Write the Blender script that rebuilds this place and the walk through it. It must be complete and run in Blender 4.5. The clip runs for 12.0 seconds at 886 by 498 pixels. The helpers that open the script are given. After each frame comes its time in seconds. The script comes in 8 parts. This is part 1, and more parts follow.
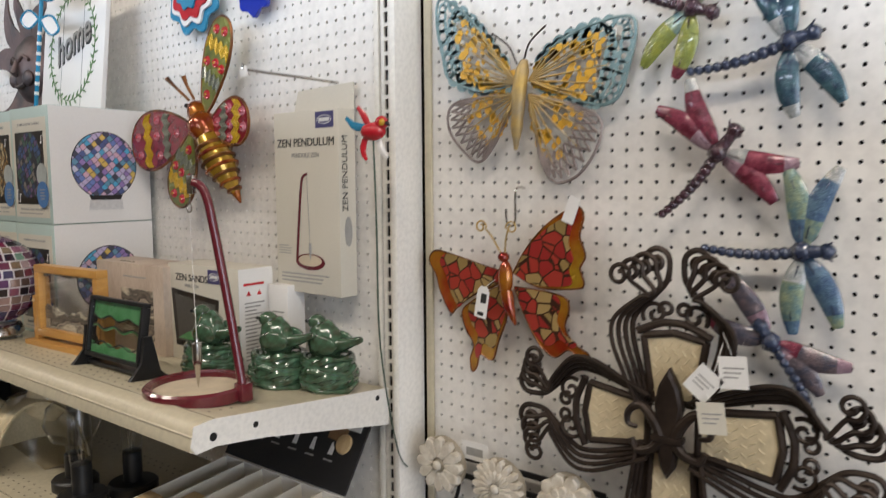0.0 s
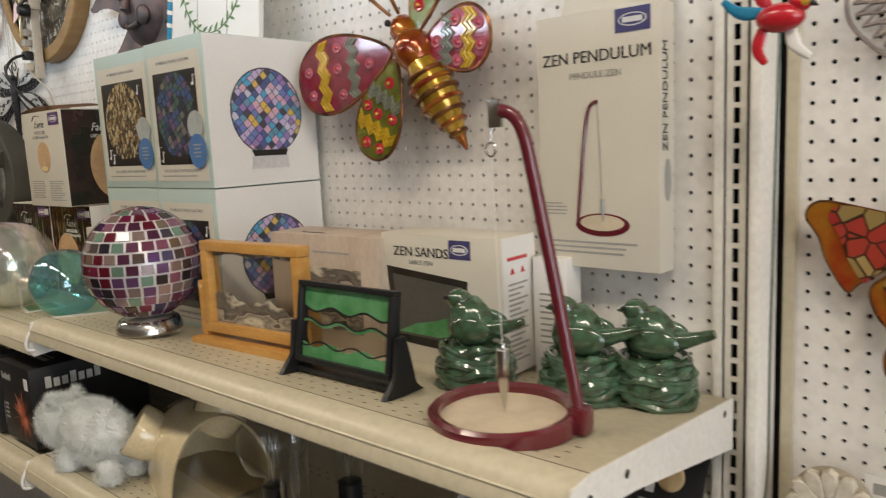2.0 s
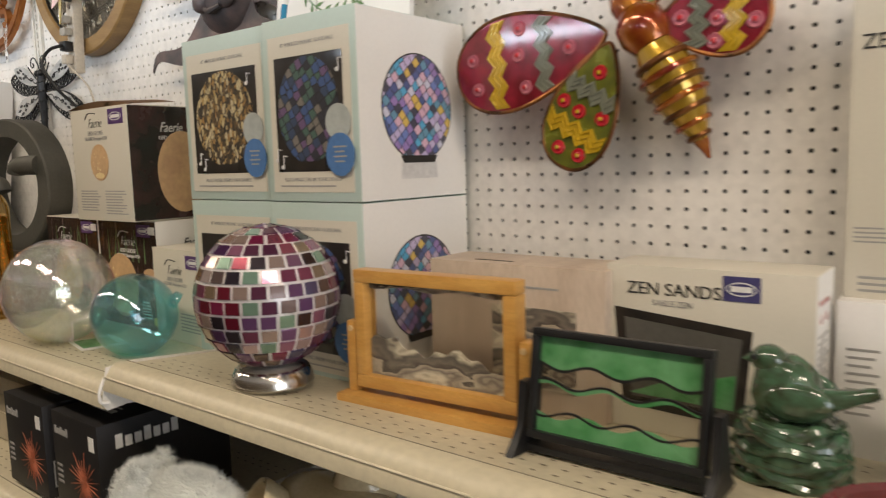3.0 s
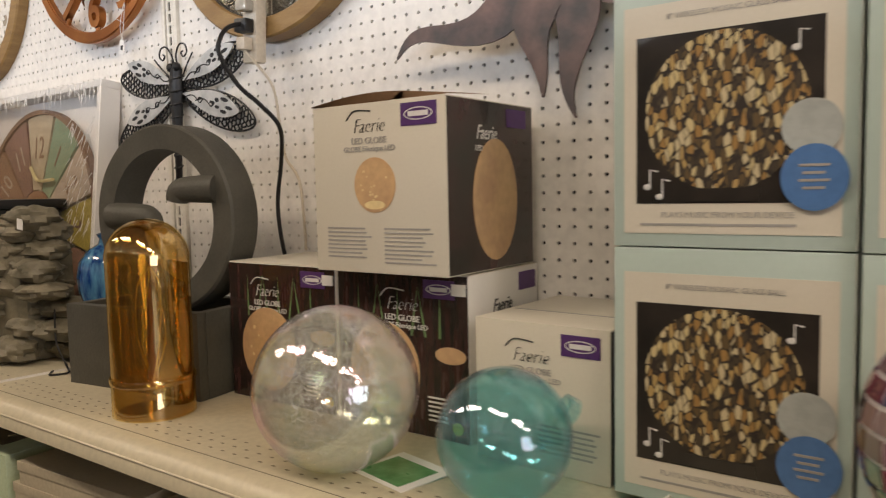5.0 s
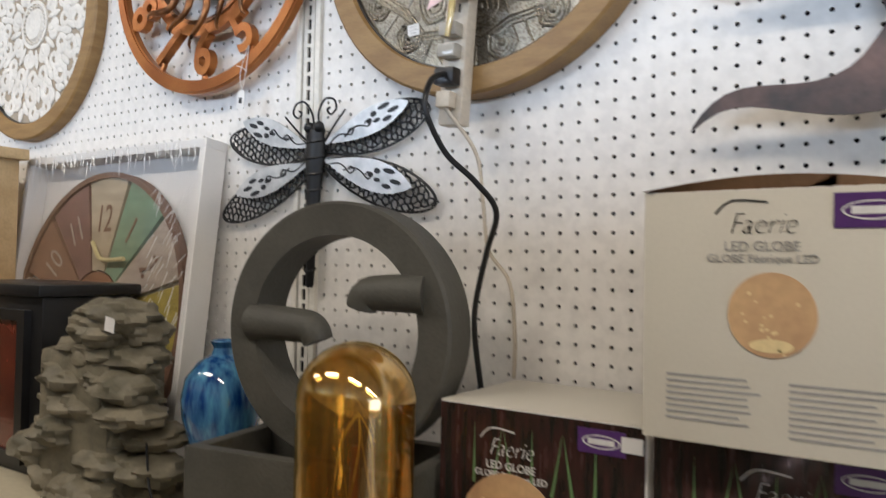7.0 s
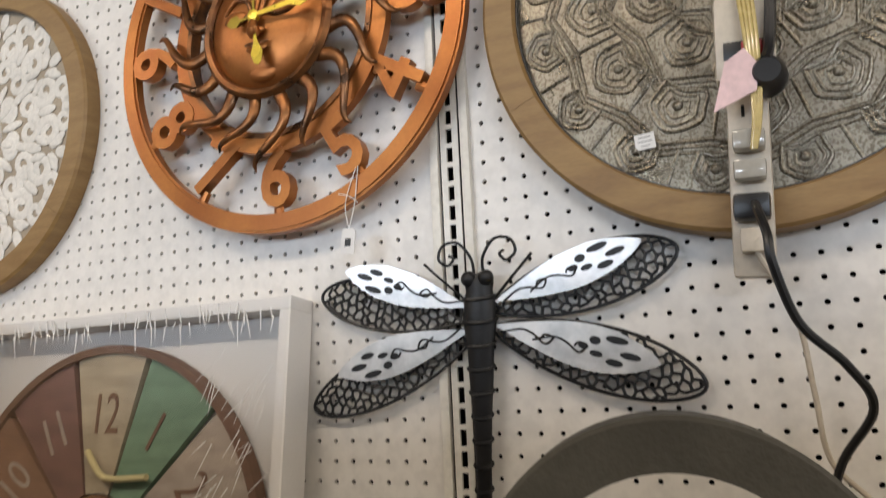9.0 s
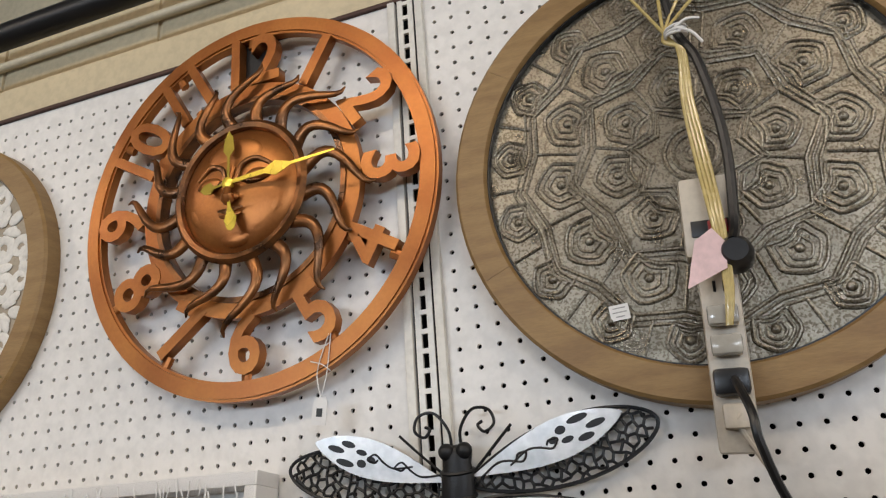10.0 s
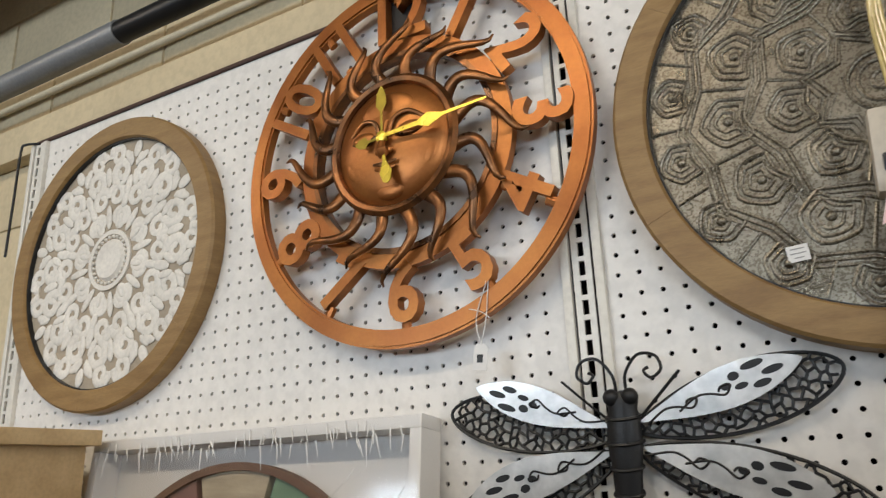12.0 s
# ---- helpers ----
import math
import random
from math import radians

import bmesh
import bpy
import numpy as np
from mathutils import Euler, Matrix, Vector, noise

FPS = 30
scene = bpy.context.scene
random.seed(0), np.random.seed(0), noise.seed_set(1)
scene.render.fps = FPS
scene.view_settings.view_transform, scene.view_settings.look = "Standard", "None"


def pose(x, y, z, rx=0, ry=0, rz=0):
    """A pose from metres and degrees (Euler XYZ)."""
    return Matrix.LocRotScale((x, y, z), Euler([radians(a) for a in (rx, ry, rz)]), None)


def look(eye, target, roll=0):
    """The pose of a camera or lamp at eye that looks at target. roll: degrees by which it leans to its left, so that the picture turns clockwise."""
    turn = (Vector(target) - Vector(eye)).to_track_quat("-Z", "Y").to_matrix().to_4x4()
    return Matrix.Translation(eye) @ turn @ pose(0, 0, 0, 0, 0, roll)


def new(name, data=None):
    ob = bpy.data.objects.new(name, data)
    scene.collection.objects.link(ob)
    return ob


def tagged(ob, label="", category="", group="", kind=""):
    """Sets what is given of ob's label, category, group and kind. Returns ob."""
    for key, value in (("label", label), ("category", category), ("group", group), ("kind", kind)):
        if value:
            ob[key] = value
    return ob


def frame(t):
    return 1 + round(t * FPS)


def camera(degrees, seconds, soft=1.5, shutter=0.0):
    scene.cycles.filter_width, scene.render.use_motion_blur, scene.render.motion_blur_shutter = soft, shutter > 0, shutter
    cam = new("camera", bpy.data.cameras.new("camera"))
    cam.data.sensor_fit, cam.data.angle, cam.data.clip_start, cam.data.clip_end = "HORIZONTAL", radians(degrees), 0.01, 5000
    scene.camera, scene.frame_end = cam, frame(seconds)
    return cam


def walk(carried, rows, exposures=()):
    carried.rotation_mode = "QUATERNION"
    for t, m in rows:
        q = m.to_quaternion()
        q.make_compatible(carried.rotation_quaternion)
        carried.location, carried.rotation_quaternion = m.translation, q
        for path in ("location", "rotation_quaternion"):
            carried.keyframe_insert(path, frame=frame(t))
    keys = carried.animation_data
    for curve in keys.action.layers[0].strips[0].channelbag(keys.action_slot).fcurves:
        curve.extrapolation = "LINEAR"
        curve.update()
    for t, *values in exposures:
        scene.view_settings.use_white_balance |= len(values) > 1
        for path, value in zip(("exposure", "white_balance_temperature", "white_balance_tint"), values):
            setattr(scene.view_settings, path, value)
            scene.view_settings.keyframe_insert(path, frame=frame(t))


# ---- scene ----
cam = camera(62.2, 12.0, soft=1.2, shutter=0.3)
PATH = [
    (0, (0.451, -0.061, 1.521), (-0.779, 1.505, 1.336), -0.4),
    (0.5, (0.313, -0.019, 1.484), (-0.944, 1.505, 1.173), -0.8),
    (1, (0.168, 0.037, 1.474), (-1.155, 1.496, 1.128), -2.1),
    (1.5, (0.029, 0.037, 1.477), (-1.288, 1.506, 1.147), -3.2),
    (2, (-0.125, -0.019, 1.490), (-1.423, 1.475, 1.203), -2.7),
    (2.5, (-0.334, -0.071, 1.478), (-1.580, 1.473, 1.226), -1.8),
    (3, (-0.560, -0.023, 1.481), (-1.806, 1.524, 1.245), -1.6),
    (3.5, (-0.822, -0.035, 1.495), (-2.044, 1.534, 1.281), -2.0),
    (3.7, (-0.906, -0.036, 1.497), (-2.121, 1.542, 1.310), -2.1),
    (5.3, (-1.539, -0.028, 1.486), (-2.675, 1.609, 1.318), -0.6),
    (5.5, (-1.611, -0.032, 1.476), (-2.694, 1.635, 1.258), -0.9),
    (6, (-1.705, -0.036, 1.467), (-2.681, 1.689, 1.196), 0.1),
    (6.5, (-1.827, 0.016, 1.499), (-2.899, 1.699, 1.366), 0.6),
    (7, (-1.973, 0.033, 1.538), (-3.078, 1.700, 1.582), 1.1),
    (7.2, (-2.030, 0.028, 1.555), (-3.118, 1.703, 1.662), 0.7),
    (8.8, (-2.501, 0.141, 1.658), (-3.370, 1.927, 1.891), -2.0),
    (9, (-2.541, 0.141, 1.664), (-3.339, 1.945, 1.991), -2.7),
    (9.5, (-2.572, 0.114, 1.695), (-3.229, 1.914, 2.270), -3.7),
    (10, (-2.568, 0.123, 1.708), (-3.183, 1.904, 2.377), -4.2),
    (10.5, (-2.569, 0.131, 1.707), (-3.188, 1.911, 2.378), -4.5),
    (11, (-2.572, 0.131, 1.704), (-3.261, 1.889, 2.360), -3.9),
    (11.5, (-2.589, 0.119, 1.695), (-3.424, 1.824, 2.326), -2.7),
    (12, (-2.616, 0.110, 1.693), (-3.540, 1.782, 2.283), -2.4),
]
EXPOSURE = [(0.0, -0.28, 5970, 13), (0.7, -0.04, 6320, 13), (1.5, -0.08, 6170, 11), (2.5, -0.16, 6470, 12), (3.5, 0.0, 6620, 14), (5.5, -0.08, 6820, 17), (6.3, -0.04, 6480, 14), (6.6, -0.03, 6100, 12), (7.0, -0.08, 5900, 13), (9.0, -0.36, 6450, 14), (9.5, -0.50, 6450, 14), (11.0, -0.54, 6520, 13), (12.0, -0.48, 6450, 11)]
walk(cam, [(t, look(eye, target, roll)) for t, eye, target, roll in PATH], EXPOSURE)

# ---- light ----
world = bpy.data.worlds.new("sky")
scene.world = world
world.use_nodes = True
sky = world.node_tree.nodes.new("ShaderNodeTexSky")
sky.sky_type, sky.sun_disc, sky.sun_elevation, sky.sun_rotation = "NISHITA", False, radians(38), radians(200)
world.node_tree.links.new(sky.outputs["Color"], world.node_tree.nodes["Background"].inputs["Color"])
world.node_tree.nodes["Background"].inputs["Strength"].default_value = 0.12


def area(name, place, target, w, h, watts, colour):
    lamp = bpy.data.lights.new(name, "AREA")
    lamp.shape, lamp.size, lamp.size_y, lamp.energy, lamp.color = "RECTANGLE", w, h, watts, colour
    ob = new(name, lamp)
    ob.matrix_world = look(place, target)
    return ob


# cool daylight through the high side windows and the tall shopfront at the end of the aisle, and the warm tubes on the ceiling
area("window_daylight", (-5.6, -5.42, 2.68), (-5.0, 0, 2.1), 3.9, 0.5, 190, (0.74, 0.87, 1.0))
area("window_daylight", (0.6, -5.42, 2.68), (0.4, 0, 2.1), 3.5, 0.5, 200, (0.76, 0.88, 1.0))
area("window_daylight", (3.9, -1.4, 1.5), (0.0, -1.2, 1.45), 3.2, 2.2, 105, (0.90, 0.95, 1.0))
for x, watts in ((-5.6, 34), (-3.5, 34), (-1.4, 29), (0.7, 46), (2.8, 56)):
    area("tube_light", (x, -0.75, 3.27), (x, -0.75, 0), 1.2, 0.25, watts, (1.0, 0.87, 0.68))


# ---- materials ----
def mat(name, col, rough=0.5, metal=0.0, col2=None, scale=12.0, fine=140.0, bump=0.08, trans=0.0, coat=0.0, var=0.16, spec=0.5, ior=1.45, stretch=(1, 1, 1), speck=None, film=0.0, crackle=0.0, grain=0.25):
    m = bpy.data.materials.new(name)
    m.use_nodes = True
    nt = m.node_tree
    b = nt.nodes["Principled BSDF"]
    tc = nt.nodes.new("ShaderNodeTexCoord")
    mp = nt.nodes.new("ShaderNodeMapping")
    mp.inputs["Scale"].default_value = stretch
    nt.links.new(tc.outputs["Object"], mp.inputs["Vector"])
    n1 = nt.nodes.new("ShaderNodeTexNoise")
    n1.inputs["Scale"].default_value, n1.inputs["Detail"].default_value = scale, 4
    n2 = nt.nodes.new("ShaderNodeTexNoise")
    n2.inputs["Scale"].default_value, n2.inputs["Detail"].default_value = fine, 3
    for n in (n1, n2):
        nt.links.new(mp.outputs["Vector"], n.inputs["Vector"])
    ramp = nt.nodes.new("ShaderNodeValToRGB")
    ramp.color_ramp.elements[0].position, ramp.color_ramp.elements[1].position = 0.34, 0.68
    c2 = col2 or tuple(c * (1 - var) for c in col)
    ramp.color_ramp.elements[0].color, ramp.color_ramp.elements[1].color = (*c2, 1), (*col, 1)
    nt.links.new(n1.outputs["Fac"], ramp.inputs["Fac"])
    mix = nt.nodes.new("ShaderNodeMix")
    mix.data_type, mix.blend_type = "RGBA", "MULTIPLY"
    mix.inputs["Factor"].default_value = grain
    nt.links.new(ramp.outputs["Color"], mix.inputs["A"])
    r2 = nt.nodes.new("ShaderNodeValToRGB")
    r2.color_ramp.elements[0].position, r2.color_ramp.elements[1].position = 0.35, 0.6
    r2.color_ramp.elements[0].color = (0.6, 0.6, 0.6, 1)
    if speck:
        mix.inputs["Factor"].default_value = 1.0
        r2.color_ramp.elements[0].color = (*speck, 1)
        r2.color_ramp.elements[0].position, r2.color_ramp.elements[1].position = 0.44, 0.5
    nt.links.new(n2.outputs["Fac"], r2.inputs["Fac"])
    nt.links.new(r2.outputs["Color"], mix.inputs["B"])
    nt.links.new(mix.outputs["Result"], b.inputs["Base Color"])
    rr = nt.nodes.new("ShaderNodeMapRange")
    rr.inputs["To Min"].default_value, rr.inputs["To Max"].default_value = max(0.02, rough - 0.1), min(1, rough + 0.1)
    if trans < 0.5:
        nt.links.new(n1.outputs["Fac"], rr.inputs["Value"])
        nt.links.new(rr.outputs["Result"], b.inputs["Roughness"])
    else:
        b.inputs["Roughness"].default_value = rough
    if bump:
        bp = nt.nodes.new("ShaderNodeBump")
        bp.inputs["Strength"].default_value, bp.inputs["Distance"].default_value = bump, 0.002
        nt.links.new(n2.outputs["Fac"], bp.inputs["Height"])
        nt.links.new(bp.outputs["Normal"], b.inputs["Normal"])
    b.inputs["Thin Film Thickness"].default_value = film
    if crackle:
        vo = nt.nodes.new("ShaderNodeTexVoronoi")
        vo.feature = "DISTANCE_TO_EDGE"
        vo.inputs["Scale"].default_value = crackle
        wob = nt.nodes.new("ShaderNodeMix")
        wob.data_type, wob.blend_type = "RGBA", "ADD"
        wob.inputs["Factor"].default_value = 0.02
        nt.links.new(mp.outputs["Vector"], wob.inputs["A"])
        nt.links.new(n2.outputs["Color"], wob.inputs["B"])
        nt.links.new(wob.outputs["Result"], vo.inputs["Vector"])
        lim = nt.nodes.new("ShaderNodeMapRange")
        lim.inputs["From Max"].default_value = 0.05
        nt.links.new(vo.outputs["Distance"], lim.inputs["Value"])
        cb = nt.nodes.new("ShaderNodeBump")
        cb.inputs["Strength"].default_value, cb.inputs["Distance"].default_value = 0.5, 0.002
        nt.links.new(lim.outputs["Result"], cb.inputs["Height"])
        nt.links.new(cb.outputs["Normal"], b.inputs["Normal"])
    b.inputs["Metallic"].default_value = metal
    b.inputs["Transmission Weight"].default_value = trans
    b.inputs["Coat Weight"].default_value = coat
    b.inputs["Coat Roughness"].default_value = 0.06
    b.inputs["IOR"].default_value = ior
    b.inputs["Specular IOR Level"].default_value = spec
    return m


def cells(name, colours, scale, rough=0.25, metal=0.0, grout=(0.03, 0.03, 0.03), edge=0.06, stretch=(1, 1, 1), coat=0.3, turn=0.0, square=0.0):
    """Small coloured pieces with dark joints."""
    m = bpy.data.materials.new(name)
    m.use_nodes = True
    nt = m.node_tree
    b = nt.nodes["Principled BSDF"]
    tc = nt.nodes.new("ShaderNodeTexCoord")
    mp = nt.nodes.new("ShaderNodeMapping")
    mp.inputs["Scale"].default_value = stretch
    mp.inputs["Rotation"].default_value = (0, turn, 0)
    nt.links.new(tc.outputs["Object"], mp.inputs["Vector"])
    v = nt.nodes.new("ShaderNodeTexVoronoi")
    v.inputs["Scale"].default_value = scale
    d = nt.nodes.new("ShaderNodeTexVoronoi")
    d.feature = "DISTANCE_TO_EDGE"
    d.inputs["Scale"].default_value = scale
    for n in (v, d):
        n.inputs["Randomness"].default_value = 1.0 - square
        nt.links.new(mp.outputs["Vector"], n.inputs["Vector"])
    sep = nt.nodes.new("ShaderNodeSeparateColor")
    nt.links.new(v.outputs["Color"], sep.inputs["Color"])
    ramp = nt.nodes.new("ShaderNodeValToRGB")
    ramp.color_ramp.interpolation = "CONSTANT"
    els = ramp.color_ramp.elements
    while len(els) < len(colours):
        els.new(0.5)
    for i, c in enumerate(colours):
        els[i].position = i / len(colours)
        els[i].color = (*c, 1)
    nt.links.new(sep.outputs["Red"], ramp.inputs["Fac"])
    cut = nt.nodes.new("ShaderNodeMath")
    cut.operation = "GREATER_THAN"
    cut.inputs[1].default_value = edge
    nt.links.new(d.outputs["Distance"], cut.inputs[0])
    mix = nt.nodes.new("ShaderNodeMix")
    mix.data_type = "RGBA"
    mix.inputs["A"].default_value = (*grout, 1)
    nt.links.new(cut.outputs["Value"], mix.inputs["Factor"])
    nt.links.new(ramp.outputs["Color"], mix.inputs["B"])
    nt.links.new(mix.outputs["Result"], b.inputs["Base Color"])
    b.inputs["Roughness"].default_value, b.inputs["Metallic"].default_value = rough, metal
    b.inputs["Coat Weight"].default_value = coat
    bp = nt.nodes.new("ShaderNodeBump")
    bp.inputs["Strength"].default_value, bp.inputs["Distance"].default_value = 0.4, 0.001
    nt.links.new(cut.outputs["Value"], bp.inputs["Height"])
    nt.links.new(bp.outputs["Normal"], b.inputs["Normal"])
    return m


def thin_glass(name, tint, rough=0.02, ior=1.5, crackle=0.0, haze=0.0, lustre=None):
    """Clear or tinted glass: see-through, with a mirror gloss towards the rim, fine crackle and a little haze."""
    m = bpy.data.materials.new(name)
    m.use_nodes = True
    nt = m.node_tree
    nt.nodes.remove(nt.nodes["Principled BSDF"])
    out = nt.nodes["Material Output"]
    tr = nt.nodes.new("ShaderNodeBsdfTransparent")
    tr.inputs["Color"].default_value = (*tint, 1)
    gl = nt.nodes.new("ShaderNodeBsdfGlossy")
    gl.inputs["Roughness"].default_value = rough
    lw = nt.nodes.new("ShaderNodeLayerWeight")
    lw.inputs["Blend"].default_value = 0.5
    pw = nt.nodes.new("ShaderNodeMath")
    pw.operation, pw.inputs[1].default_value = "POWER", 4.0
    nt.links.new(lw.outputs["Facing"], pw.inputs[0])
    fr = nt.nodes.new("ShaderNodeMath")
    fr.operation, fr.inputs[1].default_value, fr.inputs[2].default_value = "MULTIPLY_ADD", 0.8, ((ior - 1) / (ior + 1)) ** 2
    nt.links.new(pw.outputs["Value"], fr.inputs[0])
    tc = nt.nodes.new("ShaderNodeTexCoord")
    ns = nt.nodes.new("ShaderNodeTexNoise")
    ns.inputs["Scale"].default_value, ns.inputs["Detail"].default_value = 9, 3
    nt.links.new(tc.outputs["Object"], ns.inputs["Vector"])
    if lustre:
        ramp = nt.nodes.new("ShaderNodeValToRGB")
        els = ramp.color_ramp.elements
        while len(els) < len(lustre):
            els.new(0.5)
        for i, c in enumerate(lustre):
            els[i].position = 0.3 + 0.4 * i / (len(lustre) - 1)
            els[i].color = (*c, 1)
        nt.links.new(ns.outputs["Fac"], ramp.inputs["Fac"])
        nt.links.new(ramp.outputs["Color"], gl.inputs["Color"])
    base = tr
    if crackle:
        vo = nt.nodes.new("ShaderNodeTexVoronoi")
        vo.feature = "DISTANCE_TO_EDGE"
        vo.inputs["Scale"].default_value = crackle
        mp = nt.nodes.new("ShaderNodeMapping")
        mp.inputs["Scale"].default_value = (1, 1, 0.5)
        nt.links.new(tc.outputs["Object"], mp.inputs["Vector"])
        nt.links.new(mp.outputs["Vector"], vo.inputs["Vector"])
        lim = nt.nodes.new("ShaderNodeMapRange")
        lim.inputs["From Max"].default_value = 0.06
        lim.inputs["To Min"].default_value, lim.inputs["To Max"].default_value = haze * 5, haze
        nt.links.new(vo.outputs["Distance"], lim.inputs["Value"])
        bp = nt.nodes.new("ShaderNodeBump")
        bp.inputs["Strength"].default_value, bp.inputs["Distance"].default_value = 0.35, 0.001
        nt.links.new(vo.outputs["Distance"], bp.inputs["Height"])
        nt.links.new(bp.outputs["Normal"], gl.inputs["Normal"])
        df = nt.nodes.new("ShaderNodeBsdfDiffuse")
        df.inputs["Color"].default_value = (*[0.5 + 0.5 * t for t in tint], 1)
        hz = nt.nodes.new("ShaderNodeMixShader")
        nt.links.new(lim.outputs["Result"], hz.inputs["Fac"])
        nt.links.new(tr.outputs["BSDF"], hz.inputs[1])
        nt.links.new(df.outputs["BSDF"], hz.inputs[2])
        base = hz
    mx = nt.nodes.new("ShaderNodeMixShader")
    nt.links.new(fr.outputs["Value"], mx.inputs["Fac"])
    nt.links.new(base.outputs[0], mx.inputs[1])
    nt.links.new(gl.outputs["BSDF"], mx.inputs[2])
    nt.links.new(mx.outputs["Shader"], out.inputs["Surface"])
    return m


def by_piece(name, colours, rough=0.15, metal=0.5, coat=0.5):
    """One colour for each piece, picked by its own random number."""
    m = bpy.data.materials.new(name)
    m.use_nodes = True
    nt = m.node_tree
    b = nt.nodes["Principled BSDF"]
    oi = nt.nodes.new("ShaderNodeObjectInfo")
    ramp = nt.nodes.new("ShaderNodeValToRGB")
    ramp.color_ramp.interpolation = "CONSTANT"
    els = ramp.color_ramp.elements
    while len(els) < len(colours):
        els.new(0.5)
    for i, c in enumerate(colours):
        els[i].position = i / len(colours)
        els[i].color = (*c, 1)
    nt.links.new(oi.outputs["Random"], ramp.inputs["Fac"])
    n = nt.nodes.new("ShaderNodeTexNoise")
    n.inputs["Scale"].default_value = 260
    mix = nt.nodes.new("ShaderNodeMix")
    mix.data_type, mix.blend_type = "RGBA", "OVERLAY"
    mix.inputs["Factor"].default_value = 0.5
    nt.links.new(ramp.outputs["Color"], mix.inputs["A"])
    nt.links.new(n.outputs["Fac"], mix.inputs["B"])
    nt.links.new(mix.outputs["Result"], b.inputs["Base Color"])
    b.inputs["Roughness"].default_value, b.inputs["Metallic"].default_value = rough, metal
    b.inputs["Coat Weight"].default_value = coat
    return m


def strata(name, colours, scale):
    """Wavy layers of coloured sand."""
    m = bpy.data.materials.new(name)
    m.use_nodes = True
    nt = m.node_tree
    b = nt.nodes["Principled BSDF"]
    tc = nt.nodes.new("ShaderNodeTexCoord")
    mp = nt.nodes.new("ShaderNodeMapping")
    mp.inputs["Scale"].default_value = (0.45, 0.45, 1.0)
    nt.links.new(tc.outputs["Object"], mp.inputs["Vector"])
    w = nt.nodes.new("ShaderNodeTexWave")
    w.bands_direction, w.wave_profile = "Z", "SAW"
    w.inputs["Scale"].default_value, w.inputs["Distortion"].default_value = scale / 6.0, 7.0
    w.inputs["Detail"].default_value, w.inputs["Detail Scale"].default_value = 3, 5.0
    nt.links.new(mp.outputs["Vector"], w.inputs["Vector"])
    ramp = nt.nodes.new("ShaderNodeValToRGB")
    els = ramp.color_ramp.elements
    while len(els) < len(colours):
        els.new(0.5)
    for i, c in enumerate(colours):
        els[i].position = i / (len(colours) - 1)
        els[i].color = (*c, 1)
    nt.links.new(w.outputs["Fac"], ramp.inputs["Fac"])
    nt.links.new(ramp.outputs["Color"], b.inputs["Base Color"])
    b.inputs["Roughness"].default_value = 0.6
    return m


PEG = mat("pegboard_paint", (0.80, 0.77, 0.725), 0.42, scale=3, fine=60, bump=0.05, var=0.06)
STEEL = mat("shelf_enamel", (0.57, 0.51, 0.37), 0.38, scale=5, fine=90, bump=0.05, var=0.1)
# darkened enamel: shade of the deck slots and nose groove as colour
SLOT_SHADE = mat("shadowed_enamel", (0.20, 0.17, 0.12), 0.6, bump=0)
STEEL_W = mat("white_enamel", (0.8, 0.77, 0.71), 0.4, scale=5, fine=120, bump=0.06, var=0.07)
UPRIGHT = mat("upright_enamel", (0.74, 0.71, 0.64), 0.35, scale=6, fine=100, bump=0.04, var=0.07)
# near-black colour standing in for the shade inside holes, slots and gaps
VOID_SHADE = mat("painted_void_shade", (0.012, 0.011, 0.01), 0.9, bump=0)
BLOCK = mat("painted_block", (0.68, 0.56, 0.36), 0.62, scale=4, fine=70, bump=0.5, var=0.14)
BLACK = mat("black_plastic", (0.014, 0.014, 0.015), 0.35, scale=20, bump=0.04)
SATIN = mat("black_metal", (0.015, 0.015, 0.016), 0.42, 0.2, scale=30, fine=200, bump=0.2)
WHITE = mat("white_card", (0.76, 0.74, 0.71), 0.5, scale=4, fine=200, bump=0.03, var=0.05, grain=0.05)
CREAM = mat("cream_card", (0.62, 0.58, 0.49), 0.42, scale=5, fine=240, bump=0.03, var=0.06, grain=0.06)
PRINT_K = mat("black_ink", (0.03, 0.03, 0.03), 0.5, bump=0)
PRINT_G = mat("grey_ink", (0.36, 0.35, 0.33), 0.5, bump=0)
PRINT_W = mat("white_ink", (0.75, 0.74, 0.72), 0.5, bump=0)
PURPLE = mat("purple_ink", (0.085, 0.03, 0.15), 0.4, bump=0, var=0.05)
NAVY = mat("navy_ink", (0.06, 0.055, 0.16), 0.4, bump=0, var=0.05)
COPPER = mat("copper_finish", (0.42, 0.16, 0.04), 0.36, 0.7, col2=(0.29, 0.095, 0.024), scale=9, fine=160, bump=0.12)
COPPER_D = mat("antique_copper", (0.33, 0.13, 0.04), 0.30, 0.75, col2=(0.07, 0.035, 0.018), scale=26, fine=160, bump=0.15)
GOLD = mat("bright_gold", (0.85, 0.62, 0.07), 0.28, 0.5, scale=10, bump=0.02)
OAK = mat("oak_rim", (0.31, 0.19, 0.072), 0.5, col2=(0.23, 0.13, 0.045), scale=14, fine=120, bump=0.12, stretch=(1, 1, 5))
PINE = mat("golden_pine", (0.58, 0.32, 0.085), 0.38, col2=(0.5, 0.25, 0.06), scale=18, fine=120, bump=0.06, stretch=(1, 1, 4), coat=0.2)
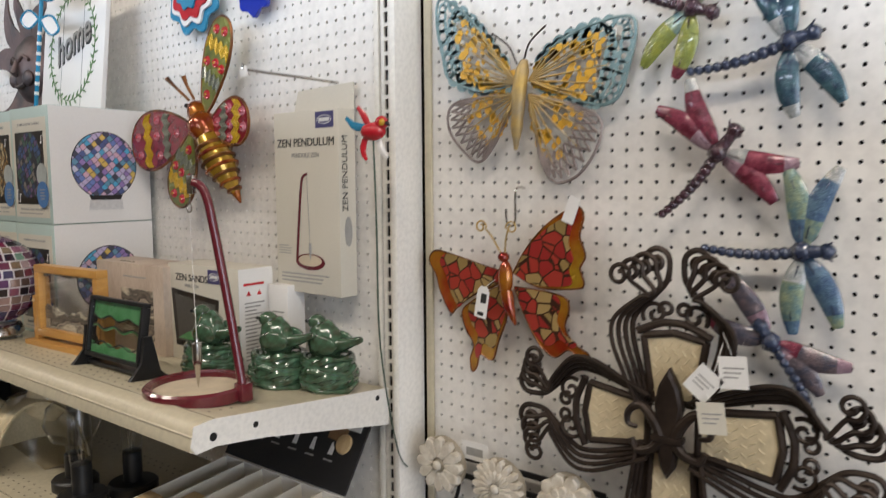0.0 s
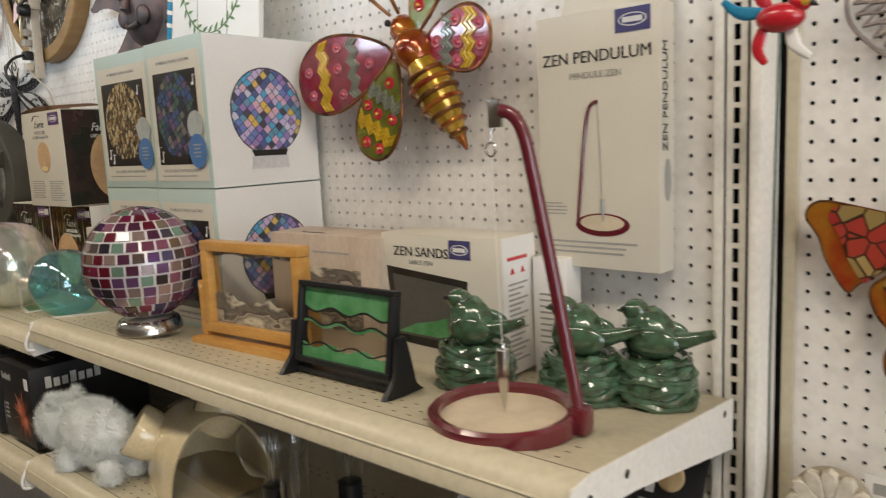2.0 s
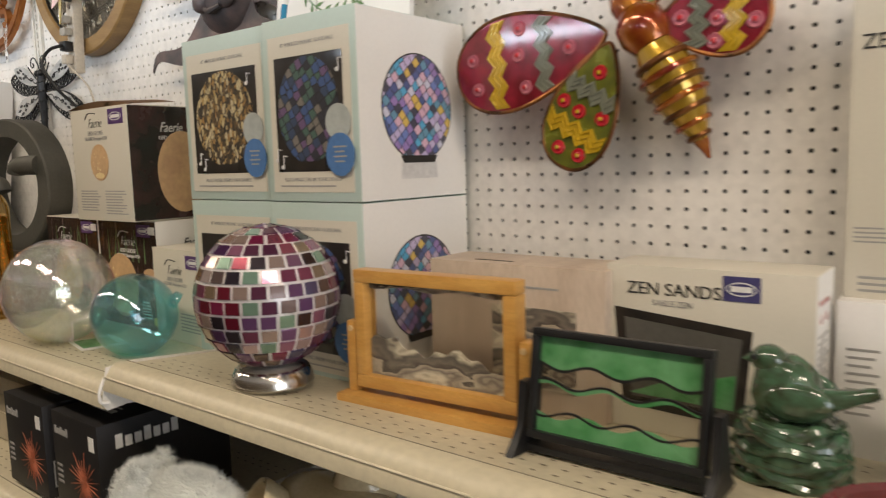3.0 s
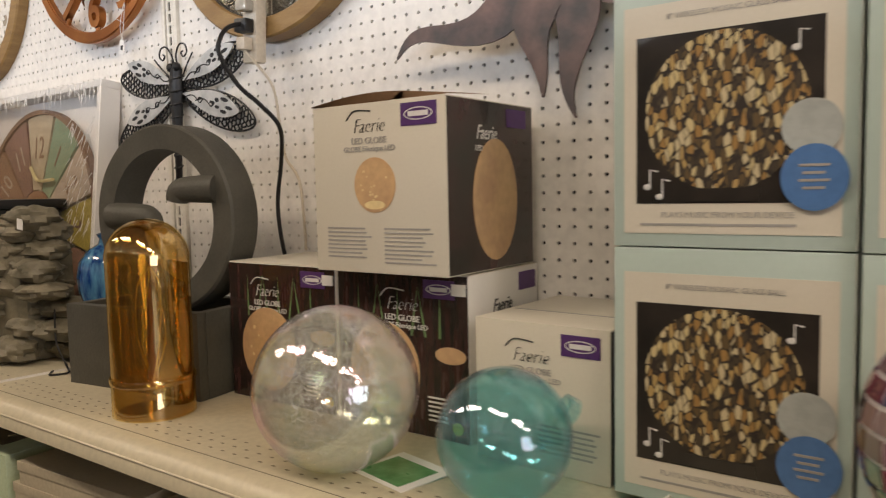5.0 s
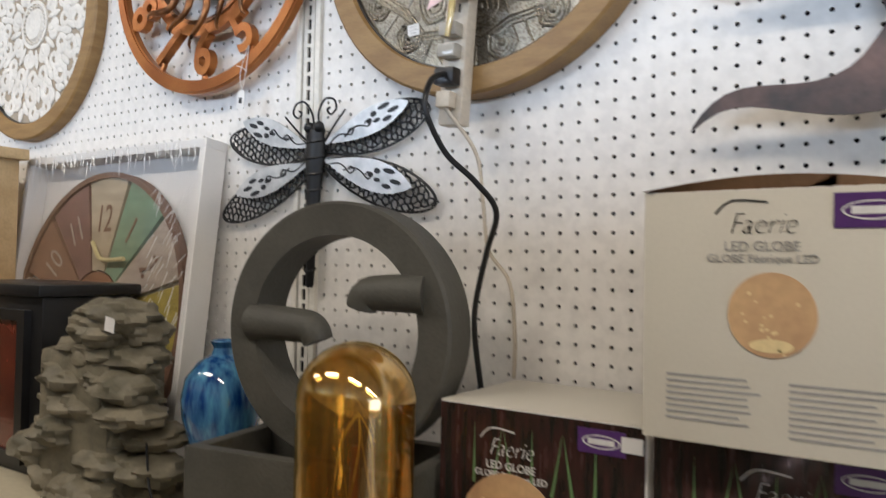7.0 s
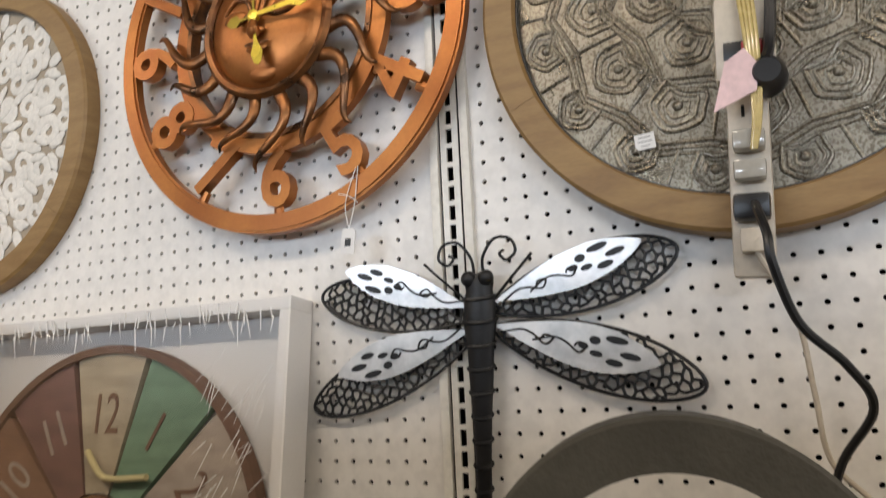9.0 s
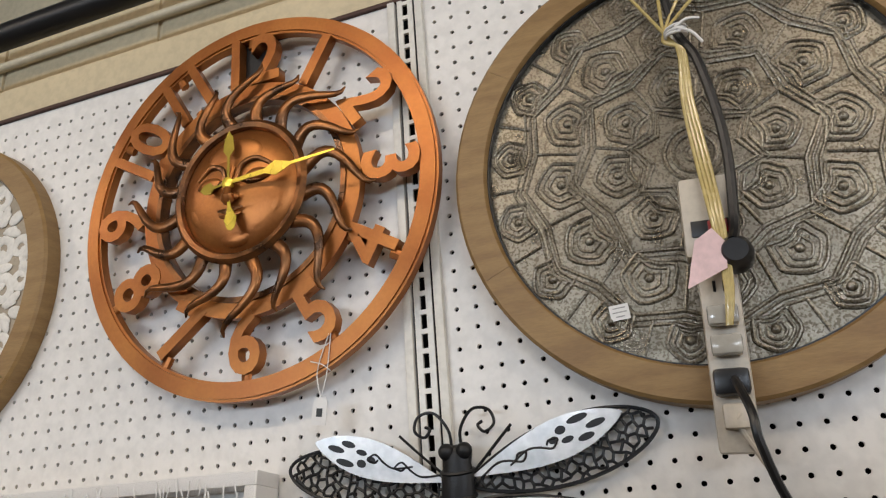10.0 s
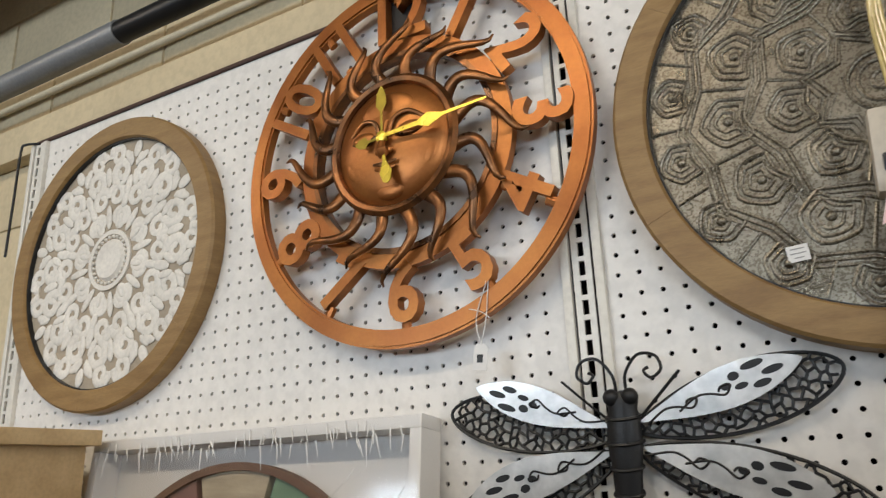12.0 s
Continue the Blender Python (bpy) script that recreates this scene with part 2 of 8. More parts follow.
PALEWOOD = mat("pale_wood", (0.62, 0.45, 0.24), 0.55, col2=(0.52, 0.36, 0.18), scale=22, fine=160, bump=0.08, stretch=(5, 1, 1))
EMBOSSED = mat("embossed_tin", (0.30, 0.27, 0.215), 0.30, 0.8, col2=(0.20, 0.175, 0.135), scale=22, fine=330, bump=0.35, speck=(0.52, 0.49, 0.43))
CARVED = mat("whitewashed_carving", (0.80, 0.76, 0.69), 0.65, scale=16, fine=160, bump=0.2, var=0.16)
# tan that paints the shallow shadows between the white carving
CARVED_SHADE = mat("carving_recess_shade", (0.42, 0.35, 0.26), 0.75, scale=16, fine=160, bump=0.2)
LIGHT_DOT = mat("pictured_light", (0.85, 0.68, 0.36), 0.4, bump=0)
PEARL = mat("pearl_white_metal", (0.72, 0.71, 0.69), 0.32, 0.35, col2=(0.46, 0.47, 0.47), scale=26, fine=90, bump=0.05, coat=0.4)
STONE = mat("dark_grey_resin", (0.082, 0.078, 0.064), 0.6, scale=14, fine=190, bump=0.45, var=0.3)
ROCK = mat("mossy_rock_resin", (0.22, 0.19, 0.13), 0.6, col2=(0.10, 0.09, 0.06), scale=20, fine=110, bump=0.8)
TEALG = thin_glass("teal_glass", (0.69, 0.93, 0.95), 0.03, 1.8, 90, 0.02, [(0.7, 1.0, 0.95), (1.0, 0.75, 0.9), (0.75, 0.95, 1.0), (0.6, 1.0, 0.75)])
CLEARG = thin_glass("crackle_glass", (0.96, 0.975, 0.91), 0.05, 2.4, 150, 0.07, [(0.8, 1.0, 0.7), (1.0, 0.75, 0.95), (0.75, 0.9, 1.0), (1.0, 0.95, 0.7)])
GLASS = thin_glass("clear_glass", (0.985, 0.99, 0.99), 0.01, 1.45)
AMBERG = thin_glass("amber_glass", (0.965, 0.85, 0.54), 0.02, 3.0, 0, 0, [(1.0, 0.74, 0.36), (1.0, 0.88, 0.6)])
BLUEG = mat("blue_art_glass", (0.10, 0.30, 0.50), 0.08, col2=(0.004, 0.04, 0.19), scale=26, fine=60, bump=0.05, stretch=(2.4, 2.4, 0.55), coat=1.0)
GREENC = mat("green_glaze", (0.065, 0.14, 0.08), 0.16, col2=(0.035, 0.05, 0.025), scale=70, fine=60, bump=0.1, coat=0.9)
BURG = mat("burgundy_lacquer", (0.125, 0.014, 0.022), 0.22, scale=10, bump=0.03, coat=0.6)
SAND = mat("fine_sand", (0.62, 0.52, 0.38), 0.9, scale=40, fine=600, bump=0.3)
CHROME = mat("brushed_chrome", (0.72, 0.70, 0.67), 0.2, 1.0, scale=10, fine=300, bump=0.03)
KRAFT = mat("kraft_card", (0.30, 0.17, 0.085), 0.7, scale=10, fine=160, bump=0.1)
PHOTO_D = mat("dark_photo", (0.035, 0.028, 0.024), 0.3, col2=(0.012, 0.012, 0.011), scale=16, bump=0, coat=0.3)
PHOTO_F = mat("night_garden_photo", (0.055, 0.022, 0.02), 0.25, col2=(0.012, 0.014, 0.011), scale=14, bump=0, coat=0.4, stretch=(6, 1, 1))
GLOBE_P = mat("glowing_globe_photo", (0.66, 0.44, 0.23), 0.35, col2=(0.48, 0.30, 0.17), scale=16, fine=90, bump=0)
AQUA = mat("pale_aqua_card", (0.44, 0.54, 0.50), 0.42, scale=4, bump=0.02, var=0.06, grain=0.06)
MOSAIC = cells("mosaic_ball_photo", [(0.16, 0.22, 0.5), (0.5, 0.42, 0.62), (0.07, 0.07, 0.10), (0.14, 0.3, 0.42), (0.62, 0.4, 0.5), (0.09, 0.12, 0.28), (0.66, 0.46, 0.12), (0.3, 0.2, 0.46), (0.1, 0.38, 0.6), (0.55, 0.55, 0.66)], 78, 0.35, grout=(0.035, 0.035, 0.05), edge=0.05, turn=0.7, square=0.75, coat=0.0)
MOSAIC_G = cells("gold_mosaic_photo", [(0.40, 0.27, 0.10), (0.10, 0.065, 0.025), (0.52, 0.42, 0.22), (0.05, 0.035, 0.02), (0.3, 0.17, 0.05), (0.5, 0.42, 0.26)], 105, 0.6, grout=(0.02, 0.014, 0.01), edge=0.06, stretch=(1.7, 1, 0.75), turn=0.5, square=0.35, coat=0.0)
MOSAIC_D = cells("dark_mosaic_photo", [(0.03, 0.05, 0.10), (0.12, 0.07, 0.15), (0.05, 0.10, 0.08), (0.02, 0.02, 0.03), (0.16, 0.14, 0.12), (0.04, 0.08, 0.2)], 75, 0.6, grout=(0.008, 0.008, 0.01), edge=0.06, turn=0.5, square=0.7, coat=0.0)
MIRROR = by_piece("mosaic_mirror_tile", [(0.16, 0.012, 0.03), (0.22, 0.02, 0.07), (0.07, 0.015, 0.09), (0.03, 0.02, 0.03), (0.20, 0.05, 0.10), (0.11, 0.03, 0.07), (0.3, 0.12, 0.2), (0.34, 0.25, 0.22), (0.16, 0.07, 0.18), (0.10, 0.06, 0.05), (0.42, 0.3, 0.3), (0.08, 0.07, 0.16), (0.24, 0.17, 0.11), (0.2, 0.32, 0.24)])
GROUT = mat("silver_grout", (0.74, 0.71, 0.71), 0.3, 0.2, bump=0.05)
STAINED = cells("red_gold_enamel", [(0.40, 0.045, 0.03), (0.42, 0.29, 0.11), (0.34, 0.03, 0.025), (0.33, 0.23, 0.08), (0.40, 0.05, 0.03)], 46, 0.3, 0.3, grout=(0.05, 0.02, 0.01), edge=0.05)
FIRE = mat("orange_gold_enamel", (0.46, 0.17, 0.012), 0.2, 0.5, col2=(0.22, 0.012, 0.008), scale=26, fine=120, bump=0.15, coat=0.7)
BORDER = mat("gold_to_red_enamel", (0.46, 0.27, 0.02), 0.22, 0.4, col2=(0.36, 0.035, 0.01), scale=13, fine=120, bump=0.3, coat=0.7)
BEE_R = mat("crimson_wing_enamel", (0.30, 0.012, 0.03), 0.22, 0.2, col2=(0.15, 0.006, 0.014), scale=34, fine=90, bump=0.3, coat=0.8)
BEE_G = mat("olive_wing_enamel", (0.20, 0.21, 0.02), 0.25, 0.2, col2=(0.10, 0.11, 0.02), scale=34, fine=90, bump=0.3, coat=0.8)
BEE_Y = mat("yellow_wing_enamel", (0.62, 0.40, 0.02), 0.25, 0.2, scale=30, bump=0.2, coat=0.8)
BEE_S = mat("grey_green_enamel", (0.24, 0.25, 0.19), 0.3, 0.3, scale=30, bump=0.2, coat=0.6)
BEE_P = mat("pink_enamel", (0.50, 0.13, 0.17), 0.25, 0.1, scale=30, bump=0.2, coat=0.8)
CUT_Y = mat("patina_yellow_metal", (0.55, 0.36, 0.09), 0.45, 0.35, col2=(0.36, 0.28, 0.16), scale=30, fine=120, bump=0.15)
SPOT_Y = mat("sun_yellow_enamel", (0.72, 0.40, 0.02), 0.4, 0.1, col2=(0.55, 0.30, 0.03), scale=30, bump=0.1)
CUT_T = mat("patina_teal_metal", (0.26, 0.36, 0.36), 0.45, 0.3, col2=(0.16, 0.24, 0.24), scale=26, bump=0.15)
CUT_M = mat("patina_mauve_metal", (0.32, 0.27, 0.25), 0.45, 0.35, col2=(0.2, 0.16, 0.15), scale=26, bump=0.15)
BRONZE = mat("dark_bronze_iron", (0.055, 0.038, 0.028), 0.42, 0.5, col2=(0.028, 0.02, 0.016), scale=24, fine=160, bump=0.3)
STUCCO = mat("cream_diamond_plate", (0.62, 0.52, 0.34), 0.5, scale=20, fine=80, bump=0.2, var=0.14)
RESIN_W = mat("antique_white_resin", (0.66, 0.61, 0.52), 0.5, col2=(0.5, 0.44, 0.35), scale=50, fine=160, bump=0.15)
RESIN_D = mat("antique_resin_recess", (0.36, 0.31, 0.23), 0.6, scale=50, fine=160, bump=0.15)
WEATHER = mat("weathered_sun_metal", (0.16, 0.105, 0.095), 0.5, 0.3, col2=(0.055, 0.05, 0.052), scale=16, fine=120, bump=0.25)
FUR = mat("white_plush_fur", (0.80, 0.82, 0.79), 0.9, scale=40, fine=260, bump=1.0)
POTC = mat("cream_glaze", (0.68, 0.57, 0.36), 0.15, scale=6, bump=0.03, coat=0.8, var=0.1)
POT_IN = mat("raw_terracotta", (0.19, 0.10, 0.065), 0.7, scale=20, bump=0.2)
CORD_T = mat("clear_gold_cord", (0.52, 0.40, 0.15), 0.25, scale=60, bump=0.1, coat=0.4)
BEIGE = mat("beige_plastic", (0.58, 0.51, 0.41), 0.42, scale=12, bump=0.04, var=0.08)
PINKTAG = mat("pink_label", (0.78, 0.55, 0.54), 0.55, scale=60, bump=0)
RED = mat("red_gloss", (0.5, 0.015, 0.025), 0.2, scale=14, bump=0.03, coat=0.6)
BLUEP = mat("blue_gloss", (0.03, 0.24, 0.42), 0.25, scale=14, bump=0.03)
OLIVEWIRE = mat("green_wire", (0.06, 0.10, 0.07), 0.4, 0.3, bump=0.05)
GREENGEL = mat("green_liquid_sand", (0.045, 0.20, 0.06), 0.3, col2=(0.14, 0.34, 0.16), scale=34, fine=180, bump=0.1)
GREYSAND = strata("grey_sand_layers", [(0.045, 0.035, 0.028), (0.17, 0.14, 0.11), (0.10, 0.085, 0.07), (0.60, 0.53, 0.40), (0.15, 0.12, 0.10), (0.42, 0.36, 0.27)], 34)
WATER = thin_glass("sand_picture_water", (0.86, 0.84, 0.80), 0.02, 1.45)
WOODPRINT = mat("wood_grain_print", (0.60, 0.50, 0.40), 0.5, col2=(0.44, 0.34, 0.26), scale=7, fine=90, bump=0.02, stretch=(2.4, 1, 0.8))
VIEW_D = mat("dim_view_print", (0.10, 0.095, 0.085), 0.4, scale=10, bump=0)
# white that paints the glare along creases in the wrap
CREASE_GLARE = mat("painted_crease_glare", (0.86, 0.85, 0.83), 0.15, bump=0, var=0.03)
SHRINK = thin_glass("shrink_wrap", (0.98, 0.98, 0.985), 0.10, 1.45)
LEAF = mat("wreath_green", (0.13, 0.24, 0.09), 0.6, scale=30, bump=0.05)
PIPE = mat("grey_pipe", (0.32, 0.33, 0.34), 0.4, 0.4, scale=8, bump=0.06)
BEAM = mat("dark_stained_beam", (0.07, 0.03, 0.02), 0.6, scale=10, bump=0.2)
FLOORM = mat("vinyl_floor", (0.12, 0.105, 0.085), 0.4, scale=6, bump=0.05)
CEILM = mat("ceiling_paint", (0.30, 0.26, 0.21), 0.8, scale=5, bump=0.2)
WALLM = mat("room_paint", (0.66, 0.60, 0.50), 0.7, scale=4, bump=0.1)
WRAP = mat("bark_fibre", (0.065, 0.022, 0.02), 0.5, scale=30, bump=0.5)


# ---- shape helpers ----
def part(name, bm, material, parent, label="", smooth=True):
    me = bpy.data.meshes.new(name)
    bm.normal_update()
    bm.to_mesh(me)
    bm.free()
    me.materials.append(material)
    if smooth:
        me.shade_smooth()
        me.set_sharp_from_angle(angle=radians(38))
    ob = new(name, me)
    if parent:
        ob.parent = parent
    return tagged(ob, label)


def thing(name, label, category, m=None, group="", kind=""):
    ob = new(name)
    ob.empty_display_size = 0.05
    ob.matrix_world = m or Matrix()
    return tagged(ob, label, category, group, kind)


def box(bm, x0, x1, y0, y1, z0, z1, bevel=0.0):
    v = [bm.verts.new((x, y, z)) for x in (x0, x1) for y in (y0, y1) for z in (z0, z1)]
    fs = [bm.faces.new([v[i] for i in q]) for q in ((0, 1, 3, 2), (4, 6, 7, 5), (0, 4, 5, 1), (2, 3, 7, 6), (0, 2, 6, 4), (1, 5, 7, 3))]
    if bevel:
        bmesh.ops.bevel(bm, geom=list({e for f in fs for e in f.edges}), offset=bevel, segments=2, affect="EDGES", profile=0.6)
    return bm


def block(*a):
    return box(bmesh.new(), *a)


def prism(bm, pts, y0, y1, bevel=0.0):
    """A flat outline of (x, z) points, given a thickness along y."""
    n = len(pts)
    a = [bm.verts.new((x, y0, z)) for x, z in pts]
    b = [bm.verts.new((x, y1, z)) for x, z in pts]
    f0 = bm.faces.new(a)
    f1 = bm.faces.new(b[::-1])
    for i in range(n):
        bm.faces.new((a[i], b[i], b[(i + 1) % n], a[(i + 1) % n]))
    if bevel:
        bmesh.ops.bevel(bm, geom=list(f0.edges), offset=bevel, segments=1, affect="EDGES")
    bmesh.ops.recalc_face_normals(bm, faces=bm.faces)
    return bm


def ringplate(bm, c, pin, pout, y0, y1):
    """A flat band between two outlines of as many points."""
    n = len(pin)
    q = [[bm.verts.new((c[0] + x, y, c[1] + z)) for x, z in p] for p in (pin, pout) for y in (y0, y1)]
    for i in range(n):
        j = (i + 1) % n
        for a, b in ((0, 2), (2, 3), (3, 1), (1, 0)):
            bm.faces.new((q[a][i], q[a][j], q[b][j], q[b][i]))
    bmesh.ops.recalc_face_normals(bm, faces=bm.faces)
    return bm


def circle(r, n=48, rz=None):
    return [(r * math.cos(2 * math.pi * i / n), (rz or r) * math.sin(2 * math.pi * i / n)) for i in range(n)]


def tube(bm, pts, r, n=8, caps=True):
    """A round bar along points; r is one radius or one for each point."""
    pts = [Vector(p) for p in pts]
    rs = r if isinstance(r, (list, tuple)) else [r] * len(pts)
    side = None
    rings = []
    for i, p in enumerate(pts):
        d = (pts[min(i + 1, len(pts) - 1)] - pts[max(i - 1, 0)]).normalized()
        if side is None:
            side = d.orthogonal().normalized()
        side = (side - d * side.dot(d)).normalized()
        up = d.cross(side)
        rings.append([bm.verts.new(p + rs[i] * (side * math.cos(2 * math.pi * k / n) + up * math.sin(2 * math.pi * k / n))) for k in range(n)])
    for a, b in zip(rings, rings[1:]):
        for k in range(n):
            bm.faces.new((a[k], a[(k + 1) % n], b[(k + 1) % n], b[k]))
    if caps:
        bm.faces.new(rings[0][::-1])
        bm.faces.new(rings[-1])
    return bm


def lathe(bm, prof, n=40, c=(0, 0, 0), axis="z"):
    rings = []
    for r, h in prof:
        ring = []
        for k in range(n):
            a = 2 * math.pi * k / n
            p = (r * math.cos(a), r * math.sin(a), h) if axis == "z" else (r * math.cos(a), h, r * math.sin(a))
            ring.append(bm.verts.new(Vector(c) + Vector(p)))
        rings.append(ring)
    for a, b in zip(rings, rings[1:]):
        for k in range(n):
            bm.faces.new((a[k], a[(k + 1) % n], b[(k + 1) % n], b[k]))
    bmesh.ops.remove_doubles(bm, verts=bm.verts, dist=1e-5)
    bmesh.ops.recalc_face_normals(bm, faces=bm.faces)
    return bm


def blob(bm, c, s, seg=20, lump=0.0, seed=0.0, freq=3.0):
    """A rounded lump of half-sizes s."""
    got = bmesh.ops.create_uvsphere(bm, u_segments=seg, v_segments=max(6, seg // 2), radius=1)["verts"]
    for v in got:
        k = 1 + lump * noise.noise(v.co * freq + Vector((seed, seed * 2, 0)))
        v.co = Vector((c[0] + v.co.x * s[0] * k, c[1] + v.co.y * s[1] * k, c[2] + v.co.z * s[2] * k))
    return bm


def smooth_path(pts, per=6):
    """A rounded line through the points (Catmull-Rom)."""
    pts = [Vector(p) for p in pts]
    out = []
    for i in range(len(pts) - 1):
        a, b, c, d = pts[max(i - 1, 0)], pts[i], pts[i + 1], pts[min(i + 2, len(pts) - 1)]
        for k in range(per):
            t = k / per
            out.append(0.5 * ((2 * b) + (c - a) * t + (2 * a - 5 * b + 4 * c - d) * t * t + (3 * b - a - 3 * c + d) * t ** 3))
    return out + [pts[-1]]


def spiral(cx, cz, r0, r1, a0, turns, y, n=28):
    """A flat scroll in the plane y, from radius r0 inwards or outwards to r1."""
    return [(cx + (r0 + (r1 - r0) * i / n) * math.cos(a0 + turns * 2 * math.pi * i / n), y, cz + (r0 + (r1 - r0) * i / n) * math.sin(a0 + turns * 2 * math.pi * i / n)) for i in range(n + 1)]


def wing(base, tip, w, n=26, fat=0.62, sag=0.0, blunt=0.75):
    """The outline (x, z) of a wing from its root to its tip."""
    b, t = Vector(base), Vector(tip)
    d = t - b
    up = Vector((-d.y, d.x)).normalized()
    top, low = [], []
    for i in range(n + 1):
        u = 0.5 - 0.5 * math.cos(math.pi * i / n)
        h = w * max(0.0, math.sin(math.pi * u ** (0.6 + fat))) ** blunt
        c = b + d * u + up * sag * math.sin(math.pi * u)
        top.append(c + up * h)
        low.append(c - up * h)
    return [tuple(p) for p in top[:-1]] + [tuple(p) for p in low[:0:-1]]


def scaled(pts, k, about=None):
    c = Vector(about) if about else sum((Vector(p) for p in pts), Vector((0, 0))) / len(pts)
    return [tuple(c + (Vector(p) - c) * k) for p in pts]


def lettering(words, size, m, material, parent, name="lettering", shear=0.0, thick=0.0004, wide=1.0, bold=0.0):
    cu = bpy.data.curves.new(name, "FONT")
    cu.body, cu.size, cu.align_x, cu.align_y, cu.extrude, cu.shear = words, size, "CENTER", "CENTER", thick, shear
    cu.resolution_u, cu.offset = 3, bold
    ob = bpy.data.objects.new(name, cu)
    me = bpy.data.meshes.new_from_object(ob)
    bpy.data.objects.remove(ob)
    me.materials.append(material)
    out = new(name, me)
    out.parent = parent
    out.matrix_local = m @ Matrix.Diagonal((wide, 1, 1, 1))
    return out


FRONT = lambda x, y, z, turn=0: pose(x, y, z, 90, 0, 0) @ pose(0, 0, 0, 0, 0, turn)
RIGHT = lambda x, y, z, turn=0: pose(x, y, z, 90, 0, 90) @ pose(0, 0, 0, 0, 0, turn)


def plate(name, pts, y, material, parent, label="", t=0.0012):
    """A thin printed or pasted sheet on a front face at depth y."""
    return part(name, prism(bmesh.new(), pts, y - t, y), material, parent, label, smooth=False)


def rect(x0, x1, z0, z1):
    return [(x0, z0), (x1, z0), (x1, z1), (x0, z1)]


def oval(cx, cz, rx, rz, n=32):
    return [(cx + rx * math.cos(2 * math.pi * i / n), cz + rz * math.sin(2 * math.pi * i / n)) for i in range(n)]


def side_sheet(name, pts, x, material, parent, t=0.0012):
    """A thin sheet on a right-hand face at x; points are (y, z)."""
    bm = bmesh.new()
    prism(bm, [(a, b) for a, b in pts], -t, 0)
    bmesh.ops.transform(bm, matrix=Matrix(((0, -1, 0, x), (1, 0, 0, 0), (0, 0, 1, 0), (0, 0, 0, 1))), verts=bm.verts)
    bmesh.ops.recalc_face_normals(bm, faces=bm.faces)
    return part(name, bm, material, parent, smooth=False)


def swing(bm, m):
    bmesh.ops.transform(bm, matrix=m, verts=bm.verts)
    return bm


# ---- the room and the wall fixture ----
W = 0.99
INCH = 0.0254


def pegboard(name, xa, xb, cols_from, z0, z1, row_from, ya, yb, px=0.0254, pz=0.0254, thick=0.005, r=0.0032):
    """A perforated hardboard panel from (xa, ya) to (xb, yb), with real holes an inch apart."""
    xs = [x for x in cols_from + px * np.arange(-80, 81) if xa + 0.012 < x < xb - 0.012]
    zs = [z for z in row_from + pz * np.arange(-90, 91) if z0 + 0.012 < z < z1 - 0.012]
    at = lambda x: ya + (yb - ya) * (x - xa) / (xb - xa)
    verts, faces = [], []
    k = 8
    ang = [2 * math.pi * (i + 0.5) / k for i in range(k)]
    xe = [xa] + [(a + b) / 2 for a, b in zip(xs, xs[1:])] + [xb]
    ze = [z0] + [(a + b) / 2 for a, b in zip(zs, zs[1:])] + [z1]
    for i, x in enumerate(xs):
        for j, z in enumerate(zs):
            b = len(verts)
            x0, x1, q0, q1 = xe[i], xe[i + 1], ze[j], ze[j + 1]
            corners = [(x1, q1), (x0, q1), (x0, q0), (x1, q0)]
            verts += [(u, at(u), v) for u, v in corners]
            verts += [(x + r * math.cos(a), at(x), z + r * math.sin(a)) for a in ang]
            verts += [(x + r * math.cos(a), at(x) + thick, z + r * math.sin(a)) for a in ang]
            for c in range(4):
                p, q, n2 = b + 4 + 2 * c, b + 4 + 2 * c + 1, b + 4 + (2 * c + 2) % 8
                faces.append((b + c, q, p))
                faces.append((b + c, b + (c + 1) % 4, n2, q))
            for c in range(k):
                faces.append((b + 4 + c, b + 4 + (c + 1) % k, b + 12 + (c + 1) % k, b + 12 + c))
    me = bpy.data.meshes.new(name)
    me.from_pydata(verts, [], faces)
    me.materials.append(PEG)
    ob = new(name, me)
    bm = bmesh.new()
    bm.from_mesh(me)
    bmesh.ops.recalc_face_normals(bm, faces=bm.faces)
    bm.to_mesh(me)
    bm.free()
    return tagged(ob, "white painted pegboard panel with rows of round holes", "pegboard", kind="structure")


B0, B1 = (-1.68, 0.985), (-0.472, 0.936)
pegboard("wall_pegboard_1", -4.105, -2.922, -3.342, 0.95, 2.44, 1.863, W, W, 0.0258, 0.0258)
pegboard("wall_pegboard_2", -2.872, -1.70, -2.855, 0.95, 2.44, 1.638, W, W, 0.0262, 0.0259)
pegboard("wall_pegboard_3", -1.66, B1[0], -0.489, 0.80, 2.44, 1.408, B0[1], B1[1], 0.0256, 0.0246)
pegboard("wall_pegboard_4", -0.408, 1.40, -0.381, 0.60, 2.44, 1.541, W, W, 0.0240, 0.0240)
# black sheet: the shade seen through the peg holes, put into its colour
tagged(part("wall_backing_shade", block(-4.13, 1.5, 1.035, 1.05, 0, 2.44), VOID_SHADE, None), "black sheet painted as the shade in the hollow behind the pegboard", "backing", kind="structure")
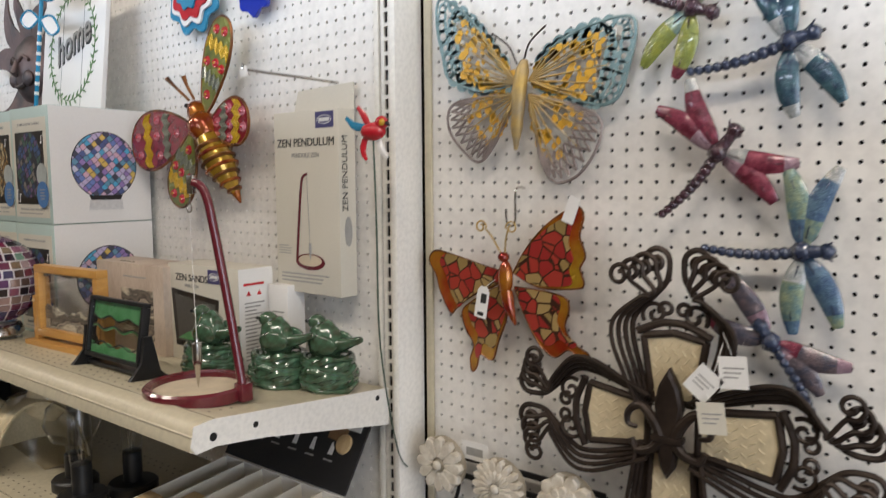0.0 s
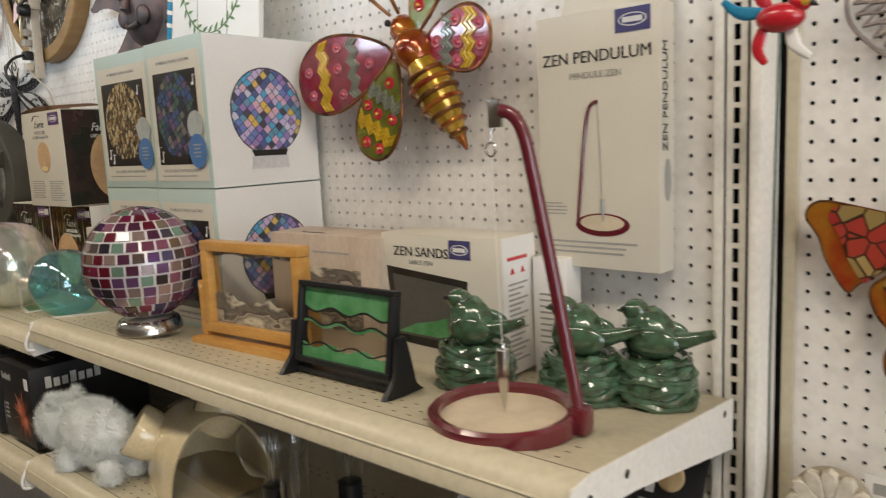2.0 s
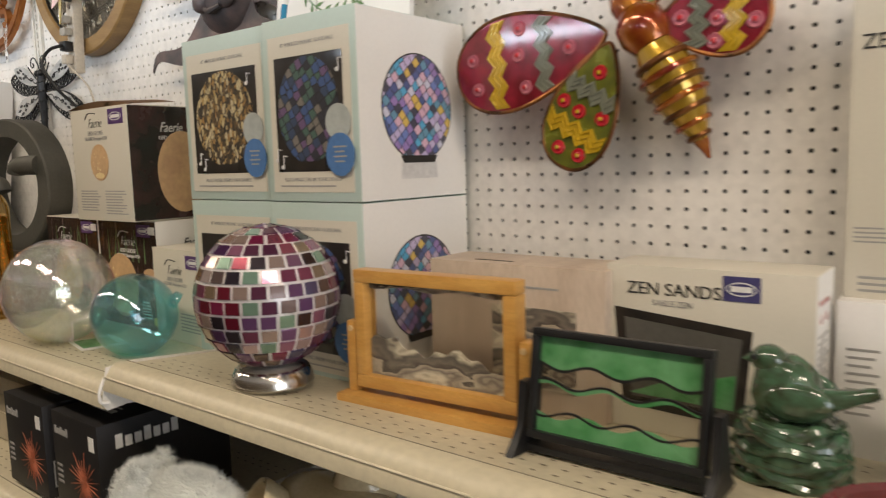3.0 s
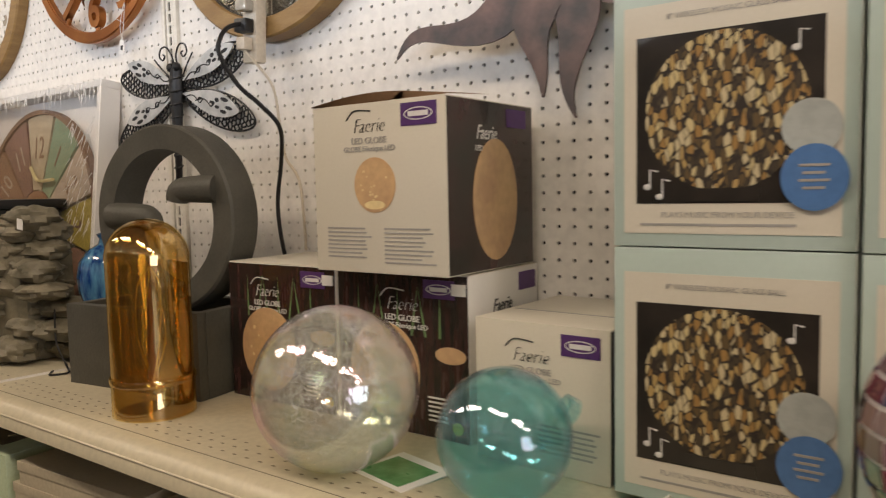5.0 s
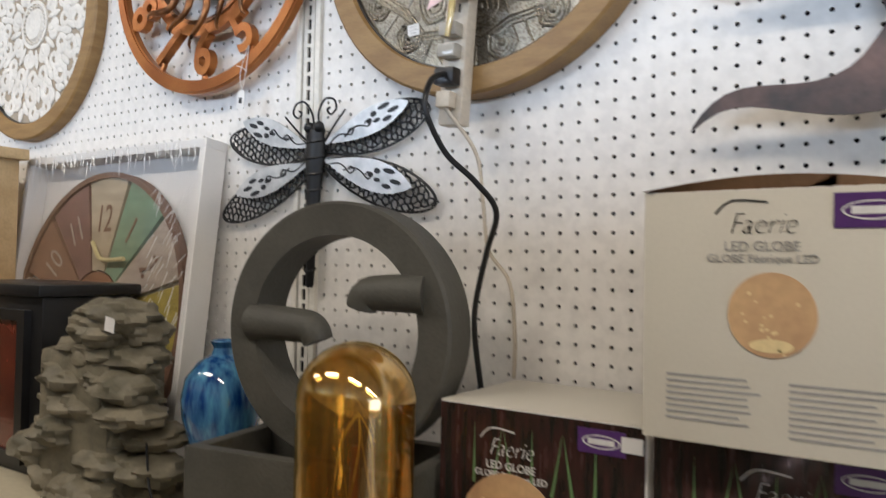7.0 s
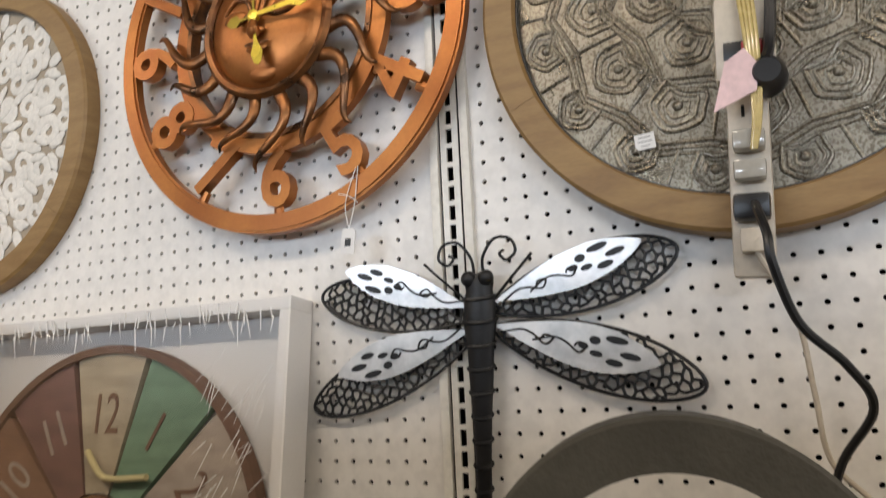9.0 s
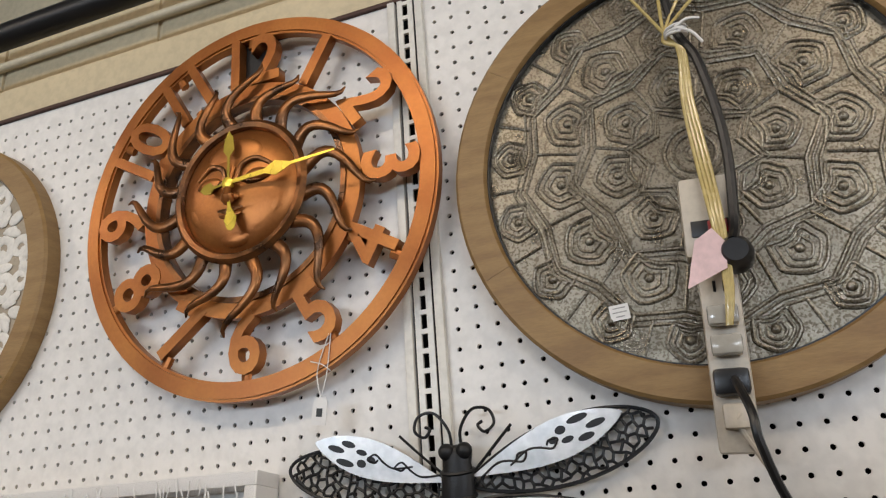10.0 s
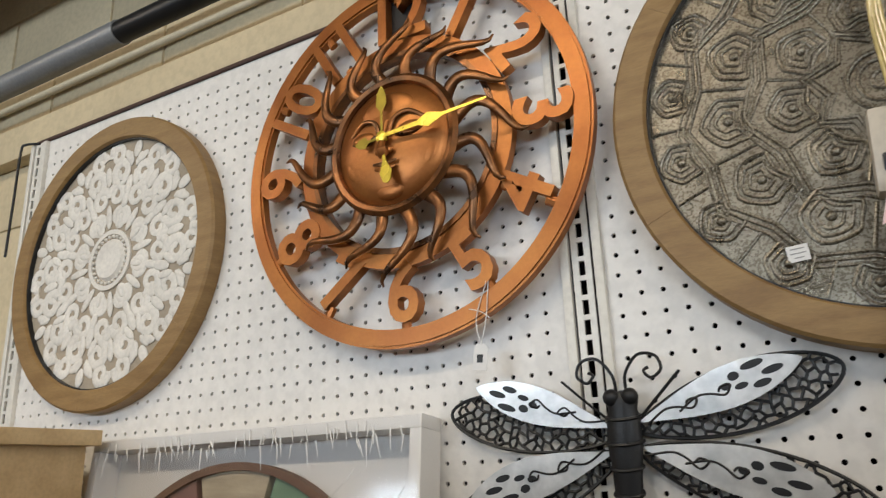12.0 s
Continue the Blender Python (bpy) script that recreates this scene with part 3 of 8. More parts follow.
for nm, a, b, ya, yb, zt in (("wall_kick_1", -4.105, -2.922, W, W, 0.95), ("wall_kick_2", -2.872, -1.70, W, W, 0.95), ("wall_kick_3", -1.66, -0.472, B0[1], B1[1], 0.80), ("wall_kick_4", -0.408, 1.40, W, W, 0.60)):
    bm = bmesh.new()
    vs = [bm.verts.new(p) for p in ((a, ya, 0), (b, yb, 0), (b, yb, zt), (a, ya, zt), (a, ya + 0.006, 0), (b, yb + 0.006, 0), (b, yb + 0.006, zt), (a, ya + 0.006, zt))]
    for q in ((0, 1, 2, 3), (7, 6, 5, 4), (0, 4, 5, 1), (3, 2, 6, 7), (0, 3, 7, 4), (1, 5, 6, 2)):
        bm.faces.new([vs[i] for i in q])
    tagged(part(nm, bm, PEG, None, smooth=False), "plain white lower panel of the wall fixture", "panel", kind="structure")


def upright(x, y, label, lip=0.012, slot=0.0042):
    """A slotted steel upright with a lip on either side."""
    e = thing("upright", label, "shelf upright", pose(x, y, 0), kind="structure", group="slotted uprights")
    bm = bmesh.new()
    h = 0.0125
    z, zt = 0.5, 2.44
    box(bm, -h, -slot, -0.004, 0.0, 0, zt)
    box(bm, slot, h, -0.004, 0.0, 0, zt)
    while z < zt:
        box(bm, -slot, slot, -0.004, 0.0, z, min(z + 0.0065, zt))
        z += INCH
    part("slotted_channel", bm, UPRIGHT, e, smooth=False)
    # black back and cheeks paint the shade inside the slotted channel
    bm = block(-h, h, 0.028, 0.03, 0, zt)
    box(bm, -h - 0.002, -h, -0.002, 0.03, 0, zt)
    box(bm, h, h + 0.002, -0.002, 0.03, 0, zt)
    part("channel_back_shade", bm, VOID_SHADE, e)
    for s in (-1, 1):
        a = s * (h + 0.0035)
        b = a + s * lip
        part("lip", block(min(a, b), max(a, b), -0.007, 0.012, 0, zt, 0.002), UPRIGHT, e)
    return e


upright(-2.8985, W - 0.002, "white slotted steel upright between two pegboard panels")
upright(-1.68, W - 0.002, "white slotted steel upright between two pegboard panels")
upright(-0.452, 0.932, "white slotted steel upright at the end of the shelves")
upright(-4.118, W - 0.002, "white slotted steel upright at the end of the wall")
tagged(part("end_panel", block(-0.43, -0.417, 0.912, 0.985, 0, 2.44, 0.002), STEEL_W, None), "white painted steel end panel beside the slotted upright", "end panel", kind="structure")
# black strip in place of the shade between the two fixtures
tagged(part("gap_shade_strip", block(-0.4165, -0.4095, 0.992, 1.03, 0, 2.44), VOID_SHADE, None), "black strip painted as the shade in the gap between two wall fixtures", "gap", kind="structure")
tagged(part("panel_trim", block(-0.4095, -0.394, 0.982, 0.9885, 0.6, 2.44, 0.002), STEEL, None), "cream painted trim along the pegboard edge", "trim", kind="structure")
tagged(part("top_trim", block(-4.13, 1.4, 0.984, 1.03, 2.4402, 2.447, 0.001), BEAM, None), "thin dark rail along the top of the pegboard", "trim", kind="structure")

# block wall above, one block each
e = thing("wall_back", "cream painted concrete block wall above the pegboard", "wall", kind="structure")
part("mortar", block(-9.0, 4.0, 1.064, 1.25, 0, 3.6), BLOCK, e)
bm0 = block(0, 0.386, 0, 0.02, 0, 0.194, 0.004)
first = part("concrete_block", bm0, BLOCK, e)
first.location = (-5.6, 1.058, 2.30)
for r in range(5):
    for c in range(13):
        if r or c:
            ob = new("concrete_block", first.data)
            ob.parent = e
            ob.location = (-5.6 + 0.396 * c + (0.198 if r % 2 else 0), 1.058, 2.30 + 0.204 * r)
e = thing("ledge", "cream painted wooden ledge along the block wall", "ledge", kind="structure")
part("board", block(-6.0, 1.5, 1.02, 1.057, 2.455, 2.545, 0.004), BLOCK, e)
e = thing("ceiling_pipe", "grey and black pipe running along the wall top", "pipe", kind="structure")
part("grey_length", tube(bmesh.new(), [(-6.5, 0.99, 2.64), (-3.88, 0.99, 2.645)], 0.028, 16), PIPE, e, "grey metal pipe")
part("black_length", tube(bmesh.new(), [(-3.89, 0.99, 2.645), (1.5, 0.99, 2.645)], 0.025, 16), BLACK, e, "black pipe cover")
part("lower_rail", tube(bmesh.new(), [(-6.5, 1.0, 2.585), (1.5, 1.0, 2.575)], 0.009, 10), STEEL, e, "thin cream rail")
tagged(part("ceiling_beam", block(-9, 4, 0.55, 0.75, 2.88, 3.10, 0.01), BEAM, None), "dark brown stained beam under the ceiling", "beam", kind="structure")

# the rest of the shop, plain
X0, X1, Y0, CE = -9.0, 4.0, -5.5, 3.3
tagged(part("floor", block(X0, X1, Y0, 1.25, -0.1, 0), FLOORM, None), "plain worn vinyl shop floor", "floor", kind="structure")
tagged(part("ceiling", block(X0, X1, Y0, 1.25, CE, CE + 0.1), CEILM, None), "plain painted shop ceiling", "ceiling", kind="structure")
tagged(part("wall_left", block(X0 - 0.2, X0, Y0, 1.25, 0, CE), WALLM, None), "plain cream shop wall", "wall", kind="structure")
SY0, SY1, SZ0, SZ1 = -3.1, 0.4, 0.3, 2.7
bm = bmesh.new()
for a, b, z0, z1 in ((Y0, SY0, 0, CE), (SY1, 1.25, 0, CE), (SY0, SY1, 0, SZ0), (SY0, SY1, SZ1, CE)):
    box(bm, X1, X1 + 0.2, a, b, z0, z1)
tagged(part("wall_right", bm, WALLM, None), "plain cream shopfront wall with a tall window opening", "wall", kind="structure")
e = thing("window_2", "tall shopfront window in a white frame", "window", kind="structure")
bm = bmesh.new()
for i in range(5):
    y = SY0 + (SY1 - SY0) * i / 4
    box(bm, X1 + 0.07, X1 + 0.13, max(SY0, y - 0.03), min(SY1, y + 0.03), SZ0, SZ1)
for z in (SZ0, SZ1 - 0.05):
    box(bm, X1 + 0.072, X1 + 0.128, SY0, SY1, z, z + 0.05)
part("window_frame", bm, STEEL_W, e, smooth=False)
part("pane", block(X1 + 0.097, X1 + 0.103, SY0, SY1, SZ0 + 0.02, SZ1 - 0.02), GLASS, e).visible_shadow = False
bm = bmesh.new()
WX0, WX1, WZ0, WZ1 = -7.6, -3.6, 2.4, 2.96
VX0, VX1 = -1.2, 2.4
for a, b, z0, z1 in ((X0, WX0, 0, CE), (WX1, VX0, 0, CE), (VX1, X1, 0, CE), (WX0, WX1, 0, WZ0), (WX0, WX1, WZ1, CE), (VX0, VX1, 0, WZ0), (VX0, VX1, WZ1, CE)):
    box(bm, a, b, Y0 - 0.2, Y0, z0, z1)
tagged(part("wall_front", bm, WALLM, None), "plain cream shopfront wall with two high window openings", "wall", kind="structure")
for nm, a, b in (("window_1", WX0, WX1), ("window_3", VX0, VX1)):
    e = thing(nm, "high window in a white frame", "window", kind="structure")
    bm = bmesh.new()
    for i in range(4):
        x = a + (b - a) * i / 3
        box(bm, max(a, x - 0.03), min(b, x + 0.03), Y0 - 0.13, Y0 - 0.07, WZ0, WZ1)
    for z in (WZ0, WZ1 - 0.05):
        box(bm, a, b, Y0 - 0.128, Y0 - 0.072, z, z + 0.05)
    part("window_frame", bm, STEEL_W, e, smooth=False)
    part("pane", block(a, b, Y0 - 0.103, Y0 - 0.097, WZ0 + 0.02, WZ1 - 0.02), GLASS, e).visible_shadow = False
# unseen screen added to cut daylight below mid-wall; dark to limit bounce
LIGHT_SCREEN = mat("light_screen_brown", (0.15, 0.12, 0.09), 0.6, scale=3, bump=0.1, var=0.4)
tagged(part("wall_light_screen", block(X0, 1.7, -1.42, -1.3, 0, 2.05), LIGHT_SCREEN, None), "plain unseen partition across the aisle, added to keep window light off the lower pegboard", "wall", kind="structure")
tagged(part("ground", block(-60, 60, -80, 60, -0.3, -0.12), FLOORM, None), "plain paved ground around the shop", "ground", kind="structure")


# ---- shelves ----
def shelf(x0, x1, z_back, rise, y_front, y_back, label):
    """A perforated steel shelf: deck, rolled front nose and end brackets; rise lifts the front edge."""
    e = thing("steel_shelf", label, "shelf", group="steel shelves")
    z = lambda y: z_back + rise * (y_back - y) / (y_back - y_front)
    bm = bmesh.new()
    prof = [(y_back, z(y_back)), (y_front + 0.03, z(y_front + 0.03)), (y_front + 0.03, z(y_front + 0.03) - 0.016), (y_back, z(y_back) - 0.016)]
    a = [bm.verts.new((x0, y, h)) for y, h in prof]
    b = [bm.verts.new((x1, y, h)) for y, h in prof]
    bm.faces.new(a)
    bm.faces.new(b[::-1])
    for i in range(4):
        bm.faces.new((a[i], b[i], b[(i + 1) % 4], a[(i + 1) % 4]))
    bmesh.ops.recalc_face_normals(bm, faces=bm.faces)
    part("deck", bm, STEEL, e, smooth=False)
    bm = bmesh.new()
    zf = z(y_front)
    prof = [(0.029, 0.001), (0.012, 0.002), (0.002, -0.003), (-0.006, -0.014), (-0.012, -0.030), (-0.012, -0.038), (-0.006, -0.041), (0.002, -0.038), (0.004, -0.03), (0.029, -0.015)]
    a = [bm.verts.new((x0, y_front + y, zf + h)) for y, h in prof]
    b = [bm.verts.new((x1 - 0.002, y_front + y, zf + h)) for y, h in prof]
    n = len(prof)
    bm.faces.new(a)
    bm.faces.new(b[::-1])
    for i in range(n):
        bm.faces.new((a[i], b[i], b[(i + 1) % n], a[(i + 1) % n]))
    bmesh.ops.recalc_face_normals(bm, faces=bm.faces)
    part("rolled_nose", bm, STEEL, e, "cream rolled front edge of the shelf")
    tubes = bmesh.new()
    tube(tubes, [(x0, y_front - 0.0085, zf - 0.0175), (x1 - 0.002, y_front - 0.0085, zf - 0.0175)], 0.0016, 6)
    part("price_channel_rib", tubes, STEEL, e)
    # solid dark bar laid where the groove would be in shade
    part("nose_groove_shade", tube(bmesh.new(), [(x0, y_front + 0.0295, zf + 0.0005), (x1 - 0.002, y_front + 0.0295, zf + 0.0005)], 0.0012, 6), SLOT_SHADE, e, "thin dark bar painted as the shade in the groove behind the rolled edge")
    for xx in (x0 + 0.001, x1 - 0.001):
        bm = bmesh.new()
        pts = [(y_back - 0.005, z(y_back) + 0.004), (y_front + 0.03, zf + 0.001), (y_front - 0.006, zf - 0.002), (y_front - 0.012, zf - 0.03), (y_front - 0.004, zf - 0.043), (y_front + 0.03, zf - 0.04), (y_front + 0.12, zf - 0.052), (y_back - 0.005, z(y_back) - 0.066)]
        prism(bm, pts, -0.0012, 0.0012)
        swing(bm, Matrix(((0, 1, 0, xx), (1, 0, 0, 0), (0, 0, 1, 0), (0, 0, 0, 1))))
        bmesh.ops.recalc_face_normals(bm, faces=bm.faces)
        br = part("bracket", bm, STEEL_W, e, "white steel end bracket")
        for yy, dz, rr in ((y_front + 0.025, -0.022, 0.0065), (y_front + 0.10, -0.016, 0.005), (y_back - 0.035, -0.012, 0.005)):
            # flush black disc, a bolt hole's shade as colour
            bm = lathe(bmesh.new(), [(0.0, 0.0014), (rr, 0.0014), (rr, -0.0014), (0.0, -0.0014)], 14)
            swing(bm, pose(xx, yy, z(yy) + dz, 0, 90, 0))
            part("bolt_hole_shade", bm, VOID_SHADE, br)
    # punched slots in two bands along the deck: flat ovals with their shade as colour
    bm = bmesh.new()
    for yy in (y_front + 0.055, y_front + 0.075, y_front + 0.095, y_back - 0.09, y_back - 0.11):
        x = x0 + 0.03
        while x < x1 - 0.03:
            h = z(yy) + 0.0006
            v = [bm.verts.new((x + 0.0042 * math.cos(q), yy + 0.0022 * math.sin(q), h + (-rise / (y_back - y_front)) * 0.0022 * math.sin(q))) for q in (0, 1.05, 2.09, 3.14, 4.19, 5.24)]
            bm.faces.new(v)
            x += INCH
    tagged(part("slot_shade_band", bm, SLOT_SHADE, e, smooth=False), kind="stuff")
    return e


shelf(-1.676, -0.45, 1.137, 0.042, 0.52, 0.925, "cream enamelled perforated steel shelf holding gift boxes and ornaments")
shelf(-2.897, -1.684, 1.136, 0.012, 0.52, 0.975, "cream enamelled perforated steel shelf holding glass globes and boxes")
shelf(-4.116, -2.905, 1.136, 0.012, 0.52, 0.975, "cream enamelled perforated steel shelf holding fountains")
shelf(-1.676, -0.45, 0.862, 0.042, 0.48, 0.925, "lower cream steel shelf holding lamps and a glazed pot")
shelf(-2.897, -1.684, 0.862, 0.02, 0.48, 0.975, "lower cream steel shelf holding boxed lights")
shelf(-4.116, -2.905, 0.862, 0.02, 0.48, 0.975, "lower cream steel shelf with flat boxes")
for x, zf in ((-1.68, 1.164), (-2.90, 1.148), (-1.68, 0.890)):
    e = thing("shelf_clip", "small white plastic clip over the joint of two shelf edges", "clip", pose(x, 0.52 if zf > 1 else 0.48, zf))
    part("clip", tube(bmesh.new(), smooth_path([(0.003, 0.034, 0.005), (0.0, 0.012, 0.005), (-0.002, -0.004, -0.004), (-0.002, -0.015, -0.026), (0.0, -0.015, -0.042), (0.004, -0.004, -0.045)], 5), 0.0030, 8), WHITE, e)
ZR = lambda y: 1.1375 + 0.042 * (0.925 - y) / 0.405
ZL = lambda y: 1.1365 + 0.012 * (0.975 - y) / 0.455
ZLOW = lambda y: 0.8625 + 0.042 * (0.925 - y) / 0.445


# ---- wall ornaments ----
def sun_clock():
    c = Vector((-3.145, 0.955, 2.156))
    e = thing("sun_clock", "round openwork copper wall clock with a sun relief and large numerals", "wall clock", pose(*c) @ Matrix.Diagonal((1, 0.62, 1, 1)))
    R = 0.295
    bm = ringplate(bmesh.new(), (0, 0), circle(R - 0.027, 96), circle(R, 96), -0.012, 0.014)
    bmesh.ops.bevel(bm, geom=[ed for ed in bm.edges if all(abs(v.co.y + 0.012) < 1e-5 for v in ed.verts) and abs(ed.verts[0].co.xz.length - ed.verts[1].co.xz.length) < 1e-4], offset=0.004, segments=2, affect="EDGES")
    part("outer_ring", bm, COPPER, e, "smooth copper outer ring")
    part("inner_ring", ringplate(bmesh.new(), (0, 0), circle(0.160, 80), circle(0.182, 80), -0.012, 0.012), COPPER, e)
    part("inner_ring_lip", ringplate(bmesh.new(), (0, 0), circle(0.152, 80), circle(0.160, 80), -0.016, 0.016), COPPER_D, e)
    for h in range(1, 13):
        a = radians(90 - 30 * h)
        turn = -30 * h if h in (9, 10, 11, 12, 1, 2, 3) else 180 - 30 * h
        r = 0.2215
        lettering(str(h), 0.118, FRONT(r * math.cos(a), 0.0, r * math.sin(a), turn), COPPER, e, "numeral", thick=0.014, wide=0.9, bold=0.0028)
        # short spokes tie the numeral to both rings
        for q0, q1 in ((0.178, 0.190), (0.253, 0.272)):
            part("numeral_tie", tube(bmesh.new(), [(q0 * math.cos(a), 0, q0 * math.sin(a)), (q1 * math.cos(a), 0, q1 * math.sin(a))], 0.008, 8), COPPER, e)
    # wavy sun rays, thick at the face
    for i in range(16):
        a = 2 * math.pi * i / 16 + 0.1
        n = 14
        pts, rs = [], []
        ln = 0.105 if i % 2 else 0.122
        for k in range(n + 1):
            u = k / n
            r = 0.088 + ln * u
            bend = 0.17 * math.sin(u * 5.2) * (0.3 + u) * (1 if i % 2 else 1.15)
            pts.append((r * math.cos(a + bend), -0.026 - 0.014 * math.sin(u * math.pi), r * math.sin(a + bend)))
            rs.append(0.0100 * (1 - u) ** 0.6 + 0.0015)
        part("sun_ray", tube(bmesh.new(), pts, rs, 10), COPPER_D, e, "wavy antique copper sun ray")
        pts2 = [(x, y - 0.007 * (1 - k / n), z) for k, (x, y, z) in enumerate(pts)]
        part("sun_ray_ridge", tube(bmesh.new(), pts2, [r * 0.38 for r in rs], 8), COPPER, e)
    part("face_rim", lathe(bmesh.new(), [(0.094, -0.03), (0.106, -0.034), (0.110, -0.045), (0.104, -0.054), (0.097, -0.052), (0.094, -0.044)], 64, axis="y"), COPPER_D, e)
    face = lathe(bmesh.new(), [(0.098, -0.034), (0.094, -0.042), (0.084, -0.052), (0.066, -0.061), (0.044, -0.067), (0.022, -0.070), (0.0, -0.071)], 64, axis="y")
    for s in (-1, 1):
        blob(face, (s * 0.044, -0.0485, -0.022), (0.036, 0.013, 0.036), 24)
    blob(face, (0, -0.049, -0.068), (0.030, 0.011, 0.020), 20)
    blob(face, (0, -0.060, 0.050), (0.045, 0.008, 0.026), 20)
    part("sun_face", face, COPPER, e, "calm copper sun face in relief")
    bm = bmesh.new()
    tube(bm, smooth_path([(0.004, -0.071, 0.026), (0.0, -0.078, 0.0), (0.0, -0.084, -0.018), (0.0, -0.074, -0.026)], 5), [0.004] * 5 + [0.006] * 5 + [0.009] * 5 + [0.006], 10)
    blob(bm, (0.009, -0.073, -0.020), (0.006, 0.006, 0.005), 12)
    blob(bm, (-0.009, -0.073, -0.020), (0.006, 0.006, 0.005), 12)
    part("nose", bm, COPPER, e)
    for z, w, r in ((-0.039, 0.020, 0.0042), (-0.047, 0.017, 0.0052)):
        part("lip_line", tube(bmesh.new(), smooth_path([(-w, -0.069, z + 0.003), (-w * 0.4, -0.074, z), (0, -0.073, z - 0.001), (w * 0.4, -0.074, z), (w, -0.069, z + 0.003)], 5), [r * (0.35 + 0.65 * math.sin(math.pi * k / 20)) for k in range(21)], 8), COPPER_D if z > -0.042 else COPPER, e)
    for s in (-1, 1):
        part("eyelid", tube(bmesh.new(), smooth_path([(s * 0.015, -0.068, 0.008), (s * 0.028, -0.0665, 0.001), (s * 0.045, -0.062, 0.002), (s * 0.06, -0.055, 0.010)], 5), 0.0032, 8), COPPER_D, e)
        part("eyeball", blob(bmesh.new(), (s * 0.038, -0.059, 0.010), (0.021, 0.010, 0.011), 18), COPPER, e)
        part("brow", tube(bmesh.new(), smooth_path([(s * 0.008, -0.072, 0.006), (s * 0.016, -0.070, 0.028), (s * 0.038, -0.064, 0.036), (s * 0.062, -0.054, 0.022)], 5), 0.0036, 8), COPPER_D, e)
    for ob in e.children:
        if ob.name.split(".")[0] in ("nose", "lip_line", "eyelid", "eyeball", "brow"):
            ob.location.y = -0.006
    # hands, pin and counterweights
    for ang, ln, tail in ((4, 0.168, 0.045), (-83, 0.070, 0.0)):
        bm = bmesh.new()
        pts = [(0.0, 0.003), (ln * 0.36, 0.0035), (ln * 0.46, 0.011), (ln * 0.6, 0.0025), (ln, 0.0012), (ln, -0.0012), (ln * 0.6, -0.0025), (ln * 0.46, -0.011), (ln * 0.36, -0.0035), (0.0, -0.003)]
        if tail == 0.0:
            pts = [(0, 0.002), (ln * 0.55, 0.0025), (ln * 0.8, 0.010), (ln, 0.006), (ln * 1.05, 0), (ln, -0.006), (ln * 0.8, -0.010), (ln * 0.55, -0.0025), (0, -0.002)]
        prism(bm, pts, -0.0905, -0.089)
        swing(bm, pose(0, 0, 0, 0, -ang, 0))
        part("clock_hand", bm, GOLD, e, "bright gold clock hand")
    for ang, ln in ((184, 0.046), (90, 0.082)):
        bm = prism(bmesh.new(), [(0, 0.002), (ln * 0.5, 0.002), (ln * 0.62, 0.009), (ln * 0.85, 0.007), (ln, 0.0), (ln * 0.85, -0.007), (ln * 0.62, -0.009), (ln * 0.5, -0.002), (0, -0.002)], -0.0875, -0.0863)
        swing(bm, pose(0, 0, 0, 0, -ang, 0))
        part("clock_hand", bm, mat("dull_gold", (0.34, 0.25, 0.03), 0.35, 0.7), e, "dull gold rear hand")
    part("hand_pin", lathe(bmesh.new(), [(0.0, -0.094), (0.004, -0.094), (0.0085, -0.091), (0.0085, -0.086), (0.003, -0.08), (0.003, -0.07)], 20, axis="y"), GOLD, e)
    part("wall_spacer", block(-0.02, 0.02, 0.014, 0.034, 0.2, 0.29), SATIN, e)
    return e


def price_tag(name, x, y, z, w, h, turn, strings, label, material=WHITE):
    e = thing(name, label, "price tag", pose(x, y, z, 0, turn, 0))
    part("card", prism(bmesh.new(), [(-w / 2, -h / 2), (w / 2, -h / 2), (w / 2, h * 0.38), (w * 0.3, h / 2), (-w * 0.3, h / 2), (-w / 2, h * 0.38)], -0.0004, 0.0004), material, e, smooth=False)
    part("ink_mark", block(-w * 0.22, w * 0.2, -0.0009, -0.0004, -h * 0.2, h * 0.1), PRINT_K if material is WHITE else PRINT_G, e)
    for s in strings:
        part("string", tube(bmesh.new(), smooth_path(s, 6), 0.0007, 5), WHITE, e)
    return e


def round_mirrorless(c, R, rin, name, label, inner, inner_label, back=0.022):
    """A round panel in a broad wooden rim."""
    e = thing(name, label, "wall medallion", pose(*c))
    n = 6
    for k in range(n):
        a0, a1 = 2 * math.pi * k / n + 0.42, 2 * math.pi * (k + 1) / n + 0.42 - 0.0015
        m = 16
        bm = bmesh.new()
        prof = [(rin, back - 0.006), (rin, -0.016), (rin + 0.003, -0.020), (R - 0.004, -0.020), (R, -0.016), (R, back)]
        rings = []
        for i in range(m + 1):
            a = a0 + (a1 - a0) * i / m
            rings.append([bm.verts.new((r * math.cos(a), y, r * math.sin(a))) for r, y in prof])
        for p, q in zip(rings, rings[1:]):
            for i in range(len(prof)):
                j = (i + 1) % len(prof)
                bm.faces.new((p[i], p[j], q[j], q[i]))
        bm.faces.new(rings[0])
        bm.faces.new(rings[-1][::-1])
        bmesh.ops.recalc_face_normals(bm, faces=bm.faces)
        part("rim_segment", bm, OAK, e, "curved oak-brown wooden rim piece")
    part("rim_groove", ringplate(bmesh.new(), (0, 0), circle(rin - 0.002, 72), circle(rin, 72), -0.013, back - 0.008), BLACK, e)
    part("panel", lathe(bmesh.new(), [(0, -0.004), (rin - 0.002, -0.004), (rin - 0.002, back - 0.010), (0, back - 0.010)], 72, axis="y"), inner, e, inner_label)
    return e


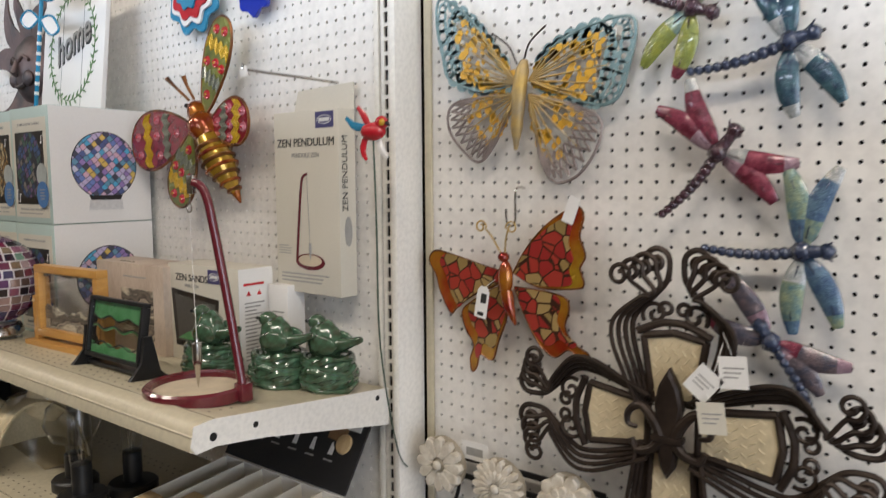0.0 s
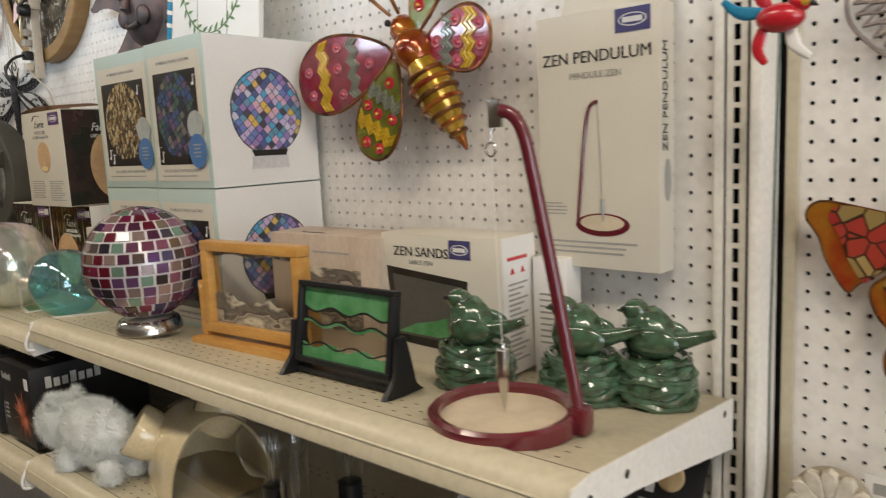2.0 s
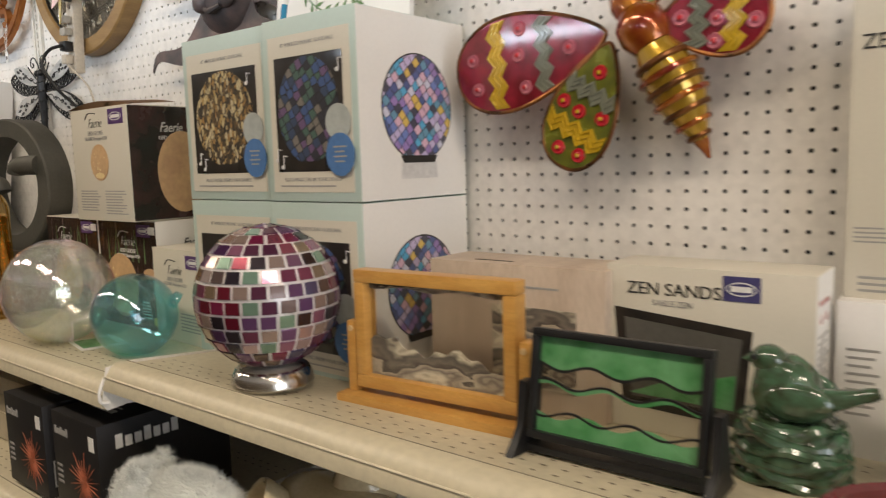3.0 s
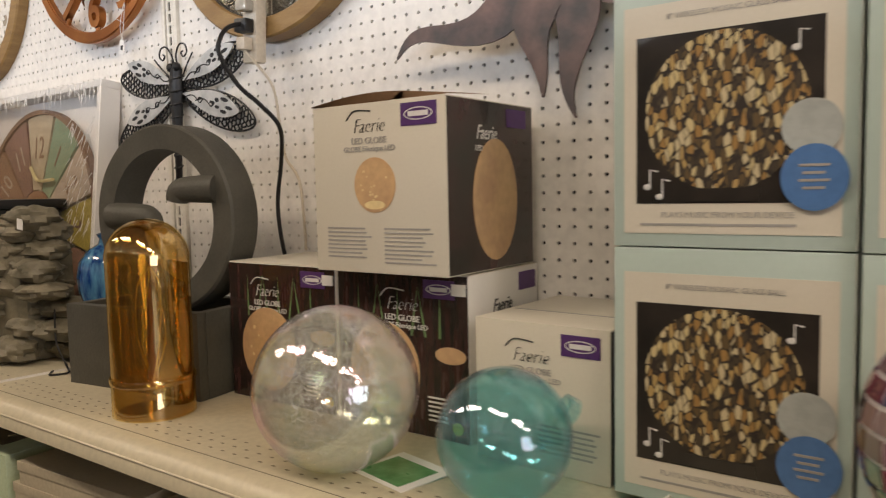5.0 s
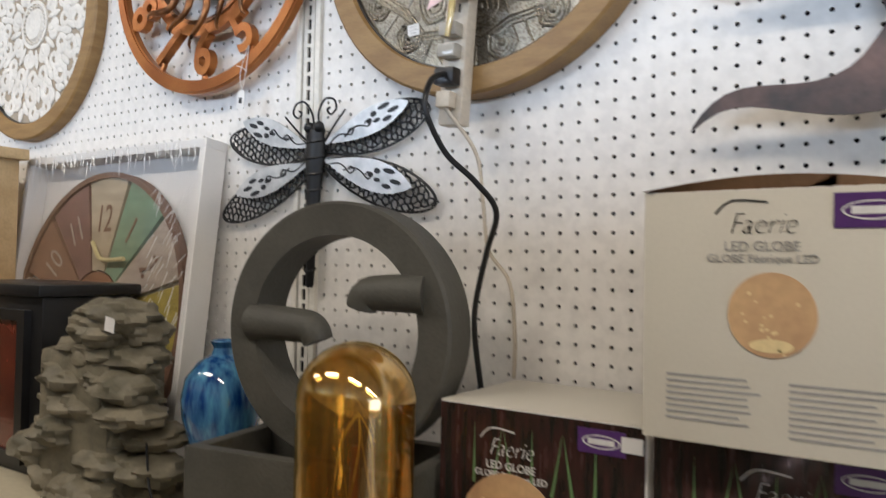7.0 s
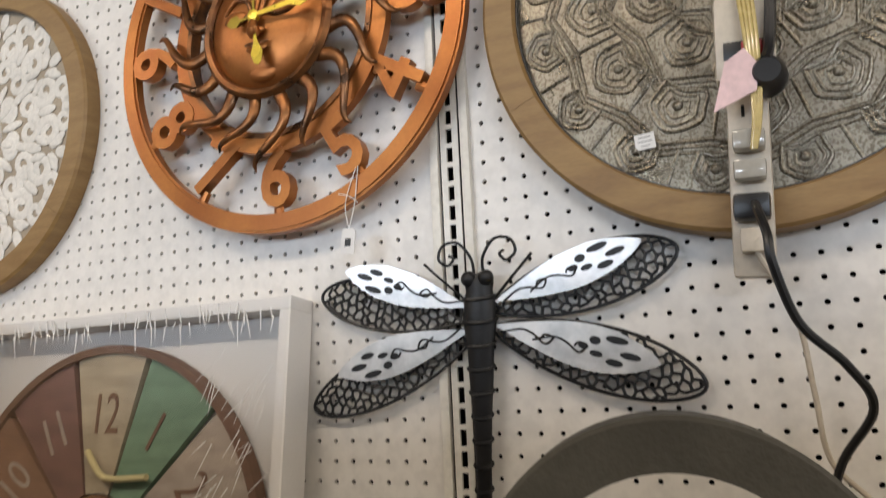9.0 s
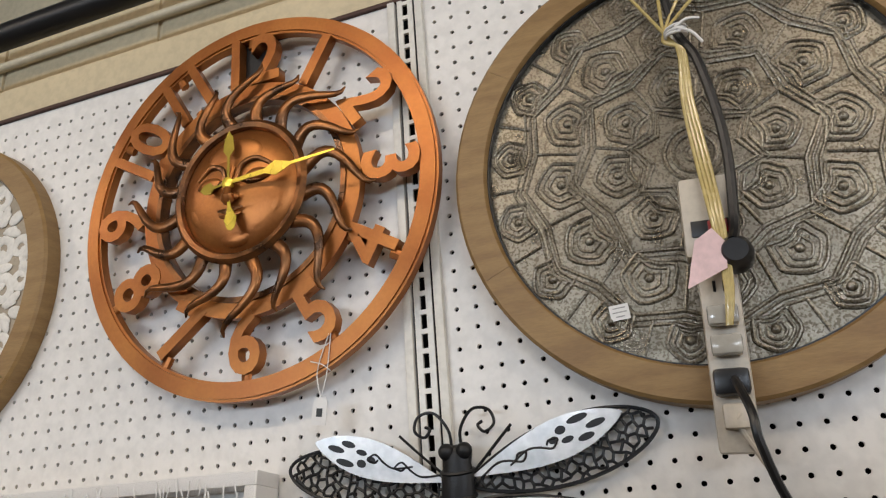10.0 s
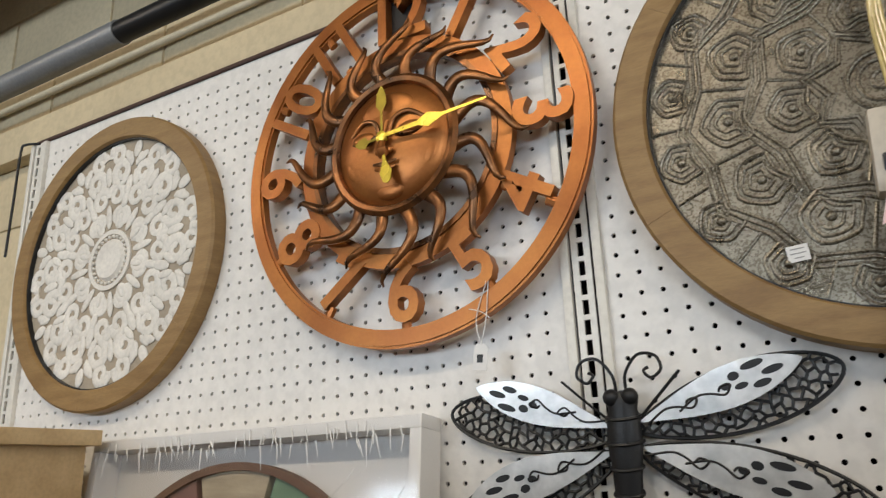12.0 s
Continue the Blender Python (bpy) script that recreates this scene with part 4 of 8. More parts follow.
def tin_medallion():
    rin = 0.252
    e = round_mirrorless((-2.537, 0.966, 2.083), 0.293, rin, "tin_medallion", "round embossed grey tin panel in a broad wooden rim", EMBOSSED, "speckled embossed tin sheet")
    y = -0.0042

    def raised(pts, r=0.0028):
        bm = tube(bmesh.new(), [(x, y, z) for x, z in pts], r, 8)
        for v in bm.verts:
            v.co.y = y + (v.co.y - y) * 0.9
        part("embossed_line", bm, EMBOSSED, e)

    for r in (0.034, 0.024, 0.010):
        raised(circle(r, 28) + circle(r, 28)[:1], 0.0028)

    def ringed(a, q, t):
        return (q * math.cos(a) - t * math.sin(a), q * math.sin(a) + t * math.cos(a))

    # chevron stars, doubled, and nested pointed cells with a dimple between them
    for n, r0, r1, off in ((8, 0.048, 0.068, 0.1), (8, 0.118, 0.140, 0.1 + math.pi / 8), (12, 0.190, 0.206, 0.3)):
        for shift in (0.0, 0.007, 0.014):
            pts = []
            for k in range(n):
                for du, r in ((0.0, r0), (0.5, r1)):
                    a = 2 * math.pi * (k + du) / n + off
                    pts.append(((r + shift) * math.cos(a), (r + shift) * math.sin(a)))
            raised(pts + pts[:1], 0.0028 if shift == 0.0 else 0.0021)
    for n, rc, size, off in ((8, 0.094, 0.027, 0.1), (12, 0.163, 0.030, 0.3 + math.pi / 12), (16, 0.226, 0.024, 0.2)):
        for i in range(n):
            a = 2 * math.pi * i / n + off
            for k in (1.0, 0.72, 0.42):
                out = smooth_path([(-0.9, -0.75, 0), (-0.3, -0.92, 0), (0.25, -0.95, 0), (0.95, 0.0, 0), (0.25, 0.95, 0), (-0.3, 0.92, 0), (-0.9, 0.75, 0), (-0.7, 0, 0), (-0.9, -0.75, 0)], 3)
                raised([ringed(a, rc + p[0] * size * k, p[1] * size * k) for p in out], 0.0026 if k == 1.0 else 0.0020)
            raised([ringed(a + math.pi / n, rc - size * 0.8, 0), ringed(a + math.pi / n, rc + size * 0.9, 0)], 0.0022)
            p = ringed(a, rc - 0.003, 0)
            part("embossed_dot", blob(bmesh.new(), (p[0], y, p[1]), (0.006, 0.004, 0.006), 12), EMBOSSED, e)
    sticker = thing("price_sticker", "small white price sticker on the tin panel", "sticker", pose(-2.650, 0.959, 1.906, 0, -4, 0))
    part("paper", block(-0.011, 0.011, -0.0008, 0, -0.009, 0.009), WHITE, sticker)
    for z, w in ((0.005, 0.007), (0.000, 0.008), (-0.005, 0.005)):
        part("printed_bar", block(-w, w, -0.0013, -0.0008, z - 0.0006, z + 0.0006), PRINT_G, sticker)
    return e


def carved_medallion():
    rin = 0.246
    # the ground carries the carving's shadows as its tan colour
    e = round_mirrorless((-3.822, 0.980, 2.113), 0.2875, rin, "carved_medallion", "round whitewashed carved floral panel in a broad wooden rim", CARVED_SHADE, "ground of the carved board, painted tan for the shade between the carving", 0.0095)
    y = -0.0048

    def flat(bm):
        for v in bm.verts:
            v.co.y = y + (v.co.y - y) * 0.24
        return bm

    def carve(pts, r0, r1):
        n = len(pts)
        part("carved_scroll", flat(tube(bmesh.new(), [(px, y, pz) for px, pz in pts], [r0 + (r1 - r0) * k / (n - 1) for k in range(n)], 8)), CARVED, e)

    def curl(a, q, t, r0, r1, a0, turns, w0, w1):
        ca, sa = math.cos(a), math.sin(a)
        pts = []
        for k in range(25):
            u = k / 24
            r, b = r0 + (r1 - r0) * u, a0 + turns * 2 * math.pi * u
            uu, vv = q + r * math.cos(b), t + r * math.sin(b)
            pts.append((uu * ca - vv * sa, uu * sa + vv * ca))
        carve(pts, w0, w1)

    def leaf(a, q, t, long, wide, lean):
        ca, sa = math.cos(a), math.sin(a)
        bm = blob(bmesh.new(), (0, 0, 0), (long, 0.0028, wide), 16)
        swing(bm, pose(q * ca - t * sa, y - 0.001, q * sa + t * ca, 0, -math.degrees(a + lean), 0))
        part("carved_leaf", bm, CARVED, e)

    part("centre_boss", lathe(bmesh.new(), [(0.0, -0.010), (0.036, -0.010), (0.040, -0.006), (0.042, -0.004)], 44, axis="y"), CARVED, e)
    part("centre_collar", ringplate(bmesh.new(), (0, 0), circle(0.051, 48), circle(0.060, 48), y - 0.003, y + 0.003), CARVED, e)
    for i in range(26):
        a = 2 * math.pi * i / 26
        part("bead", blob(bmesh.new(), (0.0465 * math.cos(a), y - 0.001, 0.0465 * math.sin(a)), (0.0036, 0.004, 0.0036), 8), CARVED, e)
    for i in range(8):
        a = 2 * math.pi * i / 8 + 0.15
        h = a + math.pi / 8
        leaf(a, 0.090, 0, 0.026, 0.008, 0)
        leaf(h, 0.078, 0, 0.016, 0.007, 0)
        leaf(h, 0.150, 0, 0.022, 0.010, 0)
        leaf(a, 0.178, 0, 0.022, 0.009, 0)
        leaf(h, 0.226, 0, 0.018, 0.011, 0)
        for d in (-1, 1):
            curl(a, 0.084, d * 0.026, 0.020, 0.006, math.pi, -1.25 * d, 0.0085, 0.006)
            curl(a, 0.132, d * 0.022, 0.024, 0.007, -math.pi / 2 * d, 1.3 * d, 0.010, 0.0055)
            curl(h, 0.178, d * 0.032, 0.026, 0.007, math.pi, -1.3 * d, 0.011, 0.006)
            curl(a, 0.216, d * 0.028, 0.022, 0.006, -math.pi / 2 * d, 1.25 * d, 0.010, 0.005)
            leaf(a, 0.112, d * 0.046, 0.017, 0.008, 0.5 * d)
            leaf(a, 0.160, d * 0.050, 0.019, 0.008, 0.7 * d)
            leaf(a, 0.200, d * 0.062, 0.020, 0.009, -0.5 * d)
            leaf(a, 0.232, d * 0.012, 0.012, 0.007, 0.4 * d)
            leaf(h, 0.205, d * 0.012, 0.016, 0.006, 0.3 * d)
    return e


def pearl_dragonfly():
    c = Vector((-2.861, 0.976, 1.70))
    e = thing("dragonfly_wall_art", "black metal dragonfly with pearly white cut-out wings", "wall ornament", pose(*c))
    body = [(-0.0, 0.075), (0.012, 0.077), (0.019, 0.068), (0.017, 0.058), (0.020, 0.045), (0.021, 0.02), (0.017, -0.01), (0.015, -0.05), (0.012, -0.09), (0.010, -0.14), (0.009, -0.20), (0.006, -0.205)]
    bm = bmesh.new()
    zs = [(r, z) for r, z in body]
    rings = []
    for r, z in [(0.002, 0.080)] + zs[1:]:
        rings.append([bm.verts.new((r * math.cos(q) + (0.072 - z) * -0.03, 0.6 * r * math.sin(q) - 0.008, z)) for q in [2 * math.pi * i / 18 for i in range(18)]])
    for a, b in zip(rings, rings[1:]):
        for k in range(18):
            bm.faces.new((a[k], a[(k + 1) % 18], b[(k + 1) % 18], b[k]))
    bm.faces.new(rings[0])
    bm.faces.new(rings[-1][::-1])
    bmesh.ops.recalc_face_normals(bm, faces=bm.faces)
    part("body", bm, SATIN, e, "black ribbed metal body")
    for s in (-1, 1):
        part("eye", blob(bmesh.new(), (s * 0.011, -0.014, 0.072), (0.010, 0.009, 0.010), 16), SATIN, e)
        k = 1 if s > 0 else 1
        part("antenna", tube(bmesh.new(), smooth_path([(s * 0.006, -0.008, 0.078), (s * 0.008, -0.012, 0.098), (s * 0.024, -0.014, 0.118), (s * 0.044, -0.014, 0.116), (s * 0.050, -0.014, 0.100), (s * 0.038, -0.014, 0.091), (s * 0.030, -0.014, 0.099), (s * 0.036, -0.014, 0.103)], 6), 0.0019, 7), SATIN, e)
        part("feeler", tube(bmesh.new(), smooth_path([(s * 0.016, -0.006, 0.045), (s * 0.045, -0.012, 0.072), (s * 0.070, -0.014, 0.096)], 6), 0.0018, 6), SATIN, e)
    for k in range(9):
        z = 0.05 - 0.028 * k
        rr = float(np.interp(-z, [-0.075, -0.045, -0.02, 0.01, 0.05, 0.09, 0.2], [0.017, 0.0205, 0.0215, 0.018, 0.0155, 0.0125, 0.0095]))
        ring = [(rr * math.cos(q) - (0.072 - z) * 0.03, 0.6 * rr * math.sin(q) - 0.008, z + 0.004 * math.sin(q)) for q in [2 * math.pi * i / 18 for i in range(19)]]
        part("body_rib", tube(bmesh.new(), ring, 0.0022, 6), SATIN, e)
    specs = [((0.012, 0.035), (0.232, 0.086), 0.036, (0.014, 0.042), (0.196, 0.098), 0.023, 1),
             ((-0.012, 0.03), (-0.230, 0.070), 0.034, (-0.014, 0.038), (-0.190, 0.10), 0.023, 1),
             ((0.012, 0.012), (0.248, -0.066), 0.036, (0.014, 0.016), (0.205, -0.040), 0.026, -1),
             ((-0.012, 0.008), (-0.245, -0.078), 0.034, (-0.014, 0.012), (-0.205, -0.035), 0.025, -1)]
    rnd = random.Random(7)
    for b0, t0, w0, b1, t1, w1, up in specs:
        out = wing(b0, t0, w0, blunt=0.52)
        part("wing_back_edge", tube(bmesh.new(), [(x, 0.0, z) for x, z in out + out[:1]], 0.0022, 6), SATIN, e)
        # cellular openwork of the rear wing
        bm = bmesh.new()
        d = Vector(t0) - Vector(b0)
        ln, nrm = d.length, Vector((-d.y, d.x)).normalized()
        half = lambda q: w0 * max(0.0, math.sin(math.pi * min(0.999, max(0.001, q)) ** 1.22)) ** 0.52
        cell = 0.0072
        seen = {}

        def node(p):
            key = (round(p[0] * 2000), round(p[1] * 2000))
            if key not in seen:
                seen[key] = (p[0] + rnd.uniform(-0.0026, 0.0026), p[1] + rnd.uniform(-0.0026, 0.0026))
            return seen[key]

        for i in range(int(ln / (1.5 * cell)) + 1):
            for j in range(-6, 7):
                cx, cy = 1.5 * cell * i, math.sqrt(3) * cell * (j + 0.5 * (i % 2))
                for k in range(3):
                    ends = [node((cx + cell * math.cos(math.pi / 3 * q), cy + cell * math.sin(math.pi / 3 * q))) for q in (k, k + 1)]
                    if all(0 < p[0] < ln and abs(p[1]) < half(p[0] / ln) + 0.001 for p in ends):
                        q3 = [Vector(b0) + d * (p[0] / ln) + nrm * p[1] for p in ends]
                        tube(bm, [(q3[0].x, 0, q3[0].y), (q3[1].x, 0, q3[1].y)], 0.0019, 5, caps=False)
        tagged(part("openwork_wing", bm, SATIN, e), "black cracked openwork wing", kind="stuff")
        pw = wing(b1, t1, w1, fat=0.75)
        part("pearl_wing", prism(bmesh.new(), pw, -0.006, -0.004), PEARL, e, "pearly white wing plate")
        d1 = Vector(t1) - Vector(b1)
        n1 = Vector((-d1.y, d1.x)).normalized()
        P = lambda u, v: Vector(b1) + d1 * u + n1 * v * w1
        for u, v, ru, rv in ((0.74, 0.55, 0.013, 0.0042), (0.83, 0.0, 0.012, 0.004), (0.75, -0.42, 0.010, 0.004), (0.62, 0.35, 0.0065, 0.0048), (0.56, 0.02, 0.006, 0.004), (0.64, -0.2, 0.0075, 0.0035)):
            o = P(u, v)
            a = math.atan2(d1.y, d1.x)
            pts = [(o.x + ru * math.cos(q) * math.cos(a) - rv * math.sin(q) * math.sin(a), o.y + ru * math.cos(q) * math.sin(a) + rv * math.sin(q) * math.cos(a)) for q in [2 * math.pi * i / 14 for i in range(14)]]
            part("wing_cutout", prism(bmesh.new(), pts, -0.0066, -0.0045), SATIN, e)
        for u0 in (0.16, 0.36):
            line = [P(u0 - 0.1, -0.25), P(u0 + 0.02, 0.1), P(u0 + 0.1, 0.0), P(u0 + 0.18, -0.3), P(u0 + 0.22, 0.05), P(u0 + 0.17, 0.12), P(u0 + 0.15, -0.08)]
            part("wing_scroll", tube(bmesh.new(), smooth_path([(p.x, -0.0066, p.y) for p in line], 5), 0.0013, 5), SATIN, e)
    return e


sun_clock()
tin_medallion()
carved_medallion()
pearl_dragonfly()
price_tag("price_tag", -3.03, 0.945, 1.835, 0.020, 0.034, 6, [[(0, 0, 0.016), (-0.008, 0, 0.05), (0.004, 0.002, 0.10)], [(0, 0, 0.016), (0.006, 0, 0.05), (0.006, 0.002, 0.10)], [(-0.018, -0.002, 0.062), (0, -0.004, 0.058), (0.012, -0.002, 0.050)]], "small white price tag tied to the clock with string")


# ---- boxes on the shelves ----
def carton(name, x0, x1, y0, y1, z0, z1, label, material, turn=0.0, group=""):
    """A cardboard box; its parts are laid out from the middle of its front foot."""
    e = thing(name, label, "box", pose((x0 + x1) / 2, y0, z0, 0, 0, turn), group=group)
    w = (x1 - x0) / 2
    part("carton", block(-w, w, 0, y1 - y0, 0, z1 - z0, 0.0015), material, e)
    return e, w, z1 - z0, y1 - y0


def bars(e, x0, x1, z, rows, gap, h, y, material, rnd):
    for k in range(rows):
        part("print_line", block(x0, x0 + (x1 - x0) * rnd.uniform(0.72, 1.0), y - 0.0006, y, z - gap * k - h, z - gap * k), material, e, smooth=False)


def brand_mark(e, x0, x1, z0, z1, y, ground):
    plate("logo_patch", rect(x0, x1, z0, z1), y, ground, e, t=0.0010)
    cx, cz, rx, rz = (x0 + x1) / 2, (z0 + z1) / 2, (x1 - x0) * 0.4, (z1 - z0) * 0.28
    part("logo_ring", ringplate(bmesh.new(), (cx, cz), circle(rx * 0.93, 28, rz * 0.84), circle(rx, 28, rz), y - 0.0016, y - 0.001), PRINT_W, e, smooth=False)
    part("logo_bar", block(cx - rx * 0.7, cx + rx * 0.7, y - 0.0016, y - 0.001, cz - rz * 0.4, cz + rz * 0.4), PRINT_W, e, smooth=False)


def globe_title(e, x, z, k, y, ink, small):
    lettering("Faerie", 0.029 * k, FRONT(x, y - 0.0006, z), ink, e, "title", shear=0.35, wide=0.8, bold=-0.0008)
    part("title_flourish", tube(bmesh.new(), smooth_path([(x - 0.040 * k, y - 0.0008, z + 0.010 * k), (x - 0.025 * k, y - 0.0008, z + 0.022 * k), (x + 0.005 * k, y - 0.0008, z + 0.02 * k)], 5), 0.0009 * k, 5), ink, e)
    lettering("LED GLOBE", 0.0125 * k, FRONT(x, y - 0.0006, z - 0.020 * k), small, e, "subtitle")
    lettering("GLOBE Féerique LED", 0.0105 * k, FRONT(x, y - 0.0006, z - 0.031 * k), small, e, "subtitle")


def globe_pic(e, cx, cz, rx, rz, y):
    plate("globe_picture", oval(cx, cz, rx, rz), y, GLOBE_P, e)
    rn = random.Random(6)
    for k in range(16):
        a, q = rn.uniform(0, 6.28), rn.uniform(0.1, 0.85)
        u, v = q * math.cos(a), q * math.sin(a) - 0.12
        s = rn.uniform(0.025, 0.05)
        plate("pictured_light", oval(cx + u * rx, cz + v * rz, s * rx, s * rz, 10), y - 0.0012, LIGHT_DOT, e, t=0.0003)
    plate("pictured_glow", oval(cx, cz - rz * 0.72, rx * 0.5, rz * 0.16, 20), y - 0.0012, LIGHT_DOT, e, t=0.0003)


rnd = random.Random(11)
# pale globe box on top of the dark ones
e, w, h, d = carton("globe_box", -2.205, -1.968, 0.738, 0.962, 1.377, 1.612, "white light-globe carton with an open top, stacked on dark cartons", CREAM, group="globe boxes")
globe_title(e, -0.012, h - 0.032, 1.0, 0, PRINT_K, PRINT_G)
brand_mark(e, w - 0.073, w - 0.014, h - 0.036, h - 0.006, 0, PURPLE)
globe_pic(e, -0.003, h * 0.52, 0.037, 0.038, 0)
bars(e, -0.095, -0.01, h * 0.27, 8, 0.0058, 0.0024, 0, PRINT_G, rnd)
bars(e, 0.012, 0.1, h * 0.27, 9, 0.0058, 0.0024, 0, PRINT_G, rnd)
side_sheet("dark_side_print", [(0.002, 0.002), (d - 0.002, 0.002), (d - 0.002, h - 0.002), (0.002, h - 0.002)], w, PHOTO_F, e, 0.0008)
side_sheet("globe_picture", oval(d * 0.52, h * 0.42, 0.058, 0.085), w + 0.0008, GLOBE_P, e)
lettering("Faerie", 0.028, RIGHT(w + 0.0012, d * 0.42, h - 0.045), PRINT_W, e, "title", shear=0.35, wide=0.75)
lettering("LED GLOBE", 0.011, RIGHT(w + 0.0012, d * 0.42, h - 0.066), PRINT_W, e, "subtitle")
side_sheet("logo_patch", rect(d * 0.66, d * 0.9, h - 0.034, h - 0.008), w + 0.0008, PURPLE, e)
bm = bmesh.new()
rows = []
for i in range(11):
    u = i / 10
    x = -w + 2 * w * u
    z = h + 0.012 * math.sin(math.pi * u) + 0.001
    rows.append([bm.verts.new((x, 0.003, h + 0.0005)), bm.verts.new((x, -0.004 + 0.05 * u * 0.2, z)), bm.verts.new((x, 0.11, z + 0.008))])
for p, q in zip(rows, rows[1:]):
    for i in range(2):
        bm.faces.new((p[i], p[i + 1], q[i + 1], q[i]))
bmesh.ops.solidify(bm, geom=bm.faces[:], thickness=0.0015)
part("open_flap", bm, KRAFT, e, "bowed brown cardboard flap")

# two dark cartons
for x0, x1 in ((-2.468, -2.214), (-2.208, -1.968)):
    e, w, h, d = carton("globe_box", x0, x1, 0.782, 0.975, ZL(0.8), 1.3745, "dark glossy light-globe carton with a night garden photo", WHITE, group="globe boxes")
    plate("night_photo", rect(-w + 0.001, w - 0.001, 0.001, h - 0.001), 0, PHOTO_F, e, t=0.0008)
    globe_title(e, -0.03 if x0 < -2.3 else 0.005, h - 0.046, 1.0, -0.0008, PRINT_W, PRINT_W)
    brand_mark(e, w - 0.075, w - 0.022, h - 0.034, h - 0.008, -0.0008, PURPLE)
    part("white_sticker", block(w - 0.026, w - 0.003, -0.0030, -0.0018, h - 0.028, h - 0.012), WHITE, e)
    globe_pic(e, -0.03, 0.09, 0.066, 0.07, -0.0008)
    plate("lamp_picture", oval(w - 0.03, h * 0.52, 0.026, 0.012), -0.0008, GLOBE_P, e)
    for k in range(7):
        a = -0.08 + 0.025 * k
        plate("grass_blade", [(a, h - 0.09), (a + 0.004, h - 0.09), (a + 0.014 * math.sin(k * 2.1) + 0.002, h - 0.02)], -0.0008, LEAF, e, t=0.0004)
    part("seal_dot", lathe(bmesh.new(), [(0, -0.0016), (0.009, -0.0016), (0.009, -0.0008)], 20, c=(w - 0.02, 0, 0.02), axis="y"), GOLD, e)
    bars(e, w - 0.07, w - 0.03, 0.06, 6, 0.0065, 0.0026, -0.0008, PRINT_W, rnd)
    lettering("Faerie", 0.028, RIGHT(w + 0.0006, d * 0.45, h - 0.05), PRINT_K, e, "title", shear=0.35, wide=0.75)
    lettering("LED GLOBE", 0.011, RIGHT(w + 0.0006, d * 0.45, h - 0.07), PRINT_G, e, "subtitle")
    side_sheet("logo_patch", rect(d * 0.7, d * 0.95, h - 0.035, h - 0.008), w, PURPLE, e)
    part("clear_lid_edge", block(-w, w, 0.001, d, h, h + 0.0012), CREAM, e)

# the lower white carton
e, w, h, d = carton("globe_box", -1.94, -1.752, 0.752, 0.97, ZL(0.75), 1.327, "small white light-globe carton with a purple label", CREAM, turn=-2, group="globe boxes")
globe_title(e, -0.012, h - 0.042, 0.9, 0, PRINT_K, PRINT_G)
brand_mark(e, w - 0.063, w - 0.012, h - 0.036, h - 0.010, 0, PURPLE)
bars(e, 0.0, 0.085, 0.06, 6, 0.0065, 0.0026, 0, PRINT_G, rnd)
side_sheet("dark_side_print", [(0.002, 0.002), (d - 0.002, 0.002), (d - 0.002, h - 0.002), (0.002, h - 0.002)], w, PHOTO_D, e, 0.0008)
part("tape_seam", block(-w + 0.01, w - 0.01, 0.08, 0.083, h, h + 0.0006), PRINT_G, e)


